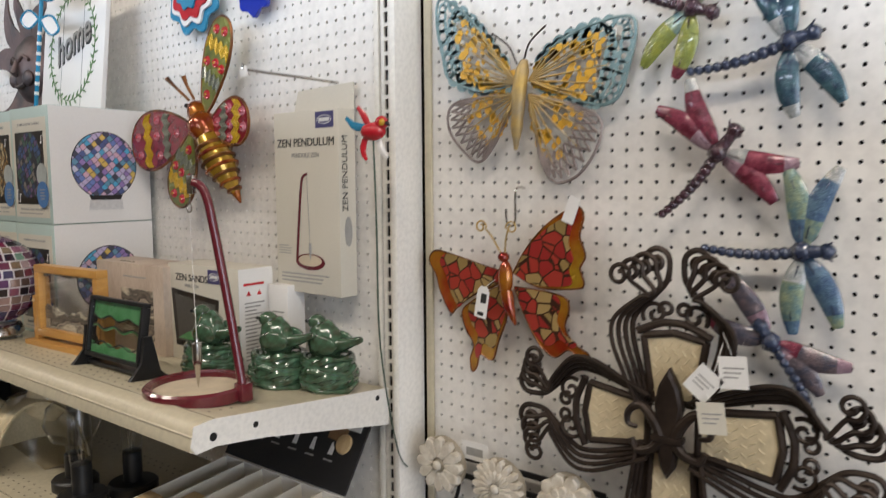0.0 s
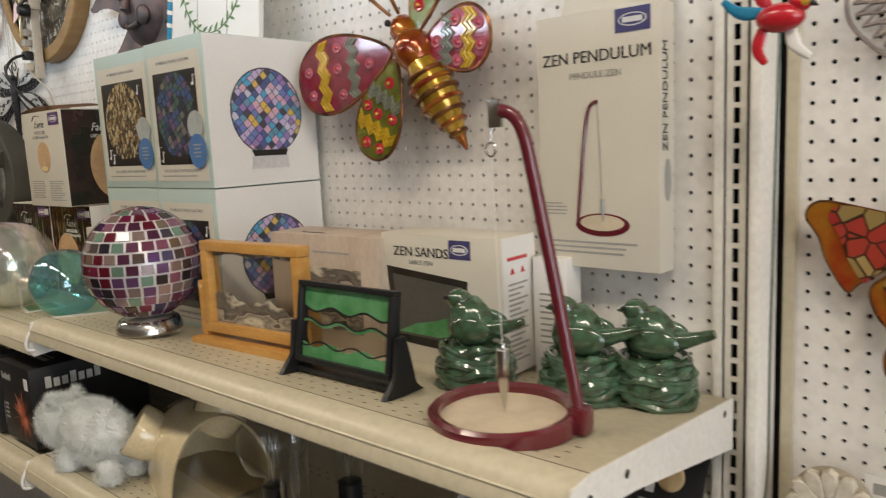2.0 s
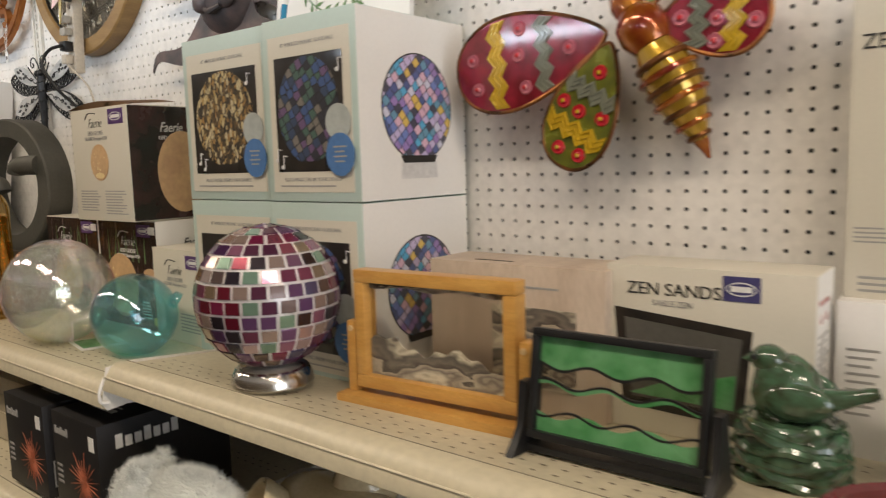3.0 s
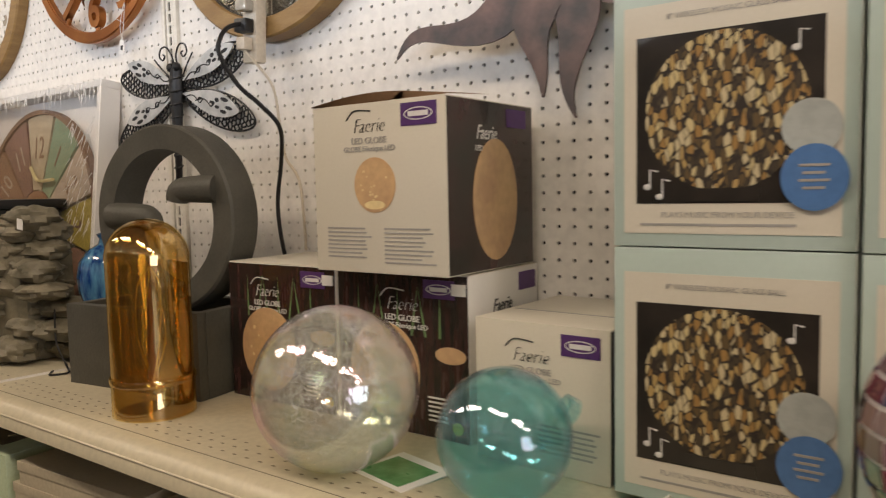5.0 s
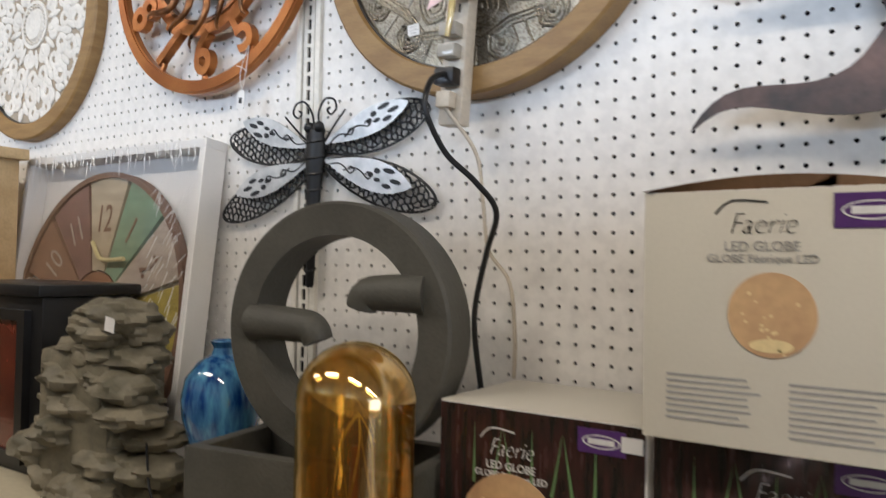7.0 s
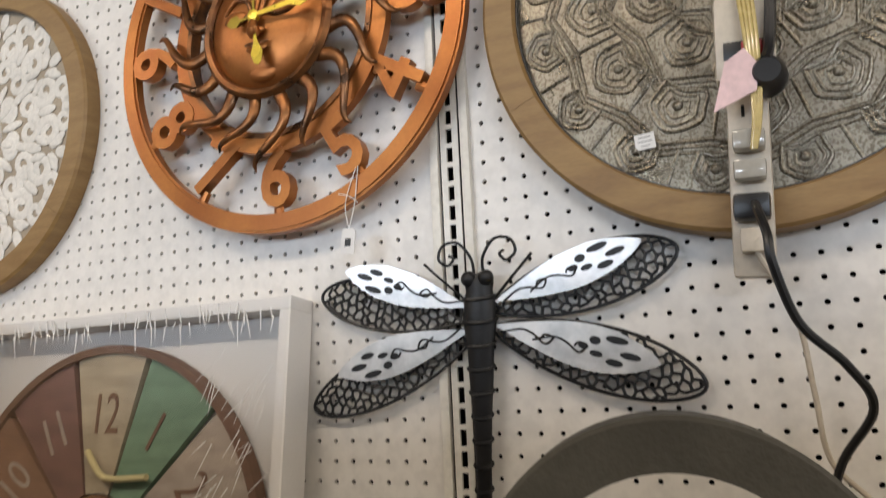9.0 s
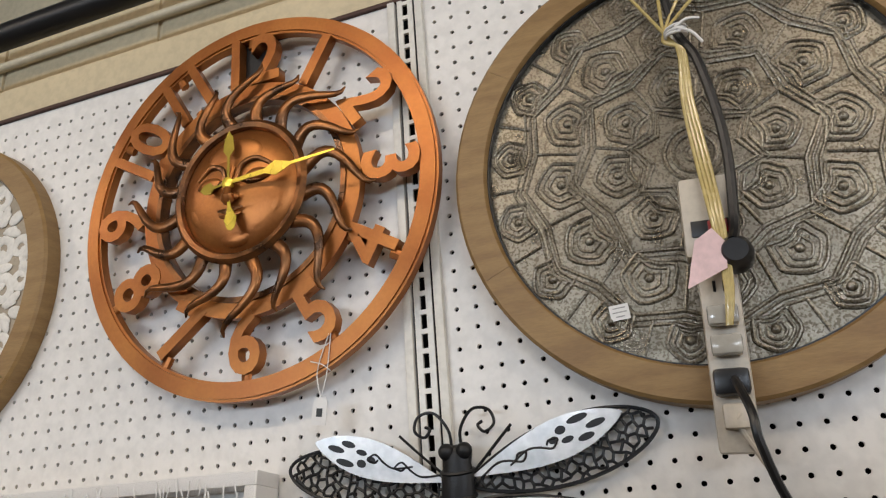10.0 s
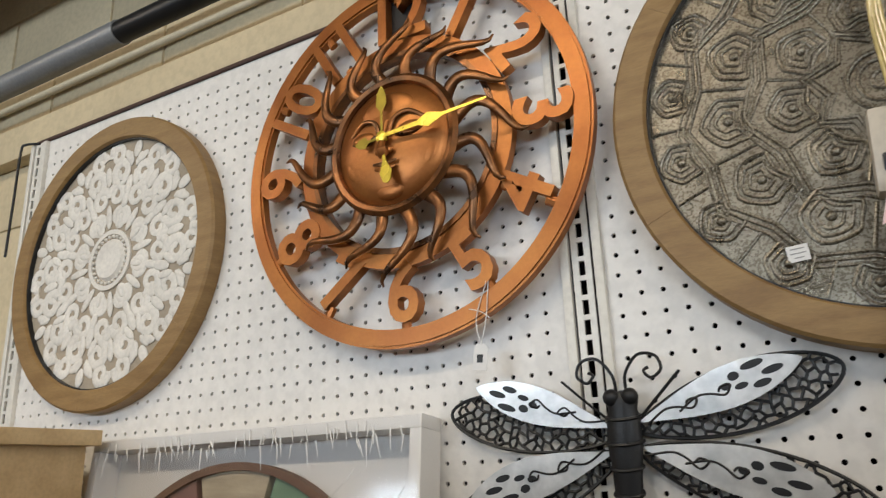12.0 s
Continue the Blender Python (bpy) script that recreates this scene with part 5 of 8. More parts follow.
def music_box(x0, x1, y0, z0, z1, picture, label):
    e, w, h, d = carton("music_globe_box", x0, x1, y0, y0 + 0.245, z0, z1, label, AQUA, group="music globe boxes")
    plate("cream_panel", rect(-w + 0.012, w - 0.012, 0.014, h - 0.026), 0, CREAM, e, t=0.0008)
    plate("dark_window", [(-w + 0.026, 0.045), (w - 0.028, 0.045), (w - 0.028, h - 0.058), (-w + 0.026, h - 0.058)], -0.0008, PHOTO_D, e, t=0.0006)
    cx, cz, r = -0.002, 0.045 + (h - 0.103) * 0.53, (h - 0.103) * 0.46
    plate("ball_picture", oval(cx, cz, min(r, w - 0.034), r), -0.0014, picture, e, t=0.0006)
    plate("ball_foot_picture", rect(cx - 0.035, cx + 0.035, 0.047, 0.060), -0.0024, PHOTO_D, e, t=0.0006)
    for dx, dz, k in ((-0.075, 0.062, 1), (-0.062, 0.052, 1), (0.066, h - 0.085, 0.9)):
        bm = tube(bmesh.new(), [(dx, -0.0017, dz), (dx, -0.0017, dz + 0.018 * k), (dx + 0.008, -0.0017, dz + 0.016 * k)], 0.0009, 5)
        blob(bm, (dx - 0.003, -0.0015, dz), (0.0042, 0.0008, 0.0032), 10)
        part("note_picture", bm, PRINT_W, e)
    lettering("8\" WIRELESS MOSAIC GLASS BALL", 0.0078, FRONT(0, -0.0010, h - 0.040), PRINT_G, e, "subtitle")
    lettering("PLAYS MUSIC FROM YOUR DEVICE", 0.0082, FRONT(0, -0.0010, 0.033), PRINT_G, e, "subtitle")
    part("print_line", block(-w + 0.03, w - 0.05, -0.0013, -0.0008, 0.022, 0.0245), PRINT_G, e)
    plate("grey_badge", oval(w - 0.038, h * 0.42, 0.026, 0.026), -0.0030, mat("grey_badge_ink", (0.42, 0.45, 0.43), 0.5, bump=0), e, t=0.0006)
    plate("blue_badge", oval(w - 0.035, h * 0.25, 0.029, 0.031), -0.0040, mat("blue_badge_ink", (0.08, 0.19, 0.42), 0.45, bump=0), e, t=0.0006)
    for k in range(4):
        part("badge_mark", block(w - 0.048 + 0.003 * (k % 2), w - 0.022 - 0.004 * (k % 2), -0.0052, -0.0046, h * 0.25 + 0.010 - 0.007 * k, h * 0.25 + 0.0125 - 0.007 * k), PRINT_G, e)
    # right side: white with the coloured ball on its foot
    side_sheet("white_side", [(0.001, 0.001), (d - 0.001, 0.001), (d - 0.001, h - 0.001), (0.001, h - 0.001)], w, WHITE, e, 0.0006)
    bm = bmesh.new()
    r = 0.079
    o = (d * 0.52, h * 0.50)
    bm = prism(bmesh.new(), oval(0, 0, r, r, 40), -0.0008, 0)
    bl = part("coloured_ball_picture", bm, MOSAIC, e, smooth=False)
    bl.matrix_local = pose(w + 0.0006, o[0], o[1], 0, 0, 90)
    side_sheet("picture_outline", [(o[0] + p[0], o[1] + p[1]) for p in circle(r + 0.0022, 40)], w + 0.0002, PHOTO_D, e, 0.0007)
    side_sheet("foot_picture", [(o[0] - 0.043, 0.03), (o[0] + 0.043, 0.03), (o[0] + 0.040, 0.055), (o[0] - 0.040, 0.055)], w + 0.0004, mat("silver_foot_ink", (0.70, 0.69, 0.68), 0.4, 0.2, bump=0), e, 0.0008)
    side_sheet("collar_picture", [(o[0] - 0.036, 0.054), (o[0] + 0.036, 0.054), (o[0] + 0.042, 0.065), (o[0] - 0.042, 0.065)], w + 0.0008, PHOTO_D, e, 0.0008)
    return e


ZB = 1.152
for z0, z1 in ((ZB, ZB + 0.2735), (ZB + 0.275, ZB + 0.5485)):
    music_box(-1.50, -1.298, 0.714, z0, z1, MOSAIC_D, "pale aqua boxed mosaic globe with a dark picture and blue badge")
    music_box(-1.737, -1.506, 0.724, z0, z1, MOSAIC_G, "pale aqua boxed mosaic globe with a gold picture and blue badge")

# pendulum carton hanging from a peg hook
e = thing("pendulum_box", "tall cream pendulum carton hanging from a peg hook", "box", pose(-0.627, 0.888, 1.305, 0, 0, -1.5))
w, h, d = 0.0935, 0.350, 0.042
part("carton", block(-w, w, 0, d, 0, h, 0.0015), CREAM, e)
part("hang_tab", prism(bmesh.new(), [(-w * 0.85, h), (w, h), (w, h + 0.05), (-w * 0.7, h + 0.045)], d - 0.002, d), CREAM, e)
lettering("ZEN PENDULUM", 0.0225, FRONT(0.0, -0.0006, h - 0.060), PRINT_K, e, "title")
lettering("PENDULE ZEN", 0.0125, FRONT(0.0, -0.0006, h - 0.084), PRINT_G, e, "subtitle")
brand_mark(e, w - 0.062, w - 0.012, h - 0.034, h - 0.004, 0, NAVY)
pic = [(0.062 * math.cos(q) * 0.68 + 0.008, 0.016 * math.sin(q) + 0.062) for q in [2 * math.pi * i / 30 for i in range(30)]]
plate("pictured_tray", pic, 0, BURG, e, t=0.0008)
plate("pictured_sand", [(x * 0.8 + 0.0016, (z - 0.064) * 0.7 + 0.066) for x, z in pic], -0.0008, SAND, e, t=0.0006)
part("pictured_pole", tube(bmesh.new(), smooth_path([(-0.030, -0.0008, 0.066), (-0.02, -0.0008, 0.16), (-0.012, -0.0008, 0.215), (-0.004, -0.0008, 0.228), (0.004, -0.0008, 0.230)], 6), 0.0026, 6), BURG, e)
part("pictured_wire", tube(bmesh.new(), [(0.003, -0.0008, 0.228), (0.009, -0.0008, 0.085)], 0.0005, 4), PRINT_G, e)
part("pictured_bob", tube(bmesh.new(), [(0.009, -0.0008, 0.098), (0.0095, -0.0008, 0.08), (0.010, -0.0008, 0.064)], [0.003, 0.003, 0.0006], 6), PRINT_G, e)
bars(e, -w + 0.008, -w + 0.045, 0.092, 4, 0.005, 0.002, 0, PRINT_G, rnd)
bars(e, -w + 0.014, w - 0.02, 0.038, 3, 0.0072, 0.003, 0, PRINT_G, rnd)
lettering("ZEN PENDULUM", 0.019, RIGHT(w + 0.0006, d * 0.35, h * 0.66, 90), PRINT_K, e, "title")
side_sheet("logo_patch", oval(d * 0.5, h * 0.35, 0.009, 0.028), w, PRINT_G, e)
hook = thing("peg_hook", "bright wire peg hook stuck in the board", "hook", pose(-0.59, 0.93, 1.69))
part("wire", tube(bmesh.new(), smooth_path([(0, 0.03, 0.02), (0, 0.0, 0.02), (-0.02, -0.06, 0.024), (-0.05, -0.16, 0.03), (-0.052, -0.165, 0.036)], 6), 0.003, 8), CHROME, hook)
part("end_plate", block(-0.062, -0.042, -0.168, -0.166, 0.016, 0.036, 0.0006), WHITE, hook)

# sand picture carton, with warning leaflet side
e, w, h, d = carton("sand_picture_box", -0.962, -0.728, 0.797, 0.882, ZR(0.8), 1.353, "cream sand-picture carton printed with a black frame", CREAM, turn=1.0)
lettering("ZEN SANDS", 0.021, FRONT(-0.035, -0.0006, h - 0.028), PRINT_K, e, "title")
lettering("SABLE ZEN", 0.010, FRONT(-0.035, -0.0006, h - 0.044), PRINT_G, e, "subtitle")
brand_mark(e, 0.022, 0.062, h - 0.034, h - 0.006, 0, NAVY)
plate("pictured_frame", [(-0.107, h - 0.052), (0.055, h - 0.066), (0.045, 0.025), (-0.095, 0.030)], 0, PHOTO_D, e, t=0.0008)
plate("pictured_view", [(-0.094, h - 0.064), (0.044, h - 0.076), (0.036, 0.040), (-0.084, 0.042)], -0.0008, VIEW_D, e, t=0.0006)
plate("pictured_sand", [(-0.086, 0.046), (0.036, 0.044), (0.038, 0.085), (-0.01, 0.07), (-0.05, 0.062)], -0.0014, GREENGEL, e, t=0.0006)
side_sheet("white_side", rect(0.001, d - 0.001, 0.001, h - 0.001), w, WHITE, e, 0.0006)
for k in range(16):
    side_sheet("print_line", rect(0.014, 0.062 - 0.01 * (k % 3), h - 0.07 - 0.0075 * k, h - 0.0672 - 0.0075 * k), w + 0.0006, PRINT_G, e, 0.0005)
side_sheet("red_line", rect(0.012, 0.062, h - 0.034, h - 0.029), w + 0.0006, RED, e, 0.0005)
for yy in (0.024, 0.050):
    side_sheet("red_triangle", [(yy - 0.006, h - 0.054), (yy + 0.006, h - 0.054), (yy, h - 0.044)], w + 0.0006, RED, e, 0.0005)
e, w, h, d = carton("sand_picture_box", -0.722, -0.668, 0.868, 0.915, ZR(0.88), 1.318, "white sand-picture carton standing edge-on behind another", WHITE, turn=4)
for k in range(9):
    part("print_line", block(-0.016, 0.016 - 0.004 * (k % 3), -0.0006, 0, h - 0.055 - 0.009 * k, h - 0.052 - 0.009 * k), PRINT_G, e)

# wood-grain carton
e, w, h, d = carton("picture_frame_box", -1.225, -0.955, 0.775, 0.868, ZR(0.78), 1.345, "carton printed with pale wood grain and a sand-scene photo", WOODPRINT, turn=1.0)
plate("pictured_scene", rect(-0.03, w - 0.04, 0.03, h - 0.055), 0, GREYSAND, e)
# the slot's shade is a thin black plate on the lid
part("hang_slot_shade", block(-0.07, -0.01, 0.02, 0.024, h, h + 0.0006), VOID_SHADE, e)
part("print_line", block(-0.02, 0.07, -0.0006, 0, h - 0.03, h - 0.027), PRINT_G, e)


# ---- ornaments on the upper shelf ----
def mosaic_globe():
    y = 0.614
    e = thing("mosaic_globe_lamp", "round mirror-mosaic globe lamp in plum tones on a silver foot", "globe lamp", pose(-1.39, y, ZR(y)))
    part("foot", lathe(bmesh.new(), [(0, 0.006), (0.054, 0.006), (0.058, 0.010), (0.057, 0.020), (0.052, 0.030), (0.046, 0.034), (0.0, 0.034)], 48), CHROME, e, "silver round foot")
    for k in range(3):
        a = 2 * math.pi * k / 3 + 0.9
        part("rubber_foot", lathe(bmesh.new(), [(0, 0), (0.006, 0), (0.007, 0.007), (0, 0.007)], 12, c=(0.045 * math.cos(a), 0.045 * math.sin(a), 0)), BEIGE, e)
    c, R = 0.034 + 0.098, 0.1005
    part("globe_core", blob(bmesh.new(), (0, 0, c), (R - 0.0016,) * 3, 48), GROUT, e, "silver grouted globe")
    rows = 15
    for r in range(rows):
        th = math.pi * (r + 0.9) / (rows + 0.8)
        if th > 2.72:
            continue
        n = max(7, round(26 * math.sin(th) ** 0.9))
        dth, dph = math.pi / (rows + 0.8), 2 * math.pi / n
        g = 0.0019
        bm = bmesh.new()
        q = []
        for rr in (R + 0.0008, R - 0.002):
            for t2, p2 in ((th - dth / 2 + g / R, -dph / 2), (th - dth / 2 + g / R, dph / 2), (th + dth / 2 - g / R, dph / 2), (th + dth / 2 - g / R, -dph / 2)):
                k = 1.25 * g / (R * math.sin(t2))
                p2 = p2 + (k if p2 < 0 else -k)
                q.append(bm.verts.new((rr * math.sin(t2) * math.cos(p2), rr * math.sin(t2) * math.sin(p2), c + rr * math.cos(t2))))
        for f in ((0, 1, 2, 3), (7, 6, 5, 4), (0, 4, 5, 1), (1, 5, 6, 2), (2, 6, 7, 3), (3, 7, 4, 0)):
            bm.faces.new([q[i] for i in f])
        bmesh.ops.recalc_face_normals(bm, faces=bm.faces)
        first = part("mirror_tile", bm, MIRROR, e, smooth=False)
        off = random.Random(r).random()
        first.rotation_euler = (0, 0, dph * off)
        for k in range(1, n):
            ob = new("mirror_tile", first.data)
            ob.parent = e
            ob.rotation_euler = (0, 0, dph * (k + off))


def pine_frame_build():
    e = thing("sand_picture", "golden pine desk frame holding layered grey moving sand", "sand picture", pose(-1.133, 0.668, ZR(0.668), 0, 0, 4.5))
    w = 0.121
    part("base_board", block(-w - 0.024, w + 0.024, -0.028, 0.034, 0, 0.014, 0.002), PINE, e)
    for s in (-1, 1):
        a = s * (w + 0.009)
        part("side_post", block(a - 0.007, a + 0.007, -0.011, 0.013, 0.014, 0.110, 0.002), PINE, e)
        part("pivot_pin", lathe(bmesh.new(), [(0, -0.013), (0.004, -0.013), (0.004, -0.010)], 12, c=(a, 0, 0.1), axis="y"), PALEWOOD, e)
    zb, zt, rail = 0.022, 0.180, 0.017
    for nm, q in (("frame_rail", (-w, w, zb, zb + rail)), ("frame_rail", (-w, w, zt - rail, zt)), ("frame_stile", (-w, -w + rail, zb + rail, zt - rail)), ("frame_stile", (w - rail, w, zb + rail, zt - rail))):
        part(nm, block(q[0], q[1], -0.013, 0.013, q[2], q[3], 0.0025), PINE, e)
    x = w - rail
    part("sand_picture_pane", block(-x, x, 0.002, 0.006, zb + rail, zt - rail), WATER, e, "grey-tinted clear water behind glass").visible_shadow = False
    n = 24
    ridge = [(-x + 2 * x * i / n, zb + rail + 0.047 + 0.007 * math.sin(i * 0.5) - 0.0006 * i + 0.004 * math.sin(i * 1.7)) for i in range(n + 1)]
    part("sand_bed", prism(bmesh.new(), [(-x, zb + rail), (x, zb + rail)] + ridge[::-1], -0.0005, 0.002), GREYSAND, e, "banded grey and white sand")
    top = [(-x + 2 * x * i / n, zt - rail - 0.007 - 0.002 * math.sin(i * 0.6 + 1)) for i in range(n + 1)]
    part("floating_sand", prism(bmesh.new(), top + [(x, zt - rail), (-x, zt - rail)], 0.0, 0.002), GREYSAND, e)
    g = part("glass_front", block(-x, x, -0.004, -0.002, zb + rail, zt - rail), GLASS, e)
    g.visible_shadow = False


def green_frame():
    e = thing("sand_picture", "black-framed desk sand picture with green layers", "sand picture", pose(-0.872, 0.628, ZR(0.628), 0, 0, 1))
    w = 0.094
    part("base_bar", block(-w - 0.004, w + 0.004, -0.010, 0.012, 0.004, 0.012, 0.002), SATIN, e)
    for s in (-1, 1):
        bm = prism(bmesh.new(), [(-0.040, 0.0), (0.040, 0.0), (0.022, 0.012), (0.009, 0.078), (-0.006, 0.078), (-0.012, 0.03), (-0.03, 0.010)], -0.0045, 0.0045, 0.0015)
        swing(bm, pose(s * (w + 0.0085), 0, 0, 0, 0, 90))
        part("side_support", bm, SATIN, e, "black shaped side support")
    zb, zt, rail = 0.020, 0.136, 0.008
    tilt = pose(0, 0, 0.07, -9) @ pose(0, 0, -0.07)
    for q in ((-w, w, zb, zb + rail), (-w, w, zt - rail, zt), (-w, -w + rail, zb + rail, zt - rail), (w - rail, w, zb + rail, zt - rail)):
        part("frame_bar", swing(block(q[0], q[1], -0.008, 0.008, q[2], q[3], 0.0015), tilt), SATIN, e)
    x = w - rail
    part("sand_picture_pane", swing(block(-x, x, 0.002, 0.004, zb + rail, zt - rail), tilt), WATER, e)
    n = 30
    for lo, amp, hi, m, y in ((0.028, 0.0, 0.046, GREENGEL, 0.0), (0.046, 0.0, 0.0485, BLACK, -0.0004), (0.075, 1, 0.079, GREENGEL, 0.0), (0.078, 1, 0.0805, BLACK, -0.0004), (0.098, 1, 0.1275, GREENGEL, 0.0), (0.0955, 1, 0.0985, BLACK, -0.0004)):
        up = [(-x + 2 * x * i / n, (hi if hi > 0.12 else hi + 0.004 * math.sin(i * 0.55 + lo * 90))) for i in range(n + 1)]
        dn = [(-x + 2 * x * i / n, lo + (0.004 * math.sin(i * 0.55 + lo * 90) if lo > 0.03 else 0)) for i in range(n + 1)]
        part("sand_layer", swing(prism(bmesh.new(), dn + up[::-1], y, y + 0.002), tilt), m, e, "wavy green sand layer" if m is GREENGEL else "dark line of sand")
    g = part("glass_front", swing(block(-x, x, -0.005, -0.0035, zb + rail, zt - rail), tilt), GLASS, e)
    g.visible_shadow = False


def sand_pendulum():
    y = 0.622
    e = thing("sand_pendulum", "burgundy lacquered desk pendulum over a round sand tray", "pendulum", pose(-0.603, y, ZR(y)))
    R = 0.086
    part("tray_rim", lathe(bmesh.new(), [(R - 0.014, 0.012), (R - 0.013, 0.021), (R - 0.004, 0.024), (R, 0.020), (R, 0.003), (R - 0.003, 0.0), (0, 0.0)], 64), BURG, e)
    part("sand_bed", lathe(bmesh.new(), [(0, 0.013), (R - 0.0135, 0.013), (R - 0.0135, 0.006), (0, 0.006)], 48), SAND, e, "smooth pale sand")
    foot = (0.078, 0.045, 0.012)
    part("pole_block", swing(block(-0.011, 0.011, -0.011, 0.011, 0, 0.030, 0.003), pose(0.082, 0.030, 0)), BURG, e)
    pts = smooth_path([(0.081, 0.030, 0.02), (0.060, 0.022, 0.16), (0.040, 0.012, 0.29), (0.032, 0.008, 0.330), (0.022, 0.004, 0.347), (0.010, 0.0, 0.352)], 7)
    part("pole", tube(bmesh.new(), pts, 0.0075, 12), BURG, e, "bent burgundy pole")
    part("hanger", block(-0.004, 0.012, -0.004, 0.004, 0.334, 0.364, 0.001), CHROME, e)
    bm = bmesh.new()
    ring = [(0.0065 * math.cos(q) - 0.004, 0, 0.311 + 0.0075 * math.sin(q)) for q in [2 * math.pi * i / 20 for i in range(21)]]
    part("wire_ring", tube(bm, ring, 0.0012, 6), CHROME, e)
    part("thread", tube(bmesh.new(), [(-0.004, 0, 0.304), (0.002, 0, 0.09)], 0.0005, 4), WHITE, e)
    part("hook_wire", tube(bmesh.new(), [(0.0, 0, 0.345), (-0.004, 0, 0.318)], 0.0010, 6), CHROME, e)
    part("bob", lathe(bmesh.new(), [(0, 0.096), (0.003, 0.096), (0.0035, 0.091), (0.008, 0.089), (0.008, 0.058), (0.006, 0.052), (0.003, 0.03), (0.0006, 0.016), (0, 0.015)], 28, c=(0.002, 0, 0)), CHROME, e, "polished steel bob")


def green_bird(x, y, turn, size, label):
    e = thing("ceramic_bird", label, "ceramic bird", pose(x, y, ZR(y), 0, 0, turn), group="green ceramic birds")
    k = size
    nest = bmesh.new()
    lathe(nest, [(0, 0), (0.040 * k, 0.0), (0.048 * k, 0.012 * k), (0.049 * k, 0.03 * k), (0.043 * k, 0.048 * k), (0.034 * k, 0.058 * k), (0, 0.06 * k)], 36)
    part("nest_body", nest, GREENC, e)
    for i in range(6):
        z = (0.008 + 0.0095 * i) * k
        r = (0.0485 - 0.0022 * max(0, i - 2)) * k
        t = 0.16 * math.sin(i * 2.0)
        ring = [(r * math.cos(q), r * math.sin(q), z + 0.0035 * k * math.sin(q * 3 + i * 1.9) + 0.002 * k * math.sin(q * 7 + i * 4.1)) for q in [2 * math.pi * j / 26 for j in range(27)]]
        part("nest_coil", tube(bmesh.new(), ring, [0.0050 * k + 0.0016 * k * math.sin(j * 1.3 + i * 2.2) for j in range(27)], 8), GREENC, e)
    body = blob(bmesh.new(), (-0.004 * k, 0, 0.080 * k), (0.031 * k, 0.026 * k, 0.038 * k), 28, 0.12, 5.0, 2.5)
    blob(body, (-0.012 * k, -0.002, 0.098 * k), (0.020 * k, 0.018 * k, 0.020 * k), 22)
    part("bird_body", body, GREENC, e)
    part("bird_head", blob(bmesh.new(), (-0.019 * k, -0.003, 0.113 * k), (0.0165 * k, 0.015 * k, 0.0145 * k), 24, 0.08, 3.0, 3), GREENC, e)
    part("beak", tube(bmesh.new(), [(-0.033 * k, -0.003, 0.113 * k), (-0.043 * k, -0.003, 0.111 * k)], [0.006 * k, 0.0008], 8), GREENC, e)
    part("tail", tube(bmesh.new(), smooth_path([(0.018 * k, 0, 0.076 * k), (0.046 * k, 0, 0.083 * k), (0.072 * k, 0, 0.092 * k)], 5), [0.016 * k, 0.014 * k, 0.012 * k, 0.011 * k, 0.010 * k, 0.009 * k, 0.008 * k, 0.007 * k, 0.007 * k, 0.006 * k, 0.005 * k], 10), GREENC, e)
    for s in (-1, 1):
        part("wing", blob(bmesh.new(), (0.008 * k, s * 0.024 * k, 0.08 * k), (0.030 * k, 0.008 * k, 0.018 * k), 18), GREENC, e)
        part("eye", blob(bmesh.new(), (-0.031 * k, -0.003 + s * 0.0135 * k, 0.117 * k), (0.0032 * k,) * 3, 8), BLACK, e)


def glass_shell(c, R, t, flat=None):
    bm = bmesh.new()
    for r, flip in ((R, False), (R - t, True)):
        got = bmesh.ops.create_uvsphere(bm, u_segments=56, v_segments=30, radius=r)["verts"]
        for v in got:
            if flat is not None:
                v.co.z = max(v.co.z, flat + (t if flip else 0))
            v.co += Vector(c)
        if flip:
            bmesh.ops.reverse_faces(bm, faces=list({f for v in got for f in v.link_faces}))
    return bm


mosaic_globe()
pine_frame_build()
green_frame()
sand_pendulum()
green_bird(-0.737, 0.742, 6, 1.06, "glossy green ceramic bird sitting on a coiled nest")
green_bird(-0.600, 0.79, 12, 1.06, "glossy green ceramic bird sitting on a coiled nest")
green_bird(-0.523, 0.838, 8, 1.06, "glossy green ceramic bird sitting on a coiled nest")
e = thing("clear_glass_globe", "clear iridescent crackle-glass globe lying on the shelf", "glass globe", pose(-2.062, 0.622, ZL(0.622)))
part("shell", glass_shell((0, 0, 0.101), 0.104, 0.002, -0.101), CLEARG, e)
e = thing("teal_glass_globe", "teal crackle-glass globe lying beside the clear one", "glass globe", pose(-1.838, 0.655, ZL(0.655)))
part("shell", glass_shell((0, 0, 0.072), 0.0765, 0.0025, -0.072), TEALG, e)
part("neck", lathe(bmesh.new(), [(0.016, -0.010), (0.016, 0.004), (0.012, 0.006), (0.012, -0.01)], 20, c=(0, 0, 0)), TEALG, e).matrix_local = pose(0.052, 0.05, 0.098, 60, 0, -40)
e = thing("amber_glass_dome", "tall amber glass dome lamp with a rounded top", "glass lamp", pose(-2.478, 0.634, ZL(0.634)))
R = 0.0635
prof = [(R, 0.0), (R, 0.055), (R - 0.002, 0.058), (R - 0.001, 0.062), (R - 0.0005, 0.24)] + [(R * math.cos(a), 0.248 + 0.062 * math.sin(a)) for a in [math.pi / 2 * i / 12 for i in range(13)]]
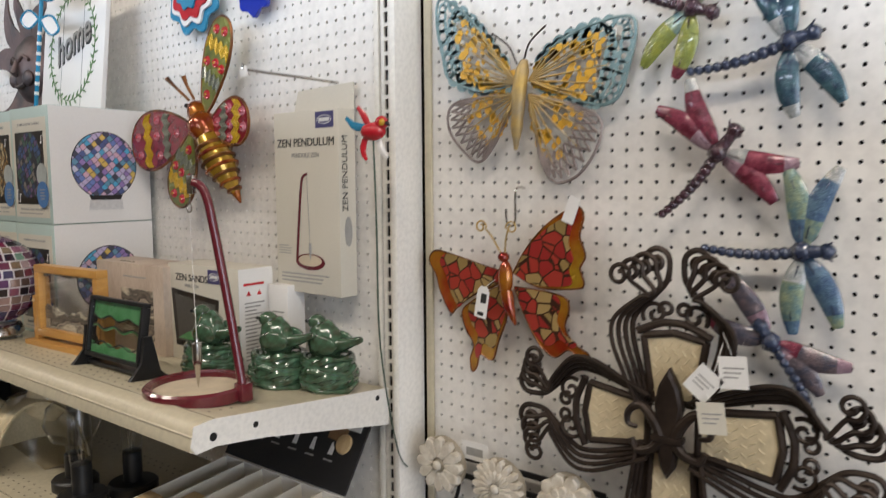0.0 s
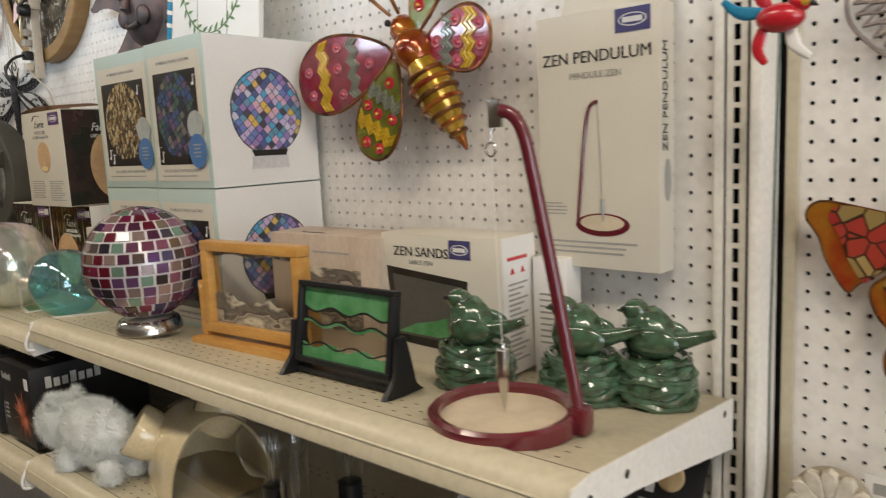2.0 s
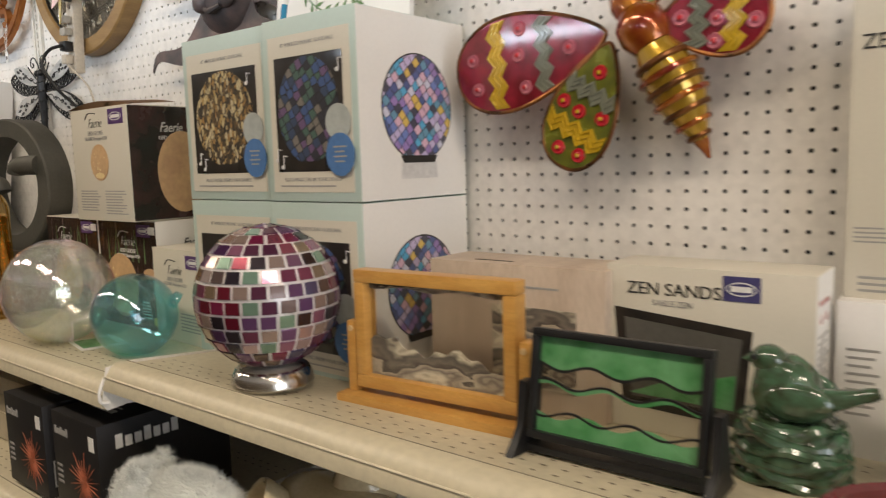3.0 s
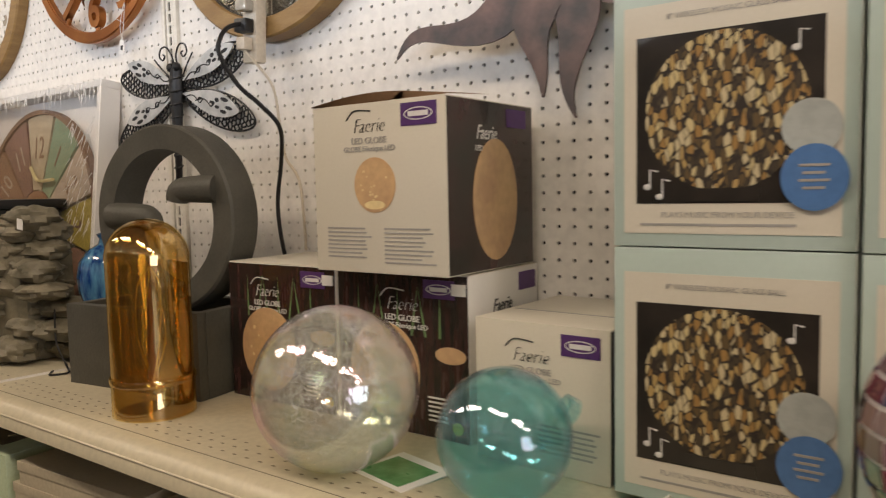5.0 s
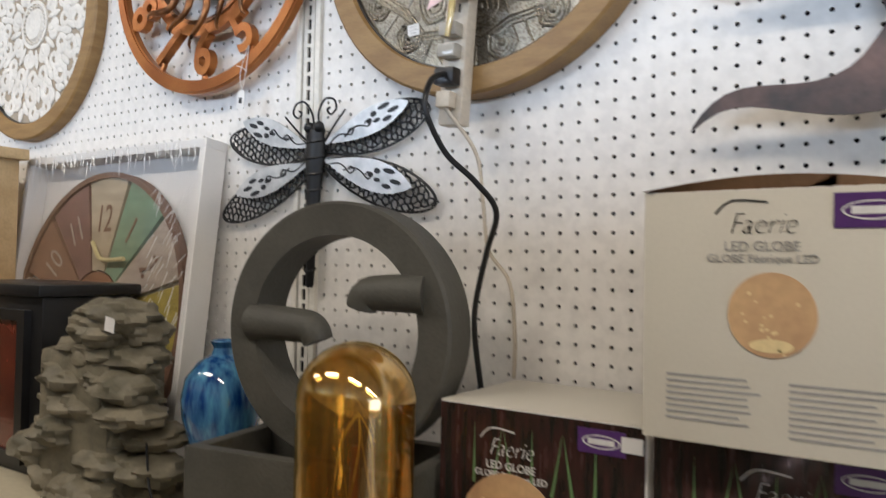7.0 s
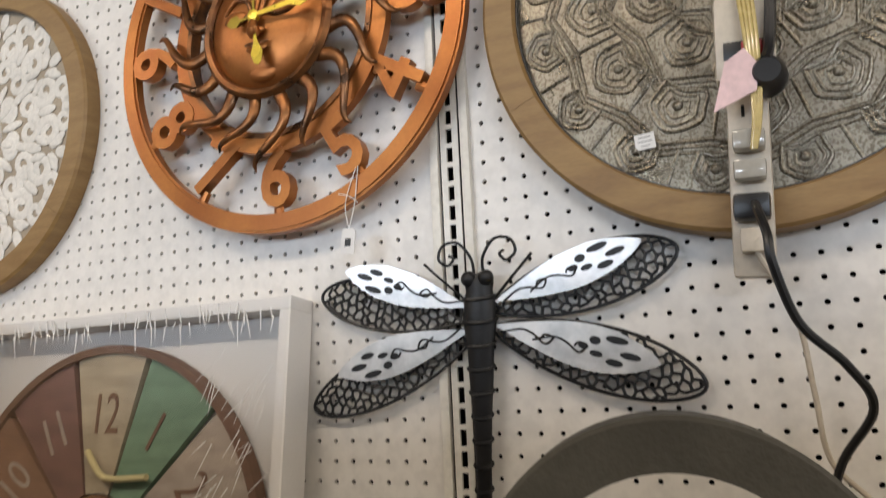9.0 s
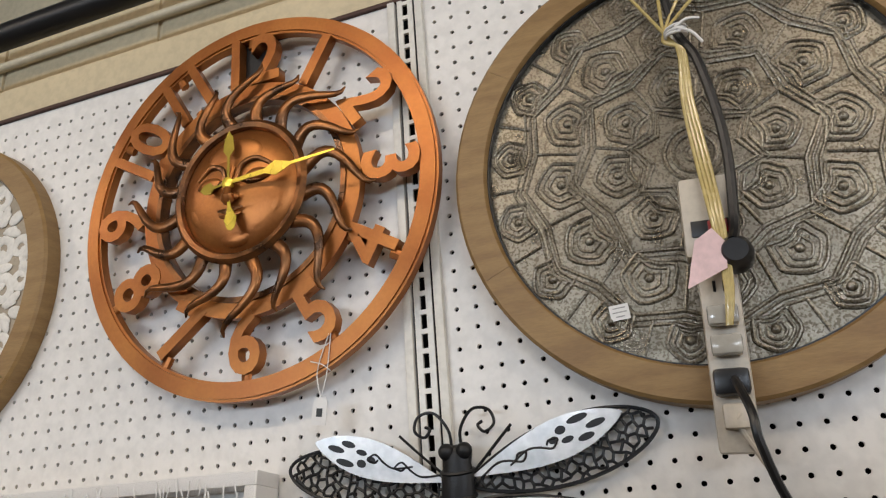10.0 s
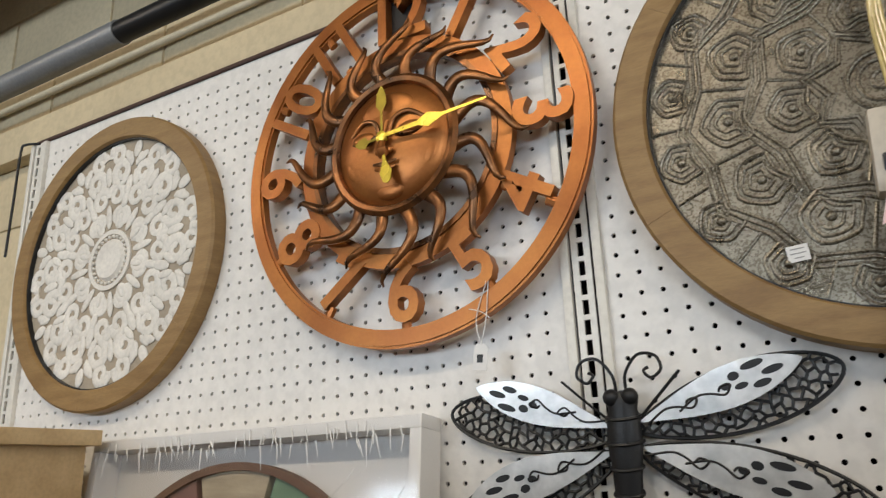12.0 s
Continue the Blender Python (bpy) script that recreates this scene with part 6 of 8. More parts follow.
inner = [(max(0, r - 0.003), z - (0.003 if z > 0.25 else 0)) for r, z in prof]
part("glass_shell", lathe(bmesh.new(), [(r, z) for r, z in prof] + inner[::-1], 56), AMBERG, e)
part("base_plate", lathe(bmesh.new(), [(0, 0.052), (R - 0.004, 0.052), (R - 0.004, 0.056), (0, 0.056)], 48), mat("gold_base_plate", (0.62, 0.36, 0.10), 0.22, 0.7, scale=6, bump=0.02, coat=0.6), e, "gold plate between foot and dome")
part("foot_floor", lathe(bmesh.new(), [(0, 0.0012), (R - 0.004, 0.0012), (R - 0.004, 0.003), (0, 0.003)], 48), AMBERG, e)
part("gold_band", lathe(bmesh.new(), [(R + 0.0005, 0.052), (R + 0.002, 0.055), (R + 0.002, 0.060), (R + 0.0005, 0.063)], 56), AMBERG, e)
part("light_stem", tube(bmesh.new(), [(0, 0, 0.05), (0, 0, 0.20)], [0.008, 0.004], 10), COPPER, e)
for k in range(5):
    a = 2 * math.pi * k / 5
    part("filament", tube(bmesh.new(), smooth_path([(0.004 * math.cos(a), 0.004 * math.sin(a), 0.06), (0.022 * math.cos(a), 0.022 * math.sin(a), 0.12), (0.018 * math.cos(a + 0.6), 0.018 * math.sin(a + 0.6), 0.2), (0.004, 0, 0.235)], 6), 0.0009, 5), GOLD, e)
e = thing("photo_card", "small white card with a green leaf photo lying on the shelf", "card", pose(-1.985, 0.645, ZL(0.645) + 0.0003, 0, 0, -12))
part("card", block(-0.05, 0.05, -0.035, 0.05, 0, 0.001), WHITE, e)
part("leaf_photo", block(-0.042, 0.036, -0.028, 0.035, 0.001, 0.0014), GREENGEL, e)


def ring_fountain():
    e = thing("ring_fountain", "dark grey resin tabletop fountain with an open ring over a trough", "tabletop fountain", pose(-2.643, 0.774, ZL(0.77), 0, 0, 9))
    w, d, h = 0.165, 0.090, 0.152
    bm = bmesh.new()
    box(bm, -w, w, -d, -d + 0.02, 0, h, 0.003)
    box(bm, -w, w, d - 0.02, d, 0, h, 0.003)
    box(bm, -w, -w + 0.02, -d + 0.0201, d - 0.0201, 0, h - 0.001, 0.003)
    box(bm, w - 0.02, w, -d + 0.0201, d - 0.0201, 0, h - 0.001, 0.003)
    box(bm, -w + 0.0201, w - 0.0201, -d + 0.0201, d - 0.0201, 0.0, 0.10)
    part("trough", bm, STONE, e, "dark grey square trough")
    c, R, r, t = (0.011, 0.020, 0.307), 0.172, 0.127, 0.034
    bm = lathe(bmesh.new(), [(r, -t), (R - 0.004, -t), (R, -t + 0.004), (R, t - 0.004), (R - 0.004, t), (r, t), (r, -t)], 72, c=c, axis="y")
    part("ring", bm, STONE, e, "thick upright stone-like ring")
    for sx, z, ln in ((-1, 0.005, 0.115), (1, 0.052, 0.085)):
        x0 = c[0] + sx * (r + 0.006)
        pts = smooth_path([(x0, -0.005, c[2] + z), (x0 - sx * ln * 0.5, -0.012, c[2] + z), (x0 - sx * ln * 0.9, -0.018, c[2] + z - 0.003), (x0 - sx * ln, -0.018, c[2] + z - 0.020)], 5)
        n = len(pts)
        bm = tube(bmesh.new(), pts, [0.026 - 0.006 * k / n for k in range(n)], 14)
        part("spout", bm, STONE, e, "curved water spout inside the ring")


def rock_fountain():
    e = thing("rock_fountain", "brown-grey stacked rock tabletop fountain", "tabletop fountain", pose(-3.135, 0.745, ZL(0.745)) @ Matrix.Diagonal((1.08, 1, 0.88, 1)))
    rn = random.Random(21)
    levels = [(0.0, 0.075, 0.16, 5), (0.048, 0.065, 0.155, 5), (0.096, 0.05, 0.14, 5), (0.144, 0.04, 0.12, 4), (0.192, 0.03, 0.105, 4), (0.24, 0.02, 0.085, 3), (0.285, 0.01, 0.07, 3), (0.318, 0.0, 0.055, 2)]
    for z, dep, spread, n in [(z + dz, dep, spread * (1 - 3 * dz), n) for z, dep, spread, n in levels for dz in (0.0,)]:
        for k in range(n):
            x = -spread + 2 * spread * (k + 0.5) / n + rn.uniform(-0.012, 0.012) + 0.07 * (z / 0.32)
            y = rn.uniform(-0.6, 0.6) * dep - 0.02 * (k % 2)
            part("rock", blob(bmesh.new(), (x, y, z + 0.030 + rn.uniform(0, 0.008)), (rn.uniform(0.046, 0.070), rn.uniform(0.040, 0.058), rn.uniform(0.024, 0.032)), 30, 0.36, rn.uniform(0, 40), 2.2), ROCK, e)
    part("core", block(-0.09, 0.10, -0.05, 0.06, 0, 0.28, 0.02), ROCK, e)
    tg = thing("price_tag", "small white sticker on the rock fountain", "price tag", pose(-3.008, 0.685, 1.438, 0, 8, 0))
    part("paper", block(-0.012, 0.012, -0.001, 0, -0.011, 0.011), WHITE, tg)


ring_fountain()
rock_fountain()
e = thing("blue_glass_vase", "small blue streaked art-glass vase behind the fountain", "vase", pose(-2.892, 0.805, ZL(0.80)) @ Matrix.Diagonal((0.86, 0.86, 1, 1)))
part("vase_body", lathe(bmesh.new(), [(0, 0), (0.03, 0), (0.036, 0.03), (0.052, 0.10), (0.070, 0.155), (0.073, 0.185), (0.066, 0.215), (0.045, 0.240), (0.022, 0.252), (0.018, 0.262), (0.025, 0.272), (0.020, 0.274), (0.013, 0.25), (0, 0.245)], 48), BLUEG, e)
e = thing("fireplace_heater", "small black electric fireplace heater with a rust-red door", "heater", pose(-3.465, 0.80, ZL(0.8)))
part("case", block(-0.16, 0.16, -0.06, 0.12, 0, 0.325, 0.006), BLACK, e)
part("top_plate", block(-0.175, 0.175, -0.075, 0.13, 0.325, 0.348, 0.006), BLACK, e)
part("door_frame", ringplate(bmesh.new(), (0.0, 0.16), [(-0.10, -0.12), (0.10, -0.12), (0.10, 0.12), (-0.10, 0.12)], [(-0.125, -0.14), (0.125, -0.14), (0.125, 0.14), (-0.125, 0.14)], -0.074, -0.06), BLACK, e, smooth=False)
part("glowing_pane", block(-0.0995, 0.0995, -0.066, -0.0605, 0.0405, 0.2795), mat("rust_red_glass", (0.16, 0.03, 0.015), 0.25, col2=(0.06, 0.015, 0.01), scale=12, bump=0.02, coat=0.5), e)


def boxed_clock():
    e = thing("boxed_clock", "white shadow-box carton in shrink wrap holding a segmented wooden clock", "boxed clock", pose(-3.441, 0.872, ZL(0.88) + 0.003, -6.2))
    w, h, d, t = 0.325, 0.634, 0.05, 0.018
    for q in ((-w, w, 0, t), (-w, w, h - t, h), (-w, -w + t, t, h - t), (w - t, w, t, h - t)):
        part("carton_side", block(q[0], q[1], 0, d, q[2], q[3], 0.0012), WHITE, e, "white cardboard edge")
    part("carton_back", block(-w + t, w - t, d - 0.006, d - 0.001, t, h - t), WHITE, e)
    wood = {"cream": (0.50, 0.42, 0.30), "green": (0.21, 0.33, 0.22), "pale": (0.48, 0.40, 0.33), "mauve": (0.24, 0.13, 0.11), "brown": (0.30, 0.17, 0.11), "yellow": (0.46, 0.36, 0.08), "dark": (0.2, 0.11, 0.07), "blue": (0.2, 0.27, 0.3)}
    mats = {k: mat("painted_plank_" + k, v, 0.6, scale=20, fine=150, bump=0.15, var=0.25, stretch=(1, 1, 3)) for k, v in wood.items()}
    cx, cz, R = -0.015, 0.285, 0.292
    seq = ["cream", "green", "pale", "yellow", "brown", "blue", "cream", "mauve", "green", "pale", "brown", "mauve"]
    for k, colour in enumerate(seq):
        a0, a1 = radians(105 - 30 * k - 1.2), radians(75 - 30 * k + 1.2)
        pts = [(cx + r * math.cos(a0 + (a1 - a0) * u), cz + r * math.sin(a0 + (a1 - a0) * u)) for r, us in ((R, (0, 0.25, 0.5, 0.75, 1)), (0.092, (1, 0.5, 0))) for u in us]
        pts = [(x, z) for x, z in pts if z > 0.02]
        if len(pts) < 4:
            continue
        part("clock_segment", prism(bmesh.new(), pts, 0.024, 0.036), mats[colour], e, "painted wooden clock segment")
        n = 12 if k == 0 else k
        r, a = 0.2, radians(90 - 30 * k)
        if cz + r * math.sin(a) > 0.06:
            lettering(str(n), 0.085, FRONT(cx + r * math.cos(a), 0.0232, cz + r * math.sin(a), -30 * k), mats["dark"] if colour not in ("mauve", "brown") else mats["pale"], e, "numeral", wide=0.7)
    part("clock_rim", ringplate(bmesh.new(), (cx, cz), [(x, max(z, -cz + 0.02)) for x, z in circle(R, 72)], [(x, max(z, -cz + 0.018)) for x, z in circle(R + 0.012, 72)], 0.018, 0.038), mats["dark"], e)
    part("clock_hub", lathe(bmesh.new(), [(0, 0.016), (0.06, 0.018), (0.088, 0.024), (0.088, 0.036)], 48, c=(cx, 0, cz), axis="y"), mat("copper_hub", (0.34, 0.17, 0.1), 0.4, 0.4), e)
    part("hand_card", block(-0.035, 0.0, 0.010, 0.012, cz - 0.03, cz + 0.05), WHITE, e, "white card holding the clock hands")
    part("hand_card", block(0.08, 0.15, 0.010, 0.012, cz - 0.05, cz + 0.0), WHITE, e, "white instruction slip")
    part("clock_hand", tube(bmesh.new(), smooth_path([(-0.03, 0.012, cz + 0.15), (0.0, 0.012, cz + 0.118), (0.03, 0.012, cz + 0.112), (0.09, 0.012, cz + 0.115)], 5), 0.0045, 8), mat("cream_tie", (0.72, 0.62, 0.32), 0.5), e, "cream plastic tie")
    g = part("shrink_wrap", block(-w + 0.002, w - 0.002, -0.002, -0.0014, 0.002, h - 0.002), SHRINK, e, "crinkled clear shrink wrap")
    g.visible_shadow = False
    # wrap creases as thin white slivers, their glare put into the colour
    rn = random.Random(3)
    for k in range(70):
        x = rn.uniform(-w * 0.97, w * 0.97)
        z = h - rn.uniform(0.003, 0.03)
        part("wrap_crease", tube(bmesh.new(), [(x, -0.0020, z), (x + rn.uniform(-0.004, 0.012), -0.0035, z - rn.uniform(0.008, 0.036))], [0.0012, 0.0004], 5), CREASE_GLARE, e)
    for k in range(60):
        x, z = w - rn.uniform(0.01, 0.13), h - rn.uniform(0.05, 0.40)
        part("wrap_crease", tube(bmesh.new(), [(x, -0.0020, z), (x - rn.uniform(0.006, 0.030), -0.0035, z - rn.uniform(0.012, 0.045))], [0.0009, 0.0003], 5), CREASE_GLARE, e)


boxed_clock()


# ---- power strip and cords ----
e = thing("power_strip", "old beige power strip hanging in front of the tin panel", "power strip", pose(-2.552, 0.915, 1.740, 0, 3.5, 0))
part("strip_body", block(-0.020, 0.020, 0, 0.026, 0, 0.205, 0.005), BEIGE, e)
part("switch_head", block(-0.029, 0.029, -0.004, 0.028, 0.200, 0.292, 0.007), BEIGE, e)
part("switch_bezel", block(-0.020, 0.020, -0.0065, -0.003, 0.222, 0.240, 0.001), BLACK, e)
part("switch_rocker", block(-0.003, 0.017, -0.009, -0.005, 0.224, 0.238, 0.001), mat("red_rocker", (0.35, 0.01, 0.012), 0.3, bump=0), e, "red rocker switch")
# socket slots are black plates, their inner shade painted on
for z in (0.030, 0.066, 0.104, 0.136, 0.168):
    part("socket_slot_shade", block(-0.006, -0.003, -0.0008, 0.001, z - 0.006, z + 0.006), VOID_SHADE, e)
    part("socket_slot_shade", block(0.004, 0.007, -0.0008, 0.001, z - 0.006, z + 0.006), VOID_SHADE, e)
for z in (0.104, 0.134):
    part("clear_plug", block(-0.015, 0.015, -0.022, -0.001, z - 0.010, z + 0.010, 0.004), mat("clear_plastic_plug", (0.62, 0.58, 0.5), 0.15, trans=0.35, bump=0.02), e, "clear plastic plug")
part("black_plug", block(-0.017, 0.017, -0.024, -0.001, 0.054, 0.080, 0.005), BLACK, e, "black moulded plug")
part("round_plug", lathe(bmesh.new(), [(0, -0.034), (0.012, -0.034), (0.017, -0.026), (0.019, -0.012), (0.019, -0.005), (0, -0.005)], 28, c=(0.02, 0, 0.196), axis="y"), BLACK, e, "round black plug")
part("white_plug", block(-0.012, 0.012, -0.022, -0.001, 0.022, 0.046, 0.004), BEIGE, e)
part("warning_label", prism(bmesh.new(), [(-0.030, 0.160), (0.010, 0.178), (0.012, 0.205), (0.0, 0.222), (-0.018, 0.21)], -0.031, -0.030), PINKTAG, e, "curled pink and white warning label")


def cord(name, label, pts, r, material, m=None):
    e = thing(name, label, "cord", m or Matrix())
    part("cable", tube(bmesh.new(), smooth_path(pts, 8), r, 8), material, e)
    return e


cord("black_cord", "thick black power cord running down the pegboard", [(-2.545, 0.892, 1.808), (-2.543, 0.86, 1.795), (-2.538, 0.838, 1.770), (-2.536, 0.835, 1.742), (-2.52, 0.86, 1.69), (-2.486, 0.882, 1.652), (-2.468, 0.91, 1.612), (-2.500, 0.94, 1.555), (-2.521, 0.945, 1.466), (-2.513, 0.95, 1.375), (-2.515, 0.98, 1.30)], 0.0042, BLACK)
cord("black_cord", "thick black power cord above the power strip", [(-2.536, 0.93, 2.60), (-2.536, 0.925, 2.268), (-2.515, 0.915, 2.173), (-2.506, 0.91, 2.068), (-2.514, 0.900, 1.975), (-2.521, 0.885, 1.945)], 0.0055, BLACK)
cord("beige_cord", "beige cord hanging down from the power strip", [(-2.545, 0.895, 1.776), (-2.548, 0.90, 1.762), (-2.52, 0.94, 1.70), (-2.512, 0.95, 1.624), (-2.505, 0.955, 1.561), (-2.47, 0.955, 1.515), (-2.46, 0.955, 1.44), (-2.463, 0.96, 1.38)], 0.0028, BEIGE)
for k in range(4):
    o = 0.0035 * (k - 1.5)
    cord("gold_cord", "clear gold lamp cord bundled above the power strip", [(-2.60 + 0.06 * k, 0.93, 2.34), (-2.545 + 0.4 * o, 0.918, 2.226), (-2.531 + o * 0.6, 0.912, 2.19), (-2.535 + o, 0.910, 2.127), (-2.533 + o * 1.2, 0.905, 2.05), (-2.531 + o, 0.893, 1.97), (-2.533 + o * 0.6, 0.888, 1.90), (-2.540 + o * 0.3, 0.888, 1.86)], 0.0021, CORD_T)
e = thing("twine_knot", "white twine tied round the bundled cords", "twine", pose(-2.533, 0.912, 2.212))
for k in range(3):
    a = k * 0.7
    part("twine_loop", tube(bmesh.new(), [(0.012 * math.cos(q), 0.012 * math.sin(q), 0.004 * k + 0.002 * math.sin(q + a)) for q in [2 * math.pi * i / 16 for i in range(17)]], 0.0018, 6), WHITE, e)
part("twine_end", tube(bmesh.new(), smooth_path([(0.0, -0.012, 0.004), (0.016, -0.014, -0.008), (0.026, -0.012, -0.024)], 5), 0.0018, 6), WHITE, e)
part("twine_end", tube(bmesh.new(), smooth_path([(0.0, -0.012, 0.004), (0.014, -0.014, 0.010), (0.028, -0.012, 0.008)], 5), 0.0018, 6), WHITE, e)


# ---- ornaments on the right-hand panels ----
def metal_sun():
    c = (-1.915, 0.955, 1.862)
    e = thing("metal_sun", "weathered brown metal sun with curling rays", "wall ornament", pose(*c))
    face = lathe(bmesh.new(), [(0, -0.045), (0.04, -0.042), (0.075, -0.030), (0.10, -0.008), (0.105, 0.004), (0, 0.004)], 48, axis="y")
    part("sun_disc", face, WEATHER, e)
    for s in (-1, 1):
        part("cheek", blob(bmesh.new(), (s * 0.045, -0.036, -0.03), (0.028, 0.012, 0.024), 16), WEATHER, e)
        part("eye_ridge", tube(bmesh.new(), smooth_path([(s * 0.012, -0.046, 0.02), (s * 0.035, -0.044, 0.034), (s * 0.06, -0.038, 0.02)], 5), 0.005, 8), WEATHER, e)
    part("nose", tube(bmesh.new(), [(0, -0.046, 0.025), (0, -0.058, -0.015), (0, -0.048, -0.024)], [0.005, 0.011, 0.005], 10), WEATHER, e)
    part("mouth", tube(bmesh.new(), smooth_path([(-0.028, -0.040, -0.048), (0, -0.048, -0.056), (0.028, -0.040, -0.048)], 5), 0.0055, 8), WEATHER, e)
    for deg, bendto, reach in ((226, -18, 0.337), (256, 7, 0.240), (284, -8, 0.273), (318, 10, 0.26), (350, -9, 0.29), (22, 9, 0.26), (58, -9, 0.29), (94, 9, 0.26), (128, -9, 0.29), (164, 9, 0.29)):
        a = radians(deg)
        L = reach - 0.092
        left, right = [], []
        n = 14
        for k in range(n + 1):
            u = k / n
            r = 0.092 + L * u
            b = a + radians(bendto) * (u - 0.55 * math.sin(u * 6.0) * (1 - 0.5 * u))
            half = (0.034 * (1 - u) ** 0.8 * (1 + 0.25 * math.sin(u * 5)) + 0.0012)
            p = Vector((r * math.cos(b), r * math.sin(b)))
            t = Vector((-math.sin(b), math.cos(b)))
            left.append(tuple(p + t * half))
            right.append(tuple(p - t * half))
        bm = prism(bmesh.new(), left + right[::-1], -0.004, 0.0)
        for v in bm.verts:
            r = v.co.xz.length
            v.co.y -= 0.022 * math.sin((r - 0.09) / L * 3.0)
        part("sun_ray", bm, WEATHER, e, "curling weathered metal ray")


def enamel_bee():
    e = thing("metal_bee", "large enamelled metal bee with patterned wings on the pegboard", "wall ornament", pose(-0.94, 0.897, 1.60))
    tail, head = Vector((0.050, 0.03, -0.112)), Vector((-0.056, 0.0, 0.098))
    pts, rs = [], []
    prof = [(0, 0.004), (0.06, 0.010), (0.15, 0.020), (0.3, 0.033), (0.45, 0.036), (0.56, 0.029), (0.62, 0.025), (0.70, 0.034), (0.78, 0.033), (0.84, 0.022), (0.90, 0.024), (0.96, 0.019), (1.0, 0.006)]
    for u, r in prof:
        pts.append(tail + (head - tail) * u + Vector((0.012 * math.sin(u * 3.1), -0.018 * math.sin(u * 3.1), 0)))
        rs.append(r)
    part("abdomen", tube(bmesh.new(), pts[:7], rs[:7], 24), mat("gold_bee_enamel", (0.55, 0.33, 0.03), 0.2, 0.6, scale=20, bump=0.1, coat=0.9), e, "gold enamelled abdomen")
    part("thorax", tube(bmesh.new(), pts[6:10], rs[6:10], 24), FIRE, e)
    part("head", tube(bmesh.new(), pts[9:], rs[9:], 24), FIRE, e, "copper orange head")
    part("sting", tube(bmesh.new(), [pts[0] + Vector((0.006, 0, -0.012)), pts[1]], [0.002, 0.011], 12), FIRE, e)
    for k in range(7):
        u = 0.08 + 0.075 * k
        p = tail + (head - tail) * u + Vector((0.012 * math.sin(u * 3.1), -0.018 * math.sin(u * 3.1), 0))
        r = float(np.interp(u, [q[0] for q in prof], [q[1] for q in prof])) + 0.0012
        d = (head - tail).normalized()
        s1 = d.orthogonal().normalized()
        s2 = d.cross(s1)
        ring = [p + r * (s1 * math.cos(q) + s2 * math.sin(q)) for q in [2 * math.pi * i / 24 for i in range(25)]]
        part("abdomen_band", tube(bmesh.new(), ring, 0.0042, 8), FIRE if k % 2 else COPPER_D, e, "raised copper band")
    for s in (-1, 1):
        base = head + Vector((s * 0.010, -0.008, 0.004))
        part("antenna", tube(bmesh.new(), [base, base + Vector((s * 0.012 - 0.02, -0.012, 0.030)), base + Vector((s * 0.022 - 0.03, -0.02, 0.05))], [0.003, 0.0035, 0.0055], 8), COPPER_D, e)
        part("eye", blob(bmesh.new(), tuple(head + Vector((s * 0.013, -0.012, -0.008))), (0.006,) * 3, 10), BLACK, e)
    for b0, t0, w, m, tw, lab in (((-0.072, 0.044), (-0.318, 0.006), 0.068, BEE_R, 5, "crimson patterned wing"), ((-0.066, 0.030), (-0.141, -0.130), 0.052, BEE_G, 0, "olive patterned wing"),
                                  ((0.000, 0.045), (0.135, 0.050), 0.050, BEE_R, 0, "crimson patterned wing"), ((-0.020, 0.065), (0.066, 0.265), 0.044, BEE_G, 0, "olive patterned wing")):
        out = wing(b0, t0, w, fat=1.0, blunt=0.42)
        bm = prism(bmesh.new(), out, -0.004, 0.0)
        part("wing", bm, m, e, lab)
        part("wing_rim", tube(bmesh.new(), [(x, -0.002, z) for x, z in out + out[:1]], 0.0032, 7), COPPER_D, e)
        d = Vector(t0) - Vector(b0)
        nr = Vector((-d.y, d.x)).normalized()
        span = lambda u: w * math.sin(math.pi * u ** 1.6) ** 0.42
        ln = d.length
        # zigzag bands run across the wing
        for uc, wide, mm in ((0.70, 0.022, BEE_Y), (0.38, 0.020, BEE_S)):
            front, rear = [], []
            for k in range(9):
                v = 0.93 - 1.86 * k / 8
                lean = 0.10 * v * 0.06 / ln
                zz = 0.0055 * (1 if k % 2 else -1) / ln
                for line, du in ((front, wide / 2 / ln), (rear, -wide / 2 / ln)):
                    u = uc + du + lean + zz
                    p = Vector(b0) + d * u + nr * span(u) * v
                    line.append(tuple(p))
            part("wing_band", prism(bmesh.new(), front + rear[::-1], -0.0056, -0.0035), mm, e, "raised zigzag band")
            for du in (-0.3, 0.1, 0.5):
                zig = []
                for k in range(9):
                    v = 0.9 - 1.8 * k / 8
                    u = uc + du * wide / ln + 0.10 * v * 0.06 / ln + 0.0055 * (1 if k % 2 else -1) / ln
                    p = Vector(b0) + d * u + nr * span(u) * v
                    zig.append((p.x, -0.0062, p.y))
                part("wing_zigzag", tube(bmesh.new(), zig, 0.0014, 5), mm if du else COPPER_D, e, "raised zigzag line")
        for u, v in ((0.53, 0.62), (0.55, -0.1), (0.52, -0.66), (0.86, 0.45), (0.87, -0.35), (0.22, 0.1)):
            h = span(u)
            p = Vector(b0) + d * u + nr * h * v
            part("wing_rosette", lathe(bmesh.new(), [(0, -0.009), (0.003, -0.009), (0.005, -0.006), (0.009, -0.007), (0.0105, -0.004)], 14, c=(p.x, 0, p.y), axis="y"), RED if m is BEE_G else BEE_P, e)
            part("rosette_eye", blob(bmesh.new(), (p.x, -0.009, p.y), (0.0032, 0.002, 0.0032), 8), BEE_Y if m is BEE_G else RED, e)


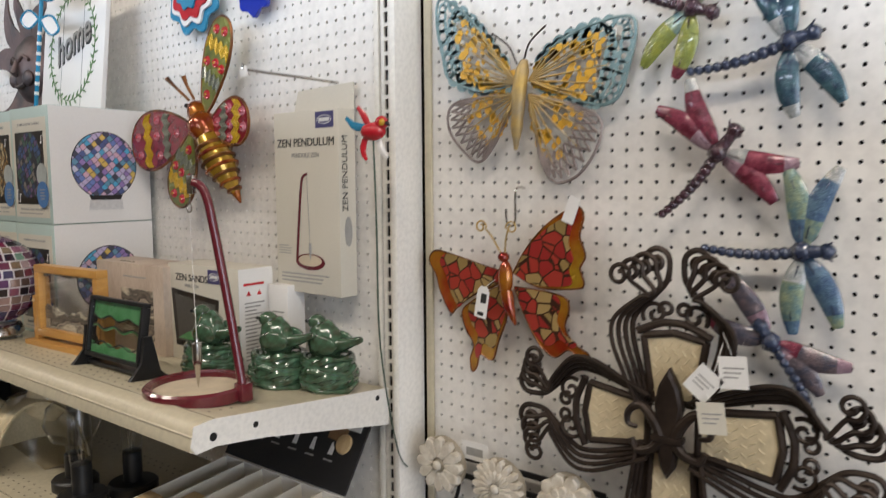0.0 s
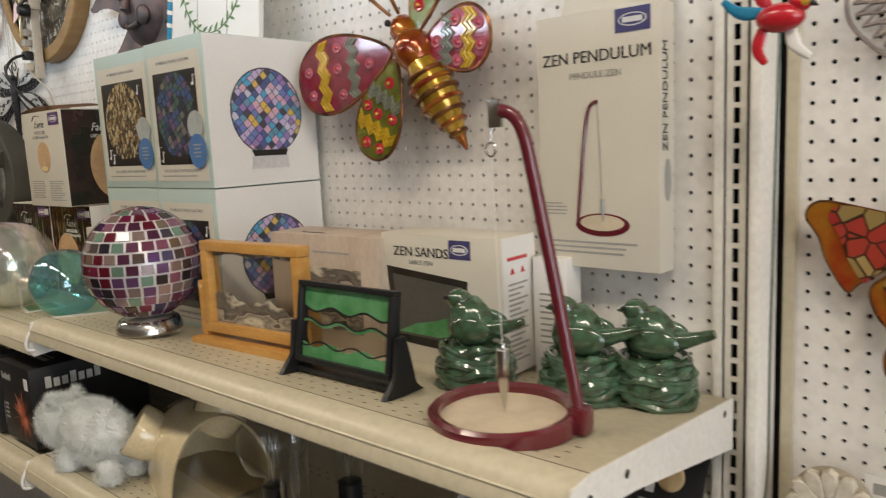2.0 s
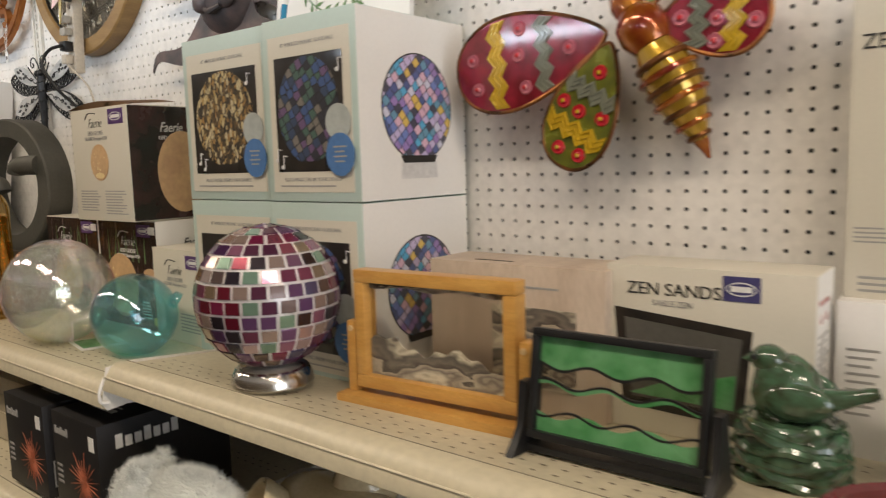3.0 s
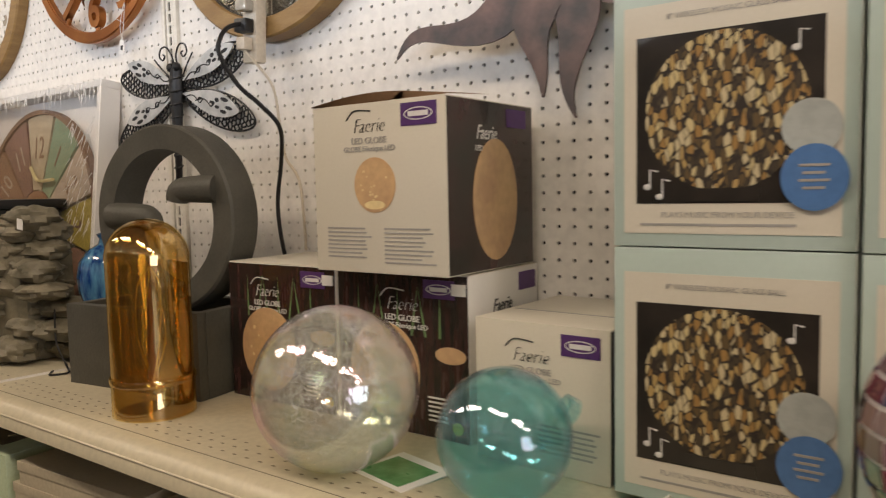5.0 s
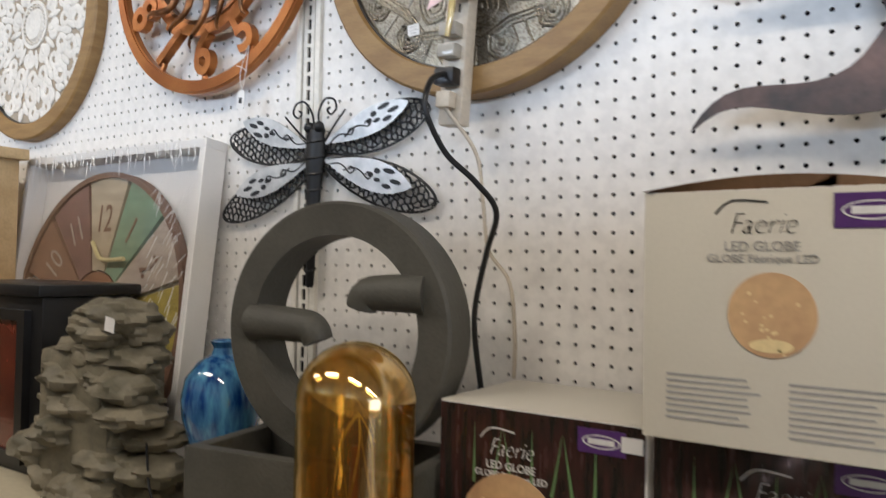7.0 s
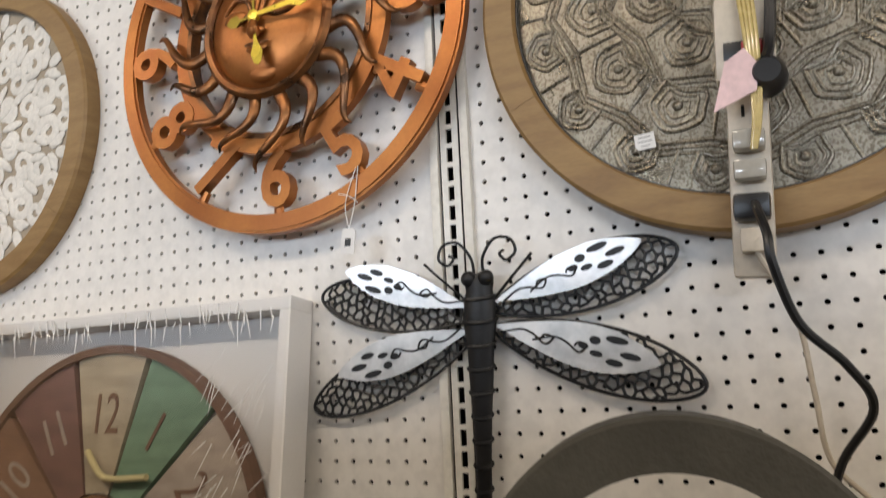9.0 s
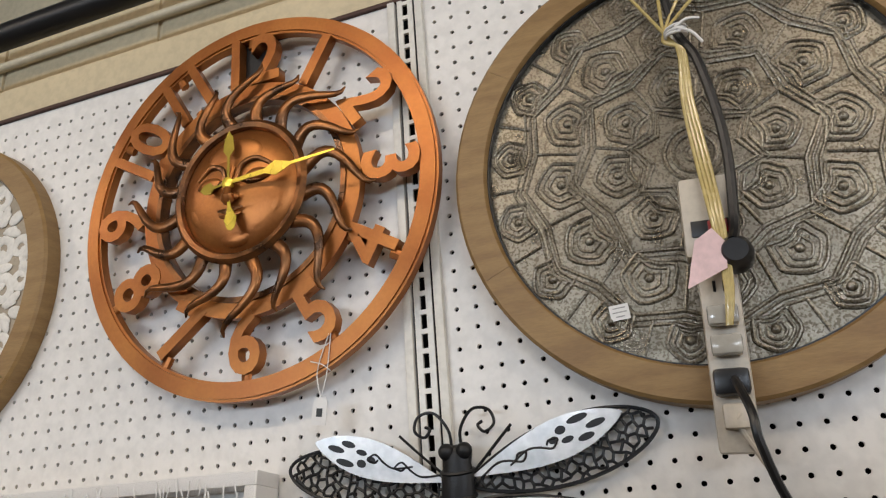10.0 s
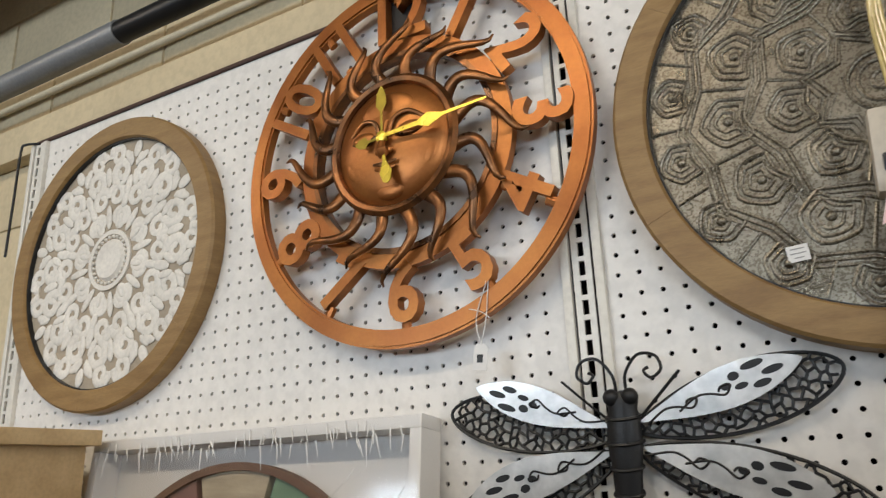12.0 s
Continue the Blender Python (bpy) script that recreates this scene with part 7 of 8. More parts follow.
def wire_bird():
    e = thing("bird_stake", "small red bird ornament on a green wire stake", "garden stake", pose(-0.365, 0.80, 1.60) @ Matrix.Scale(0.72, 4))
    bm = blob(bmesh.new(), (0.0, 0, 0.0), (0.034, 0.022, 0.021), 22)
    part("bird_body", bm, RED, e, "glossy red bird body")
    part("bird_head", blob(bmesh.new(), (0.026, 0, 0.018), (0.016, 0.015, 0.015), 18), RED, e)
    part("face_patch", blob(bmesh.new(), (0.034, -0.009, 0.018), (0.008, 0.006, 0.008), 12), mat("yellow_gloss", (0.6, 0.35, 0.03), 0.25, bump=0.02), e)
    part("beak", tube(bmesh.new(), [(0.04, 0, 0.016), (0.05, 0, 0.010)], [0.006, 0.001], 8), BLACK, e)
    for pts, m in (([(-0.02, 0, -0.005), (-0.03, -0.004, -0.04), (-0.018, -0.008, -0.062)], RED), ([(-0.02, 0, 0.01), (-0.055, -0.004, 0.014), (-0.08, -0.008, 0.034)], BLUEP), ([(-0.015, 0.005, 0.012), (-0.03, 0.006, 0.035), (-0.05, 0.008, 0.056)], RED), ([(0.012, 0.006, -0.01), (0.02, 0.006, -0.04), (0.04, 0.006, -0.058)], WHITE)):
        q = smooth_path(pts, 5)
        n = len(q)
        bm = tube(bmesh.new(), q, [0.010 - 0.005 * abs(2 * k / n - 0.7) for k in range(n)], 8)
        for v in bm.verts:
            v.co.y *= 0.5
        part("feather", bm, m, e)
    part("wire_stake", tube(bmesh.new(), smooth_path([(0.0, 0.0, -0.015), (-0.007, 0.014, -0.21), (-0.014, 0.028, -0.49), (-0.040, 0.11, -0.76), (-0.085, 0.21, -0.86)], 6), 0.002, 6), OLIVEWIRE, e)


def cut_butterfly():
    c = (-0.185, 0.962, 1.665)
    e = thing("metal_butterfly", "large openwork metal butterfly in yellow, teal and mauve patina", "wall ornament", pose(*c))
    part("body", tube(bmesh.new(), [(0.008, -0.012, 0.045), (0.006, -0.014, 0.03), (0.0, -0.014, 0.0), (-0.006, -0.012, -0.06), (-0.010, -0.008, -0.095)], [0.006, 0.011, 0.012, 0.010, 0.003], 14), CUT_Y, e)
    for s in (-1, 1):
        part("antenna", tube(bmesh.new(), smooth_path([(s * 0.006, -0.012, 0.04), (s * 0.02, -0.016, 0.07), (s * 0.05, -0.018, 0.092)], 6), 0.0016, 6), BRONZE, e)
    outl = {
        "ul": ([(-0.01, 0.012), (-0.06, 0.07), (-0.11, 0.13), (-0.168, 0.168), (-0.178, 0.13), (-0.165, 0.07), (-0.15, 0.03), (-0.08, 0.005)], CUT_T),
        "ur": ([(0.01, 0.014), (0.05, 0.06), (0.11, 0.085), (0.175, 0.092), (0.188, 0.07), (0.178, 0.02), (0.16, -0.025), (0.12, -0.03), (0.05, -0.002)], CUT_T),
        "ll": ([(-0.01, -0.005), (-0.08, -0.005), (-0.145, -0.015), (-0.152, -0.055), (-0.12, -0.095), (-0.085, -0.112), (-0.05, -0.075)], CUT_M),
        "lr": ([(0.01, -0.008), (0.07, -0.022), (0.13, -0.05), (0.132, -0.09), (0.10, -0.135), (0.06, -0.148), (0.035, -0.12), (0.02, -0.06)], CUT_M)}
    for key, (pts, edge) in outl.items():
        loop = smooth_path([(x, 0, z) for x, z in pts + pts[:1]], 6)
        part("wing_edge", tube(bmesh.new(), loop, 0.0026, 6), edge, e, "patinated wing edge")
        root = Vector((pts[0][0], -0.002, pts[0][1]))
        n = len(loop)
        rn = random.Random(key)
        upper = key[0] == "u"
        at = lambda k, f: root + (loop[min(max(k, 0), n - 1)] - root) * f
        for k in range(5, n - 5, 4):
            part("wing_vein", tube(bmesh.new(), [root, at(k, 0.5) + Vector((0, -0.004, 0)), at(k, 0.8)], [0.0020, 0.0013, 0.0009], 5), CUT_Y, e)
        for k in range(4, n - 4, 2):
            step = (loop[k + 2] - loop[k]).length
            if upper:
                # solid lace: flat plates with round see-through holes
                for f, g in ((0.93, 0.62), (0.80, 0.42)):
                    o = at(k + (1 if f < 0.9 else 0), f)
                    r = max(0.0065, min(0.0125, step * 0.62))
                    part("edge_lace", ringplate(bmesh.new(), (o.x, o.z), circle(r * g * rn.uniform(0.6, 1.0), 12), circle(r, 12), -0.0012, 0.0004), edge, e)
            else:
                for f in (0.95, 0.85, 0.75):
                    p, q = at(k + (1 if f == 0.85 else 0), f), at(k + (3 if f == 0.85 else 2), f)
                    lo = root + ((p + q) / 2 - root) * 0.88
                    part("edge_lobe", tube(bmesh.new(), smooth_path([p, lo, q], 4), 0.0022, 5), edge, e)
            for f in (0.42, 0.52, 0.62, 0.70):
                if rn.random() < (0.75 if upper else 0.5):
                    o, r = at(k, f + rn.uniform(-0.03, 0.03)), rn.uniform(0.003, 0.0075)
                    lump = [(o.x + r * rn.uniform(0.6, 1.3) * math.cos(2 * math.pi * q / 8), o.z + r * rn.uniform(0.7, 1.5) * math.sin(2 * math.pi * q / 8)) for q in range(8)]
                    part("wing_spot", prism(bmesh.new(), lump, -0.0022, -0.0008), SPOT_Y, e, "bright yellow patch")


def red_butterfly():
    c = (-0.21, 0.955, 1.35)
    e = thing("enamel_butterfly", "red and gold enamelled metal butterfly hanging on a wire hook", "wall ornament", pose(*c))
    part("thorax", blob(bmesh.new(), (0.004, -0.014, 0.012), (0.013, 0.012, 0.030), 20), FIRE, e)
    part("abdomen", tube(bmesh.new(), [(0.006, -0.014, -0.01), (0.012, -0.016, -0.035), (0.022, -0.012, -0.065)], [0.011, 0.010, 0.002], 14), FIRE, e)
    part("head", blob(bmesh.new(), (0.0, -0.014, 0.046), (0.010, 0.010, 0.009), 16), FIRE, e)
    for s in (-1, 1):
        pts = [(s * 0.004 + 0.0, -0.016, 0.052), (s * 0.012 - 0.004, -0.02, 0.075), (s * 0.022 - 0.008, -0.022, 0.092)]
        sp = spiral(s * 0.030 - 0.010, 0.095, 0.011, 0.004, math.pi if s > 0 else 0.0, -1.2 * s, -0.022)
        part("antenna", tube(bmesh.new(), smooth_path(pts, 5) + [Vector(p) for p in sp], 0.0015, 6), CUT_Y, e)
    wings = {
        "ul": [(-0.004, 0.02), (-0.05, 0.028), (-0.10, 0.040), (-0.150, 0.048), (-0.165, 0.030), (-0.150, 0.005), (-0.140, -0.025), (-0.118, -0.060), (-0.105, -0.050), (-0.07, -0.025), (-0.02, -0.002)],
        "ur": [(0.012, 0.02), (0.04, 0.065), (0.08, 0.105), (0.125, 0.130), (0.138, 0.115), (0.132, 0.085), (0.142, 0.055), (0.133, 0.035), (0.140, 0.010), (0.12, 0.002), (0.06, 0.000)],
        "ll": [(-0.004, 0.0), (-0.03, -0.012), (-0.07, -0.035), (-0.092, -0.055), (-0.085, -0.085), (-0.068, -0.110), (-0.075, -0.135), (-0.072, -0.158), (-0.062, -0.148), (-0.055, -0.125), (-0.03, -0.132), (-0.018, -0.10), (0.0, -0.05)],
        "lr": [(0.015, -0.004), (0.06, -0.006), (0.105, -0.012), (0.115, -0.03), (0.108, -0.06), (0.125, -0.085), (0.150, -0.098), (0.140, -0.108), (0.115, -0.095), (0.09, -0.110), (0.06, -0.090), (0.03, -0.04)]}
    for k, p in wings.items():
        loop = [(q.x, q.z) for q in smooth_path([(x, 0, z) for x, z in p + p[:1]], 4)][:-1]
        bm = prism(bmesh.new(), loop, -0.004, -0.001)
        part("wing", bm, BORDER, e, "orange and gold wing border")
        part("wing_mosaic", prism(bmesh.new(), scaled(loop, 0.84, (p[0][0] * 1.5, p[0][1])), -0.0055, -0.0038), STAINED, e, "red and tan patchwork panel")
        part("wing_rim", tube(bmesh.new(), [(x, -0.003, z) for x, z in loop + loop[:1]], 0.0018, 6), COPPER_D, e)
    t = thing("price_tag", "white printed price tag tied to the butterfly", "price tag", pose(-0.247, 0.932, 1.318, 0, 10, 0))
    part("card", prism(bmesh.new(), [(-0.012, -0.026), (0.012, -0.026), (0.012, 0.02), (0.006, 0.028), (-0.006, 0.028), (-0.012, 0.02)], -0.0005, 0.0005), WHITE, t, smooth=False)
    part("printed_block", block(-0.003, 0.008, -0.001, -0.0005, 0.0, 0.016), PRINT_K, t)
    part("printed_block", block(-0.006, 0.006, -0.001, -0.0005, -0.022, -0.016), PRINT_K, t)
    part("string", tube(bmesh.new(), [(0.0, 0, 0.026), (0.02, -0.002, 0.045)], 0.0006, 4), WHITE, t)
    t = thing("price_tag", "translucent white tag on the butterfly wing tip", "price tag", pose(-0.088, 0.945, 1.478, 0, 20, 0))
    part("card", block(-0.010, 0.010, -0.0006, 0.0006, -0.024, 0.018), WHITE, t)
    h = thing("peg_hook", "bright wire peg hook stuck in the board", "hook", pose(-0.20, 0.975, 1.45))
    part("wire", tube(bmesh.new(), smooth_path([(0, 0.014, 0.058), (0, -0.010, 0.058), (0.0, -0.014, 0.04), (0, -0.014, 0.006), (-0.006, -0.014, -0.004), (-0.016, -0.014, 0.002), (-0.018, -0.014, 0.024)], 6), 0.0022, 8), CHROME, h)


def jewel_dragonfly(thorax, head, tail, tips, wing_cols, tip_cols, body_col, label):
    """A dragonfly of puffed glittered wings; head, tail and wing tips are given on the board."""
    x, z = thorax
    e = thing("dragonfly_ornament", label, "wall ornament", pose(x, 0.962, z), group="glittered dragonflies")
    H, T = Vector((head[0] - x, head[1] - z)), Vector((tail[0] - x, tail[1] - z))
    part("thorax", blob(bmesh.new(), (0, -0.014, 0), (0.013, 0.012, 0.013), 18, 0.3, 2.0, 6), body_col, e)
    part("head", blob(bmesh.new(), (H.x, -0.014, H.y), (0.0105, 0.010, 0.0105), 16, 0.2, 4.0, 5), body_col, e)
    part("neck", tube(bmesh.new(), [(0, -0.014, 0), (H.x, -0.014, H.y)], [0.010, 0.007], 10), body_col, e)
    side = Vector((-H.y, H.x)).normalized()
    for q in (-1, 1):
        p, far = H + side * 0.007 * q, H * 1.25 + side * 0.012 * q
        part("antenna", tube(bmesh.new(), [(p.x, -0.018, p.y), (far.x, -0.024, far.y)], [0.0022, 0.001], 5), body_col, e)
    n = 11
    for i in range(n):
        u = (i + 0.8) / n
        p = T * u + Vector((-T.y, T.x)) * 0.05 * math.sin(u * 3.1)
        part("tail_bead", blob(bmesh.new(), (p.x, -0.012, p.y), (0.0092 - 0.0028 * u, 0.008, 0.0092 - 0.0028 * u), 12), body_col, e)
    for i, tip in enumerate(tips):
        d = Vector((tip[0] - x, tip[1] - z))
        across = Vector((-d.y, d.x)).normalized()
        bow = 0.006 * (1 if i % 2 else -1)
        m = 16
        line = [d * (0.10 + 0.90 * k / m) + across * bow * math.sin(math.pi * k / m) for k in range(m + 1)]
        wide = [0.0025 + 0.0125 * math.sin(math.pi * (0.04 + 0.9 * (k / m) ** 0.8)) ** 0.7 for k in range(m + 1)]
        for a, b, mt in ((0, 5, tip_cols[i % len(tip_cols)]), (5, 13, wing_cols[i % len(wing_cols)]), (13, m, tip_cols[(i + 1) % len(tip_cols)])):
            bm = tube(bmesh.new(), [(p.x, -0.010 - 0.004 * math.sin(math.pi * (a + k) / m), p.y) for k, p in enumerate(line[a:b + 1])], wide[a:b + 1], 12)
            for v in bm.verts:
                v.co.y = -0.010 + (v.co.y + 0.010) * 0.45
            part("wing", bm, mt, e, "puffed glittered wing")
        part("wing_rib", tube(bmesh.new(), [(p.x, -0.0165, p.y) for p in line[1:14]], 0.0009, 5), body_col, e)
    return e


GL = lambda n, c, c2: mat(n, c, 0.16, 0.25, col2=c2, scale=85, fine=420, bump=0.9, coat=1.0, grain=0.6)
W_PINK, W_LILAC = GL("pink_glitter", (0.30, 0.05, 0.09), (0.12, 0.012, 0.03)), GL("lilac_glitter", (0.46, 0.32, 0.38), (0.22, 0.12, 0.16))
W_TEAL, W_GRN = GL("teal_glitter", (0.06, 0.15, 0.18), (0.02, 0.05, 0.09)), GL("pale_green_glitter", (0.38, 0.44, 0.26), (0.12, 0.22, 0.24))
W_OLIVE, W_SMOKE = GL("olive_glitter", (0.34, 0.36, 0.06), (0.20, 0.24, 0.06)), GL("smoky_glitter", (0.20, 0.15, 0.16), (0.08, 0.08, 0.11))
W_BLUE, W_CLEAR = GL("blue_glitter", (0.14, 0.24, 0.34), (0.05, 0.10, 0.20)), GL("silvery_glitter", (0.56, 0.56, 0.54), (0.30, 0.33, 0.34))
B_PLUM, B_NAVY = GL("plum_beads", (0.09, 0.035, 0.05), (0.04, 0.018, 0.03)), GL("navy_beads", (0.05, 0.07, 0.13), (0.02, 0.03, 0.07))


def iron_cross():
    c = (0.086, 0.93, 1.176)
    e = thing("iron_cross", "dark scrolled iron wall cross with cream textured panels", "wall cross", pose(*c))
    # each arm: a flared panel in a frame, and lyre-shaped bars that pinch together beyond it and end in scrolls
    for deg, reach, bars_from in ((90, 0.0, 0.03), (180, 0.0, 0.03), (0, 0.010, 0.03), (270, 0.23, 0.03)):
        ca, sa = round(math.cos(radians(deg))), round(math.sin(radians(deg)))
        at = lambda u, v: (u * ca - v * sa, u * sa + v * ca)
        far = 0.130 + reach
        p = [at(0.036, -0.030), at(far - 0.004, -0.044), at(far + 0.004, 0.0), at(far - 0.004, 0.044), at(0.036, 0.030)]
        pl = part("panel", prism(bmesh.new(), p, -0.012, -0.002), STUCCO, e, "cream embossed diamond-plate panel")
        loop = [(x, -0.011, z) for x, z in p + p[:1]]
        for q0, q1 in zip(loop, loop[1:]):
            part("panel_frame", tube(bmesh.new(), [q0, q1], 0.0056, 8), BRONZE, e)
        k, u = 0, 0.052
        while u < far - 0.012:
            h = 0.024 + 0.012 * (u - 0.036) / (far - 0.036)
            v = -h + (0.006 if k % 2 else 0)
            while v < h:
                lean = 0.6 if k % 2 else -0.6
                q0, q1 = at(u - 0.005 * math.cos(lean), v - 0.005 * math.sin(lean)), at(u + 0.005 * math.cos(lean), v + 0.005 * math.sin(lean))
                part("raised_tread", tube(bmesh.new(), [(q0[0], -0.0125, q0[1]), (q1[0], -0.0125, q1[1])], 0.0013, 5), STUCCO, pl)
                v += 0.013
            u += 0.011
            k += 1
        for sd in (-1, 1):
            for k in range(4):
                y = -0.008 - 0.007 * k
                r = 0.021 - 0.001 * k
                cu, cv = 0.232 + reach - 0.007 * k, 0.030 + 0.015 * k
                mid = [(bars_from, 0.036 + 0.003 * k), (0.07 + 0.4 * reach, 0.047 + 0.006 * k), (0.115 + reach, 0.060 + 0.008 * k), (0.150 + reach, 0.060 + 0.007 * k), (0.182 + reach, 0.032 + 0.004 * k), (0.204 + reach - 0.006 * k, 0.014 + 0.006 * k)]
                end = [(cu + (r - (r - 0.005) * q / 20) * math.cos(-1.9 + 8.4 * q / 20), cv + (r - (r - 0.005) * q / 20) * math.sin(-1.9 + 8.4 * q / 20)) for q in range(21)]
                pts = [at(u, sd * v) for u, v in mid + end[::2]]
                part("scroll_bar", tube(bmesh.new(), smooth_path([(x, y, z) for x, z in pts], 5), 0.0042 - 0.0003 * k, 8), BRONZE, e, "dark iron bar curled at its end")
            for k, (cu, cv, r) in enumerate(((0.158, 0.028, 0.019), (0.166, 0.012, 0.011))):
                pts = [at(cu + reach + (r - (r - 0.004) * q / 16) * math.cos(2.2 - 7.6 * q / 16), sd * (cv + (r - (r - 0.004) * q / 16) * math.sin(2.2 - 7.6 * q / 16))) for q in range(17)]
                part("scroll_inner", tube(bmesh.new(), smooth_path([(x, -0.012, z) for x, z in pts], 3), 0.0032, 7), BRONZE, e)
        bow = [at(far + 0.002, -0.052), at(far + 0.016, -0.02), at(far + 0.018, 0.0), at(far + 0.016, 0.02), at(far + 0.002, 0.052)]
        part("end_bow", tube(bmesh.new(), smooth_path([(x, -0.014, z) for x, z in bow], 6), 0.0056, 8), BRONZE, e)
    # fleur-de-lis
    fl = [(0, 0.088), (0.014, 0.062), (0.020, 0.035), (0.015, 0.008), (0.008, -0.008), (0.009, -0.016), (0.013, -0.035), (0.010, -0.052), (0, -0.068), (-0.010, -0.052), (-0.013, -0.035), (-0.009, -0.016), (-0.008, -0.008), (-0.015, 0.008), (-0.020, 0.035), (-0.014, 0.062)]
    part("lily_petal", prism(bmesh.new(), fl, -0.034, -0.020, 0.004), BRONZE, e, "dark iron lily at the centre")
    part("lily_band", block(-0.022, 0.022, -0.038, -0.018, -0.016, -0.006, 0.003), BRONZE, e)
    for sx in (-1, 1):
        part("lily_side", tube(bmesh.new(), smooth_path([(sx * 0.010, -0.028, -0.008), (sx * 0.020, -0.03, 0.012), (sx * 0.038, -0.03, 0.030), (sx * 0.056, -0.03, 0.020), (sx * 0.058, -0.03, 0.002), (sx * 0.044, -0.03, -0.002)], 6), [0.009 - 0.0002 * k for k in range(31)], 9), BRONZE, e)
        part("lily_side", tube(bmesh.new(), smooth_path([(sx * 0.008, -0.028, -0.014), (sx * 0.024, -0.03, -0.030), (sx * 0.044, -0.03, -0.034), (sx * 0.052, -0.03, -0.020)], 6), [0.008 - 0.0002 * k for k in range(19)], 9), BRONZE, e)
    for x, z, a, m, lab in ((0.052, 0.080, 38, WHITE, "white paper price tag on the iron cross"), (0.089, 0.100, -6, WHITE, "white printed price tag on the iron cross"), (0.066, 0.038, -8, CREAM, "kraft paper tag on the iron cross")):
        t = thing("price_tag", lab, "price tag", pose(c[0] + x, 0.878 if m is CREAM else 0.886, c[2] + z, 0, a, 0))
        part("card", block(-0.018, 0.018, -0.0005, 0.0005, -0.022, 0.020), m, t)
        for k in range(3):
            part("printed_bar", block(-0.012, 0.014 - 0.004 * k, -0.001, -0.0005, 0.004 - 0.006 * k, 0.006 - 0.006 * k), PRINT_G, t)
        part("string", tube(bmesh.new(), [(0, 0, 0.022), (-0.02, 0.03, 0.05)], 0.0007, 4), WHITE, t)


def flower_knob_rack():
    e = thing("flower_hook_rack", "black iron hook rack with three white resin flower knobs", "hook rack", pose(-0.205, 0.975, 1.0))
    for z in (0.022, -0.012):
        part("rail", block(-0.15, 0.17, -0.012, -0.006, z, z + 0.010, 0.002), SATIN, e)
    for i, (x, z, petals, layers) in enumerate(((-0.128, 0.022, 12, 1), (-0.006, 0.010, 18, 2), (0.122, 0.016, 10, 2))):
        part("knob_stem", tube(bmesh.new(), [(x, -0.008, z), (x, -0.040, z)], 0.006, 8), SATIN, e)
        fl = part("flower_knob", lathe(bmesh.new(), [(0, -0.056), (0.010, -0.056), (0.014, -0.052), (0.040, -0.049), (0.0475, -0.045), (0.0475, -0.036), (0, -0.034)], 40, c=(x, 0, z), axis="y"), RESIN_D, e, "antique white carved flower knob")
        for L in range(layers):
            for k in range(petals):
                a = 2 * math.pi * (k + 0.5 * L) / petals
                r0, r1 = (0.013, 0.050) if L == 0 else (0.010, 0.032)
                ww = (math.pi * r1 / petals) * 0.80
                ca, sa = math.cos(a), math.sin(a)
                pts = []
                for u, v in ((0, -0.25), (0.55, -1), (0.85, -0.8), (1, 0), (0.85, 0.8), (0.55, 1), (0, 0.25)):
                    q, t = r0 + (r1 - r0) * u, ww * v
                    pts.append((x + q * ca - t * sa, z + q * sa + t * ca))
                part("petal", prism(bmesh.new(), pts, -0.058 - 0.005 * L, -0.046, 0.002), RESIN_W, fl)
        part("flower_centre", blob(bmesh.new(), (x, -0.060, z), (0.009, 0.005, 0.009), 14), RESIN_W, fl)
        part("coat_hook", tube(bmesh.new(), smooth_path([(x + 0.01, -0.009, z - 0.01), (x + 0.012, -0.012, z - 0.055), (x + 0.004, -0.025, z - 0.09), (x - 0.006, -0.045, z - 0.098), (x - 0.012, -0.056, z - 0.082)], 6), 0.0036, 8), SATIN, e)
        part("hook_ball", blob(bmesh.new(), (x - 0.012, -0.056, z - 0.078), (0.009,) * 3, 14), RESIN_W, e, "white ball tip")
    part("price_card", block(-0.095, -0.040, -0.030, -0.029, 0.036, 0.068), WHITE, e, "white price card")
    part("price_print", block(-0.085, -0.05, -0.0306, -0.030, 0.044, 0.058), PRINT_G, e)


metal_sun()
enamel_bee()
wire_bird()
cut_butterfly()
red_butterfly()
jewel_dragonfly((0.128, 1.556), (0.150, 1.584), (0.051, 1.471), [(0.042, 1.619), (0.087, 1.657), (0.229, 1.540), (0.201, 1.490)], [W_PINK], [W_LILAC, W_PINK, W_CLEAR], B_PLUM, "pink and lilac glittered dragonfly on the pegboard")
jewel_dragonfly((0.236, 1.428), (0.266, 1.430), (0.112, 1.427), [(0.215, 1.536), (0.277, 1.534), (0.229, 1.321), (0.281, 1.335)], [W_GRN, W_BLUE], [W_BLUE, W_GRN, W_CLEAR], B_NAVY, "blue and pale green glittered dragonfly on the pegboard")
jewel_dragonfly((0.213, 1.692), (0.240, 1.700), (0.086, 1.667), [(0.164, 1.770), (0.216, 1.775), (0.222, 1.598), (0.276, 1.614)], [W_TEAL], [W_CLEAR, W_TEAL, W_TEAL], B_NAVY, "teal glittered dragonfly on the pegboard")
jewel_dragonfly((0.088, 1.752), (0.116, 1.742), (-0.010, 1.800), [(0.020, 1.680), (0.066, 1.660), (0.120, 1.850), (0.165, 1.835)], [W_OLIVE], [W_GRN, W_OLIVE, W_PINK], B_PLUM, "olive glittered dragonfly on the pegboard")
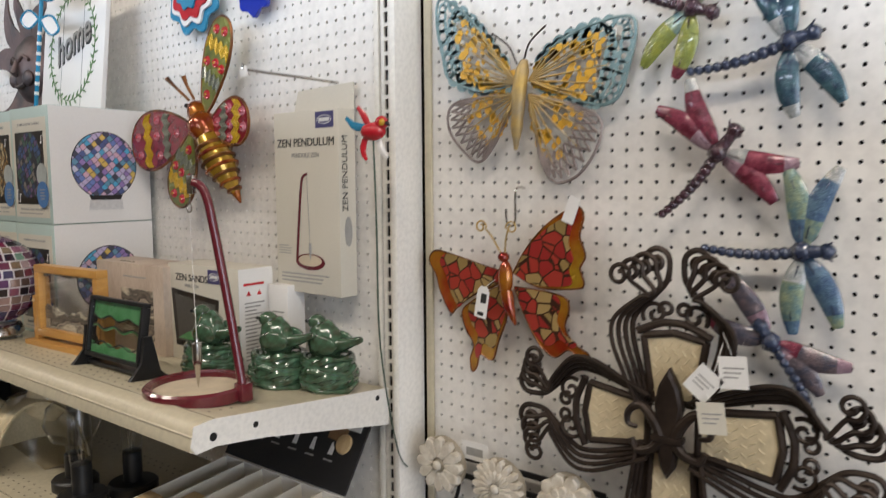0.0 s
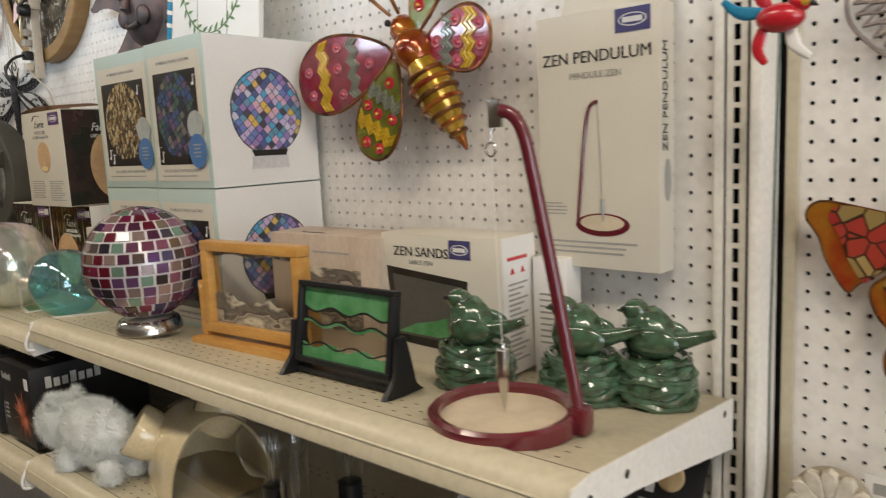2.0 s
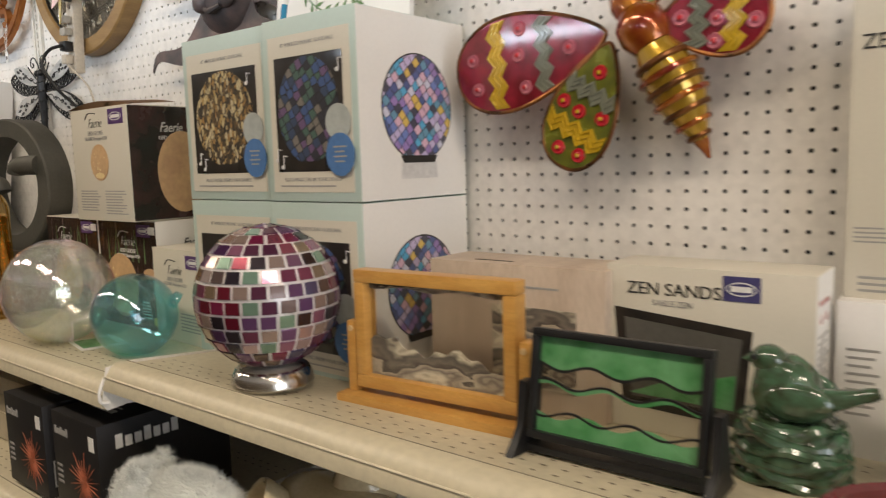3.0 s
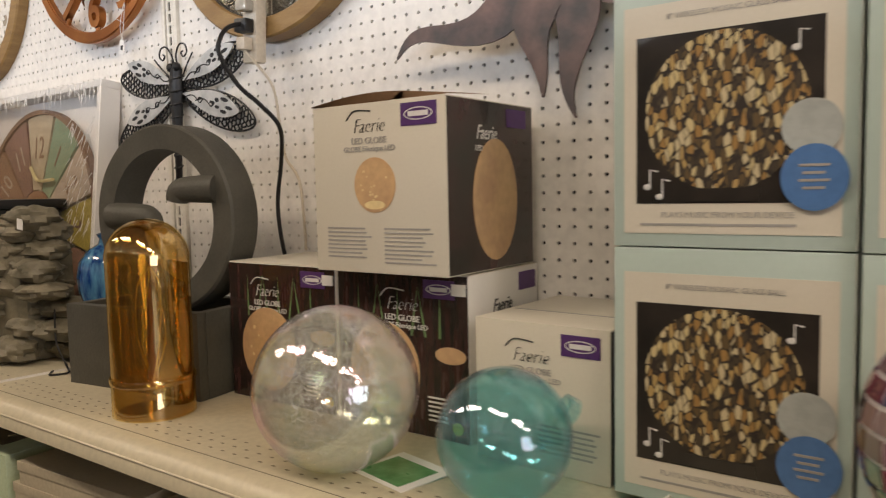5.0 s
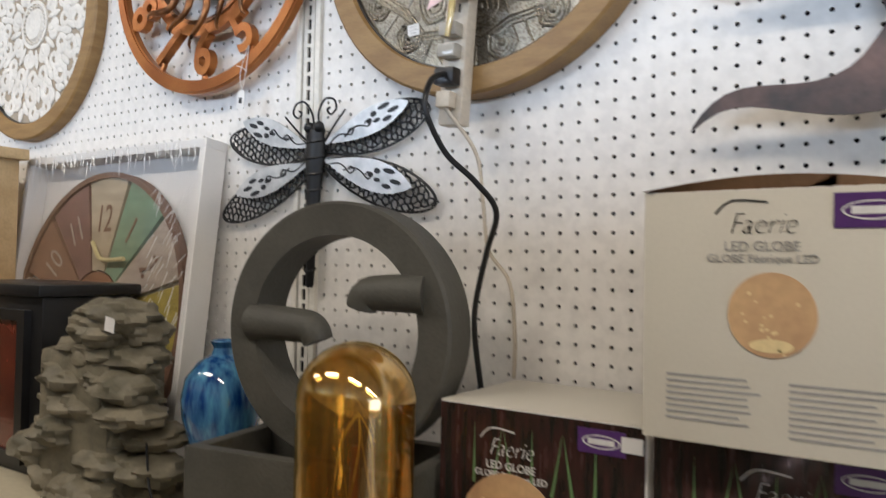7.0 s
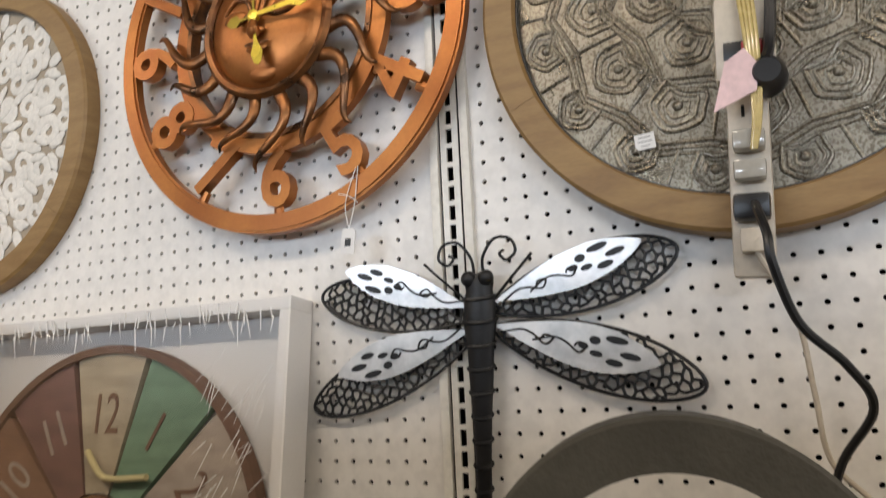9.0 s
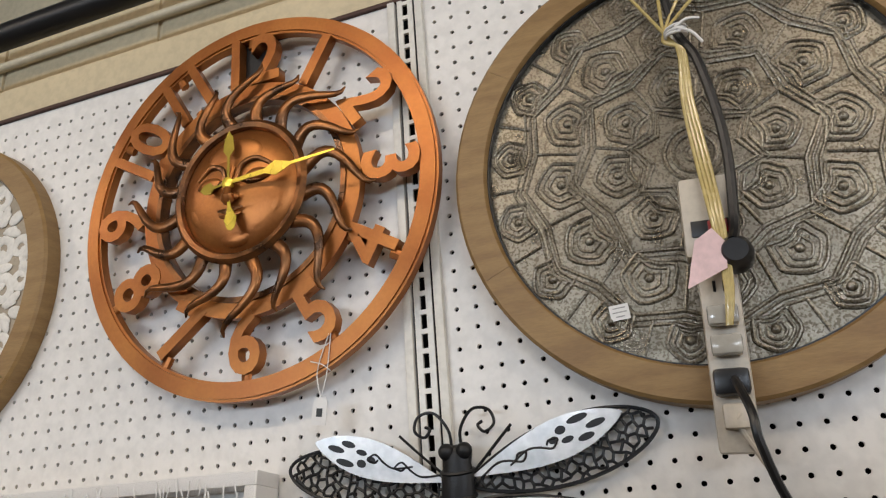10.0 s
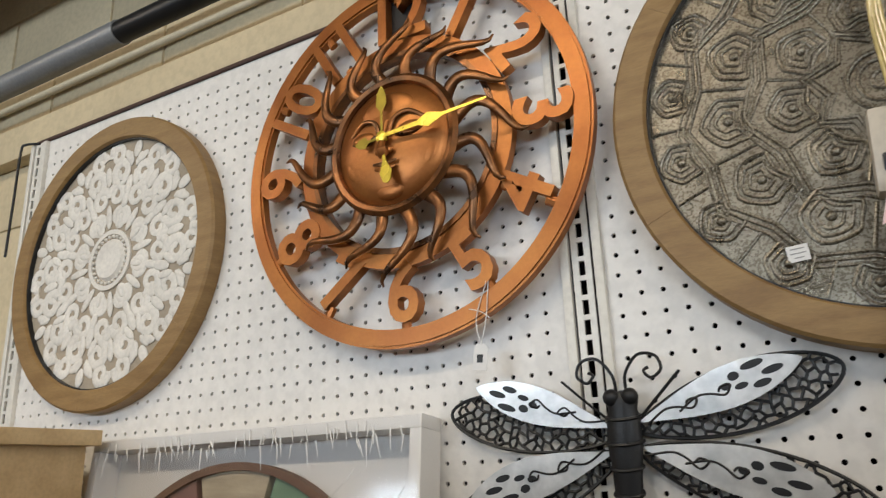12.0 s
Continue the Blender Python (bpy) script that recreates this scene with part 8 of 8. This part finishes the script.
jewel_dragonfly((0.203, 1.308), (0.190, 1.328), (0.262, 1.200), [(0.138, 1.394), (0.120, 1.330), (0.298, 1.287), (0.264, 1.246)], [W_SMOKE], [W_LILAC, W_SMOKE, W_PINK], B_NAVY, "smoky glittered dragonfly half behind the cross")
iron_cross()
flower_knob_rack()

# wreath sign standing on the music globe boxes, and the ornaments hung above
e = thing("wreath_sign", "white square sign with black script and a green leaf wreath", "sign", pose(-1.47, 0.845, 1.7015, -6, 0, 1))
part("board", block(-0.155, 0.155, 0, 0.012, 0, 0.33, 0.002), WHITE, e)
for k in (-0.052, 0.052):
    part("plank_line", block(k - 0.0008, k + 0.0008, -0.0006, 0, 0.004, 0.326), PRINT_G, e)
rn = random.Random(5)
ring = [(0.112 * math.cos(q), -0.001, 0.165 + 0.135 * math.sin(q)) for q in [2 * math.pi * i / 40 for i in range(41)]]
part("wreath_stem", tube(bmesh.new(), ring, 0.0012, 5), LEAF, e)
for k in range(64):
    q = 2 * math.pi * k / 64
    o = Vector((0.112 * math.cos(q), 0.165 + 0.135 * math.sin(q)))
    a = q + math.pi / 2 + (0.9 if k % 2 else -0.9) + rn.uniform(-0.2, 0.2)
    d = Vector((math.cos(a), math.sin(a)))
    n = Vector((-d.y, d.x))
    part("wreath_leaf", prism(bmesh.new(), [tuple(o), tuple(o + d * 0.009 + n * 0.003), tuple(o + d * 0.02), tuple(o + d * 0.009 - n * 0.003)], -0.0016, -0.0004), LEAF, e)
lettering("home", 0.105, FRONT(0.004, -0.0008, 0.176, 18), PRINT_K, e, "title_shadow", shear=0.3, wide=0.72, bold=0.003)
lettering("home", 0.105, FRONT(0.0, -0.0018, 0.181, 18), PRINT_G, e, "title", shear=0.3, wide=0.72, bold=0.001)
e = thing("dragonfly_stake", "blue and white wire dragonfly stake in front of the sign", "garden stake", pose(-1.50, 0.80, 1.93, 0, 14, 0))
part("rod", tube(bmesh.new(), [(0.0, 0, 0.06), (0.0, 0.0, -0.05), (0.0, 0.0, -0.228)], 0.005, 10), BLUEP, e)
for k in range(7):
    part("rod_band", tube(bmesh.new(), [(0.0, 0, -0.03 - 0.025 * k), (0.0, 0, -0.038 - 0.025 * k)], 0.0058, 10), WHITE, e)
for s in (-1, 1):
    for zz in (0.05, 0.0):
        out = wing((s * 0.005, zz), (s * 0.105, zz + 0.045 * (1 if zz else -0.3)), 0.022)
        part("wing", prism(bmesh.new(), out, -0.002, 0.0), WHITE, e, "white dotted wing")
        part("wing_rim", tube(bmesh.new(), [(x, -0.002, z) for x, z in out + out[:1]], 0.003, 6), BLUEP, e)
e = thing("glass_flower", "blue, red and white fused-glass flower hung high on the pegboard", "wall ornament", pose(-1.04, 0.935, 1.955))
for r, m, y in ((0.095, BLUEP, 0.0), (0.078, WHITE, -0.006), (0.066, RED, -0.010), (0.045, BLUEP, -0.014)):
    pts = [((r + 0.1 * r * math.sin(9 * q)) * math.cos(q), (r + 0.1 * r * math.sin(9 * q)) * math.sin(q)) for q in [2 * math.pi * i / 72 for i in range(72)]]
    part("glass_layer", prism(bmesh.new(), pts, y - 0.005, y, 0.001), m, e, "ruffled glass layer")
e = thing("glass_flower", "deep blue ruffled glass ornament hung high on the pegboard", "wall ornament", pose(-0.815, 0.93, 1.915))
pts = [((0.05 + 0.006 * math.sin(7 * q)) * math.cos(q), (0.05 + 0.006 * math.sin(7 * q)) * math.sin(q)) for q in [2 * math.pi * i / 60 for i in range(60)]]
part("glass_layer", prism(bmesh.new(), pts, -0.008, 0.0, 0.002), mat("cobalt_glass", (0.01, 0.03, 0.4), 0.1, scale=10, bump=0.05, coat=0.8), e)

# ---- lower shelf ----
def stand_lamp(x, y, r_base, h_neck, kind_round, label):
    e = thing("bulb_lamp", label, "lamp", pose(x, y, ZLOW(y)), group="glass bulb lamps")
    part("base", lathe(bmesh.new(), [(0, 0), (r_base, 0), (r_base + 0.001, 0.003), (r_base + 0.001, 0.022), (r_base - 0.003, 0.026), (0.02, 0.027), (0, 0.027)], 40), BLACK, e, "black disc base")
    part("neck", lathe(bmesh.new(), [(0.019, 0.026), (0.019, h_neck), (0.016, h_neck + 0.002), (0, h_neck + 0.002)], 28), BLACK, e)
    bm = bmesh.new()
    if kind_round:
        prof = [(0.014, h_neck), (0.016, h_neck + 0.02), (0.042, h_neck + 0.032), (0.056, h_neck + 0.066), (0.048, h_neck + 0.100), (0.026, h_neck + 0.119), (0.0, h_neck + 0.123)]
    else:
        prof = [(0.019, h_neck), (0.0215, h_neck + 0.012), (0.0215, h_neck + 0.13), (0.015, h_neck + 0.145), (0.0, h_neck + 0.15)]
    part("glass_bulb", lathe(bm, prof + [(max(0, r - 0.0015), z - 0.001) for r, z in prof[::-1]], 36), GLASS, e, "clear glass bulb")
    for k in range(5):
        a = 2 * math.pi * k / 5
        part("filament", tube(bmesh.new(), [(0.002 * math.cos(a), 0.002 * math.sin(a), h_neck), (0.008 * math.cos(a), 0.008 * math.sin(a), h_neck + 0.035), (0.006 * math.cos(a + 1), 0.006 * math.sin(a + 1), h_neck + 0.085)], 0.0007, 4), CHROME, e)


stand_lamp(-0.962, 0.592, 0.046, 0.084, False, "tall clear tube bulb on a black lamp base")
stand_lamp(-0.962, 0.696, 0.048, 0.088, False, "clear tube bulb on a wide black lamp base")
stand_lamp(-1.062, 0.625, 0.044, 0.075, True, "round clear bulb on a black lamp base")

e = thing("cream_pot", "cream glazed ceramic garden pot lying half-round with raised openings", "ceramic pot", pose(-1.325, 0.655, ZLOW(0.655) + 0.002, 5.4, 0, -12))


def half_dome(prof):
    bm = lathe(bmesh.new(), prof, 56)
    for v in bm.verts:
        v.co.x = min(v.co.x, 0.0)
    return bm


LIE = Matrix.Diagonal((1, 0.60, 1, 1)) @ pose(0, 0, 0, 0, 90, 0)
part("pot_body", half_dome([(0, -0.135), (0.06, -0.132), (0.105, -0.115), (0.138, -0.075), (0.152, -0.02), (0.156, 0.05), (0.158, 0.105), (0.155, 0.111), (0.149, 0.108), (0.149, 0.09)]), POTC, e).matrix_local = LIE
part("pot_inside", half_dome([(0, -0.127), (0.055, -0.124), (0.10, -0.108), (0.131, -0.07), (0.145, -0.02), (0.149, 0.05), (0.149, 0.09)]), POTC, e, "glazed cream inside").matrix_local = LIE
for m, k in ((pose(-0.042, -0.066, 0.100, 46, -24, 0), 0.92), (pose(0.050, 0.030, 0.128, -30, 14, 0), 0.9)):
    part("spout_ring", lathe(bmesh.new(), [(0.044 * k, -0.02), (0.050 * k, 0.0), (0.053 * k, 0.030), (0.050 * k, 0.036), (0.045 * k, 0.034), (0.042 * k, 0.026), (0.040 * k, -0.01)], 36), POTC, e, "raised round opening").matrix_local = m
    part("spout_dark", lathe(bmesh.new(), [(0, 0.004), (0.041 * k, 0.004), (0.041 * k, 0.0), (0, 0.0)], 28), POT_IN, e, "unglazed brown inside").matrix_local = m

e = thing("plush_bear", "small white fluffy plush bear standing on the lower shelf", "plush toy", pose(-1.512, 0.540, ZLOW(0.540), 0, 0, 9) @ Matrix.Scale(0.80, 4))
bm = bmesh.new()
blob(bm, (0.02, 0, 0.105), (0.115, 0.06, 0.068), 44, 0.10, 3, 4)
blob(bm, (-0.105, -0.005, 0.115), (0.060, 0.052, 0.056), 36, 0.10, 9, 4)
blob(bm, (-0.158, -0.008, 0.098), (0.026, 0.024, 0.022), 20, 0.08, 5, 4)
for x in (-0.06, 0.10):
    for y in (-0.033, 0.033):
        blob(bm, (x, y, 0.036), (0.028, 0.024, 0.038), 20, 0.2, x * 50 + y * 9, 5)
for y in (-0.034, 0.03):
    blob(bm, (-0.095, y, 0.168), (0.016, 0.010, 0.016), 14, 0.2, 1, 5)
rn = random.Random(8)
seeds = [(v.co.copy(), v.normal.copy()) for v in bm.verts] if bm.normal_update() is None else []
for co, no in seeds:
    for k in range(12):
        d = (no + Vector((rn.uniform(-0.6, 0.6), rn.uniform(-0.6, 0.6), rn.uniform(-0.9, 0.2)))).normalized()
        s = d.orthogonal().normalized() * 0.0005
        o = co + Vector((rn.uniform(-0.004, 0.004), rn.uniform(-0.004, 0.004), rn.uniform(-0.004, 0.004)))
        if o.z + d.z * 0.014 > 0.001:
            bm.faces.new([bm.verts.new(o - s), bm.verts.new(o + s), bm.verts.new(o + d * rn.uniform(0.008, 0.020))])
part("plush_body", bm, FUR, e)
for y in (-0.030, 0.018):
    part("eye", blob(bmesh.new(), (-0.152, y, 0.126), (0.005,) * 3, 10), BLACK, e)
part("nose", blob(bmesh.new(), (-0.184, -0.008, 0.103), (0.006, 0.008, 0.006), 10), BLACK, e)


BOXB = mat("beige_gift_card", (0.50, 0.43, 0.31), 0.5, scale=5, bump=0.03)
LANTERN_K = mat("matt_black_card", (0.014, 0.013, 0.014), 0.5, scale=10, bump=0.02)


def black_light_box(x0, x1, y0, z0, z1, label):
    e, w, h, d = carton("lantern_box", x0, x1, y0, y0 + 0.25, z0, z1, label, LANTERN_K, group="black lantern boxes")
    for k in range(7):
        part("printed_mark", block(-w + 0.010 + 0.007 * k, -w + 0.0155 + 0.007 * k, -0.001, 0, h - 0.040, h - 0.030 + 0.004 * (k % 3 == 0)), PRINT_G, e)
        side_sheet("printed_mark", rect(0.030 + 0.017 * k, 0.042 + 0.017 * k, h - 0.046, h - 0.028 + 0.006 * (k % 3 == 0)), w, PRINT_W, e)
    lettering("LANTERNE", 0.015, RIGHT(w + 0.0006, 0.062, h - 0.085), PRINT_W, e, "subtitle")
    side_sheet("pictured_frame", rect(0.012, 0.10, 0.02, h - 0.105), w, PRINT_G, e, 0.0005)
    side_sheet("pictured_frame_ground", rect(0.0145, 0.0975, 0.0225, h - 0.1075), w + 0.0005, LANTERN_K, e, 0.0004)
    for k in range(4):
        part("print_line", block(-w + 0.010, -w + 0.028, -0.001, 0, h * 0.42 - 0.010 * k, h * 0.42 + 0.004 - 0.010 * k), PRINT_G, e)
    for k in range(26):
        a = 2 * math.pi * k / 26
        r = 0.045 + 0.012 * math.sin(k * 2.3)
        part("spark_picture", tube(bmesh.new(), [(0.025, -0.0006, h * 0.36), (0.025 + r * math.cos(a), -0.0006, h * 0.36 + r * math.sin(a))], [0.0014, 0.0004], 4), SPARK, e)
    part("white_sticker", block(w - 0.030, w - 0.013, -0.001, 0, h - 0.046, h - 0.022), WHITE, e)
    part("lid_title", block(-0.035, 0.035, 0.05, 0.062, h, h + 0.0006), PRINT_G, e)
    part("lid_title", block(-0.025, 0.03, 0.070, 0.074, h, h + 0.0006), PRINT_G, e)


SPARK = mat("spark_ink", (0.42, 0.12, 0.06), 0.5, bump=0)
black_light_box(-1.891, -1.727, 0.515, ZLOW(0.515) - 0.004, 1.068, "black boxed solar lantern with a red spark picture")
black_light_box(-2.088, -1.922, 0.512, ZLOW(0.512) - 0.010, 1.066, "black boxed solar lantern with a red spark picture")
for z0, x0, x1, m, lab in ((0.905, -2.42, -2.13, BOXB, "flat cream gift box stacked on the lower shelf"), (0.948, -2.41, -2.12, BOXB, "flat cream gift box stacked on the lower shelf"), (0.990, -2.40, -2.12, BOXB, "flat cream gift box stacked on the lower shelf")):
    e, w, h, d = carton("flat_box", x0, x1, 0.60, 0.86, z0 - (0.023 if z0 < 0.91 else 0.0), z0 + 0.0415, lab, m, turn=1, group="flat cream boxes")
    part("lid_edge", block(-w - 0.002, w + 0.002, -0.002, d + 0.002, h - 0.016, h + 0.001, 0.001), m, e)
for z0, x0, x1, m, lab in ((0.905, -2.80, -2.445, BOXB, "flat cream gift box stacked on the lower shelf"), (0.948, -2.79, -2.44, BOXB, "flat cream gift box stacked on the lower shelf"), (0.990, -2.77, -2.435, BOXB, "flat cream gift box stacked on the lower shelf")):
    e, w, h, d = carton("flat_box", x0, x1, 0.56, 0.86, z0 - (0.023 if z0 < 0.91 else 0.0), z0 + 0.0415, lab, m, turn=4, group="flat cream boxes")
    part("lid_edge", block(-w - 0.002, w + 0.002, -0.002, d + 0.002, h - 0.016, h + 0.001, 0.001), m, e)
e, w, h, d = carton("green_box", -3.05, -2.82, 0.54, 0.80, ZLOW(0.54) - 0.02, 1.03, "pale green boxed gift on the lower shelf", mat("pale_green_card", (0.46, 0.54, 0.36), 0.45, bump=0.02), turn=4)
plate("dark_picture", rect(-0.07, 0.06, 0.01, 0.07), 0, PHOTO_D, e)
part("lid_picture", block(-0.08, 0.05, 0.03, 0.2, h, h + 0.0008), PHOTO_D, e)
e, w, h, d = carton("blue_box", -3.20, -2.86, 0.82, 0.95, ZLOW(0.9) - 0.015, 1.10, "bright blue picture box at the back of the lower shelf", mat("bright_blue_card", (0.02, 0.10, 0.34), 0.35, scale=9, col2=(0.02, 0.05, 0.2), bump=0.02))
plate("green_picture", oval(0.05, h * 0.5, 0.035, 0.03), 0, GREENGEL, e)
lettering("ANIMATED", 0.022, FRONT(-0.02, -0.0006, h - 0.025), GOLD, e, "title")

# sample tray of keepsakes with its open lid
e = thing("keepsake_tray", "divided white display tray of wooden keepsakes with an open black lid", "display tray", pose(-0.64, 0.575, ZLOW(0.575) + 0.002, 5.4, 0, 0))
w, d = 0.175, 0.25
part("tray_floor", block(-w, w, 0, d, 0, 0.003), WHITE, e)
for q in ((-w, w, 0, 0.003), (-w, w, d - 0.003, d)):
    part("tray_wall", block(q[0], q[1], q[2], q[3], 0.003, 0.040), WHITE, e)
for k in range(7):
    x = -w + 0.0015 + (2 * w - 0.003) * k / 6
    part("divider", block(x - 0.0015, x + 0.0015, 0.003, d - 0.003, 0.003, 0.038), CREAM, e)
lid = swing(block(-w, w, -0.004, 0, 0, 0.165), pose(0, d, 0.042, -38))
part("lid", lid, mat("black_card", (0.022, 0.022, 0.024), 0.45, scale=6, bump=0.03), e, "black printed lid leaning back")
L = pose(0, d, 0.042, -38)
t = lettering("a meaningful keepsake", 0.028, L @ FRONT(-0.02, -0.0046, 0.138), PRINT_W, e, "title", shear=0.35)
for k in range(6):
    x = -0.145 + 0.050 * k
    bm = prism(bmesh.new(), [(x - 0.006, 0.06), (x + 0.006, 0.06), (x + 0.004 + 0.002 * (k % 2), 0.072), (x + 0.006 - 0.004 * (k % 3), 0.084), (x - 0.004, 0.082), (x - 0.005, 0.07)], -0.0048, -0.004)
    part("pictured_keepsake", swing(bm, L), PRINT_W, e, smooth=False)
    part("print_line", swing(block(x - 0.012, x + 0.012, -0.0046, -0.004, 0.048, 0.051), L), PRINT_G, e, smooth=False)
part("sample_card", swing(block(0.075, 0.118, -0.0056, -0.004, 0.098, 0.150), L @ pose(0, 0, 0, 0, 6, 0)), KRAFT, e, "brown sample card")
part("sample_card", swing(block(0.128, 0.160, -0.0062, -0.0045, 0.112, 0.148), L), WHITE, e, "white sample card")
part("wooden_rosette", swing(lathe(bmesh.new(), [(0, -0.010), (0.009, -0.010), (0.017, -0.008), (0.019, -0.004)], 24, c=(0.130, 0, 0.085), axis="y"), L), PALEWOOD, e, "round wooden keepsake")
part("front_print", block(-w + 0.01, -0.02, -0.0006, 0, 0.012, 0.026), PRINT_G, e)
for x, y in ((-0.145, 0.02), (-0.087, 0.075), (-0.087, 0.01)):
    b = thing("wooden_keepsake_block", "small pale wooden keepsake block in the tray", "wooden block", pose(-0.64 + x, 0.575 + y, ZLOW(0.575) + 0.0055 - y * 0.094, 5.4, 0, 0), group="wooden keepsake blocks")
    part("block", block(-0.021, 0.021, 0, 0.055, 0, 0.042, 0.002), PALEWOOD, b)

# bark basket at the end of the floor below
e = thing("bark_bundle", "dark reddish curled bark bundle on the fixture base below", "basket", pose(-1.45, 0.62, 0.40))
part("base_deck", block(-0.22, 0.95, -0.16, 0.33, -0.40, 0.0), STEEL, e)
rn = random.Random(2)
for k in range(90):
    x, y, z = rn.uniform(-0.2, 0.35), rn.uniform(-0.10, 0.2), 0.02 + rn.uniform(0, 0.26)
    a = rn.uniform(0, 6.28)
    pts = [(x, y, z), (x + 0.05 * math.cos(a), y + 0.05 * math.sin(a), z + 0.02), (x + 0.09 * math.cos(a + 0.5), y + 0.09 * math.sin(a + 0.5), z - 0.01)]
    part("bark_strip", tube(bmesh.new(), smooth_path(pts, 3), [0.003, 0.007, 0.009, 0.009, 0.008, 0.005, 0.002], 6), WRAP, e)

# cabinet beyond the boxed clock, and the far upright's hook
e = thing("display_cabinet", "small light-wood display cabinet with black trays inside", "cabinet", pose(-3.91, 0.66, 1.663))
for nm, q in (("top", (-0.19, 0.19, -0.06, 0.26, 0.10, 0.125)), ("side", (0.14, 0.165, -0.05, 0.25, -0.52, 0.10)), ("side", (-0.165, -0.14, -0.05, 0.25, -0.52, 0.10)), ("back", (-0.14, 0.14, 0.23, 0.25, -0.52, 0.10))):
    part(nm, block(*q, 0.002), PALEWOOD, e)
for z in (0.0, -0.13, -0.26, -0.39):
    part("black_tray", block(-0.139, 0.139, -0.045, 0.20, z - 0.02, z + 0.085, 0.003), BLACK, e)
    part("silver_brooch", lathe(bmesh.new(), [(0, -0.052), (0.008, -0.051), (0.014, -0.047), (0.016, -0.045)], 12, c=(0.06, 0, z + 0.03), axis="y"), CHROME, e)
h = thing("wire_hanger", "bent steel wire hook at the end of the wall", "hook", pose(-4.15, 0.975, 2.44))
part("wire", tube(bmesh.new(), smooth_path([(0.03, 0.01, 0.0), (0.0, -0.004, 0.0), (-0.012, -0.006, -0.015), (-0.014, -0.006, -0.12), (-0.016, -0.006, -0.26)], 6), 0.003, 8), SATIN, h)
cord("thin_black_cord", "thin black fountain cord on the shelf", [(-2.96, 0.72, 1.26), (-2.92, 0.70, 1.20), (-2.885, 0.70, 1.155), (-2.86, 0.69, 1.147), (-2.87, 0.66, 1.147), (-2.90, 0.68, 1.147)], 0.002, BLACK)
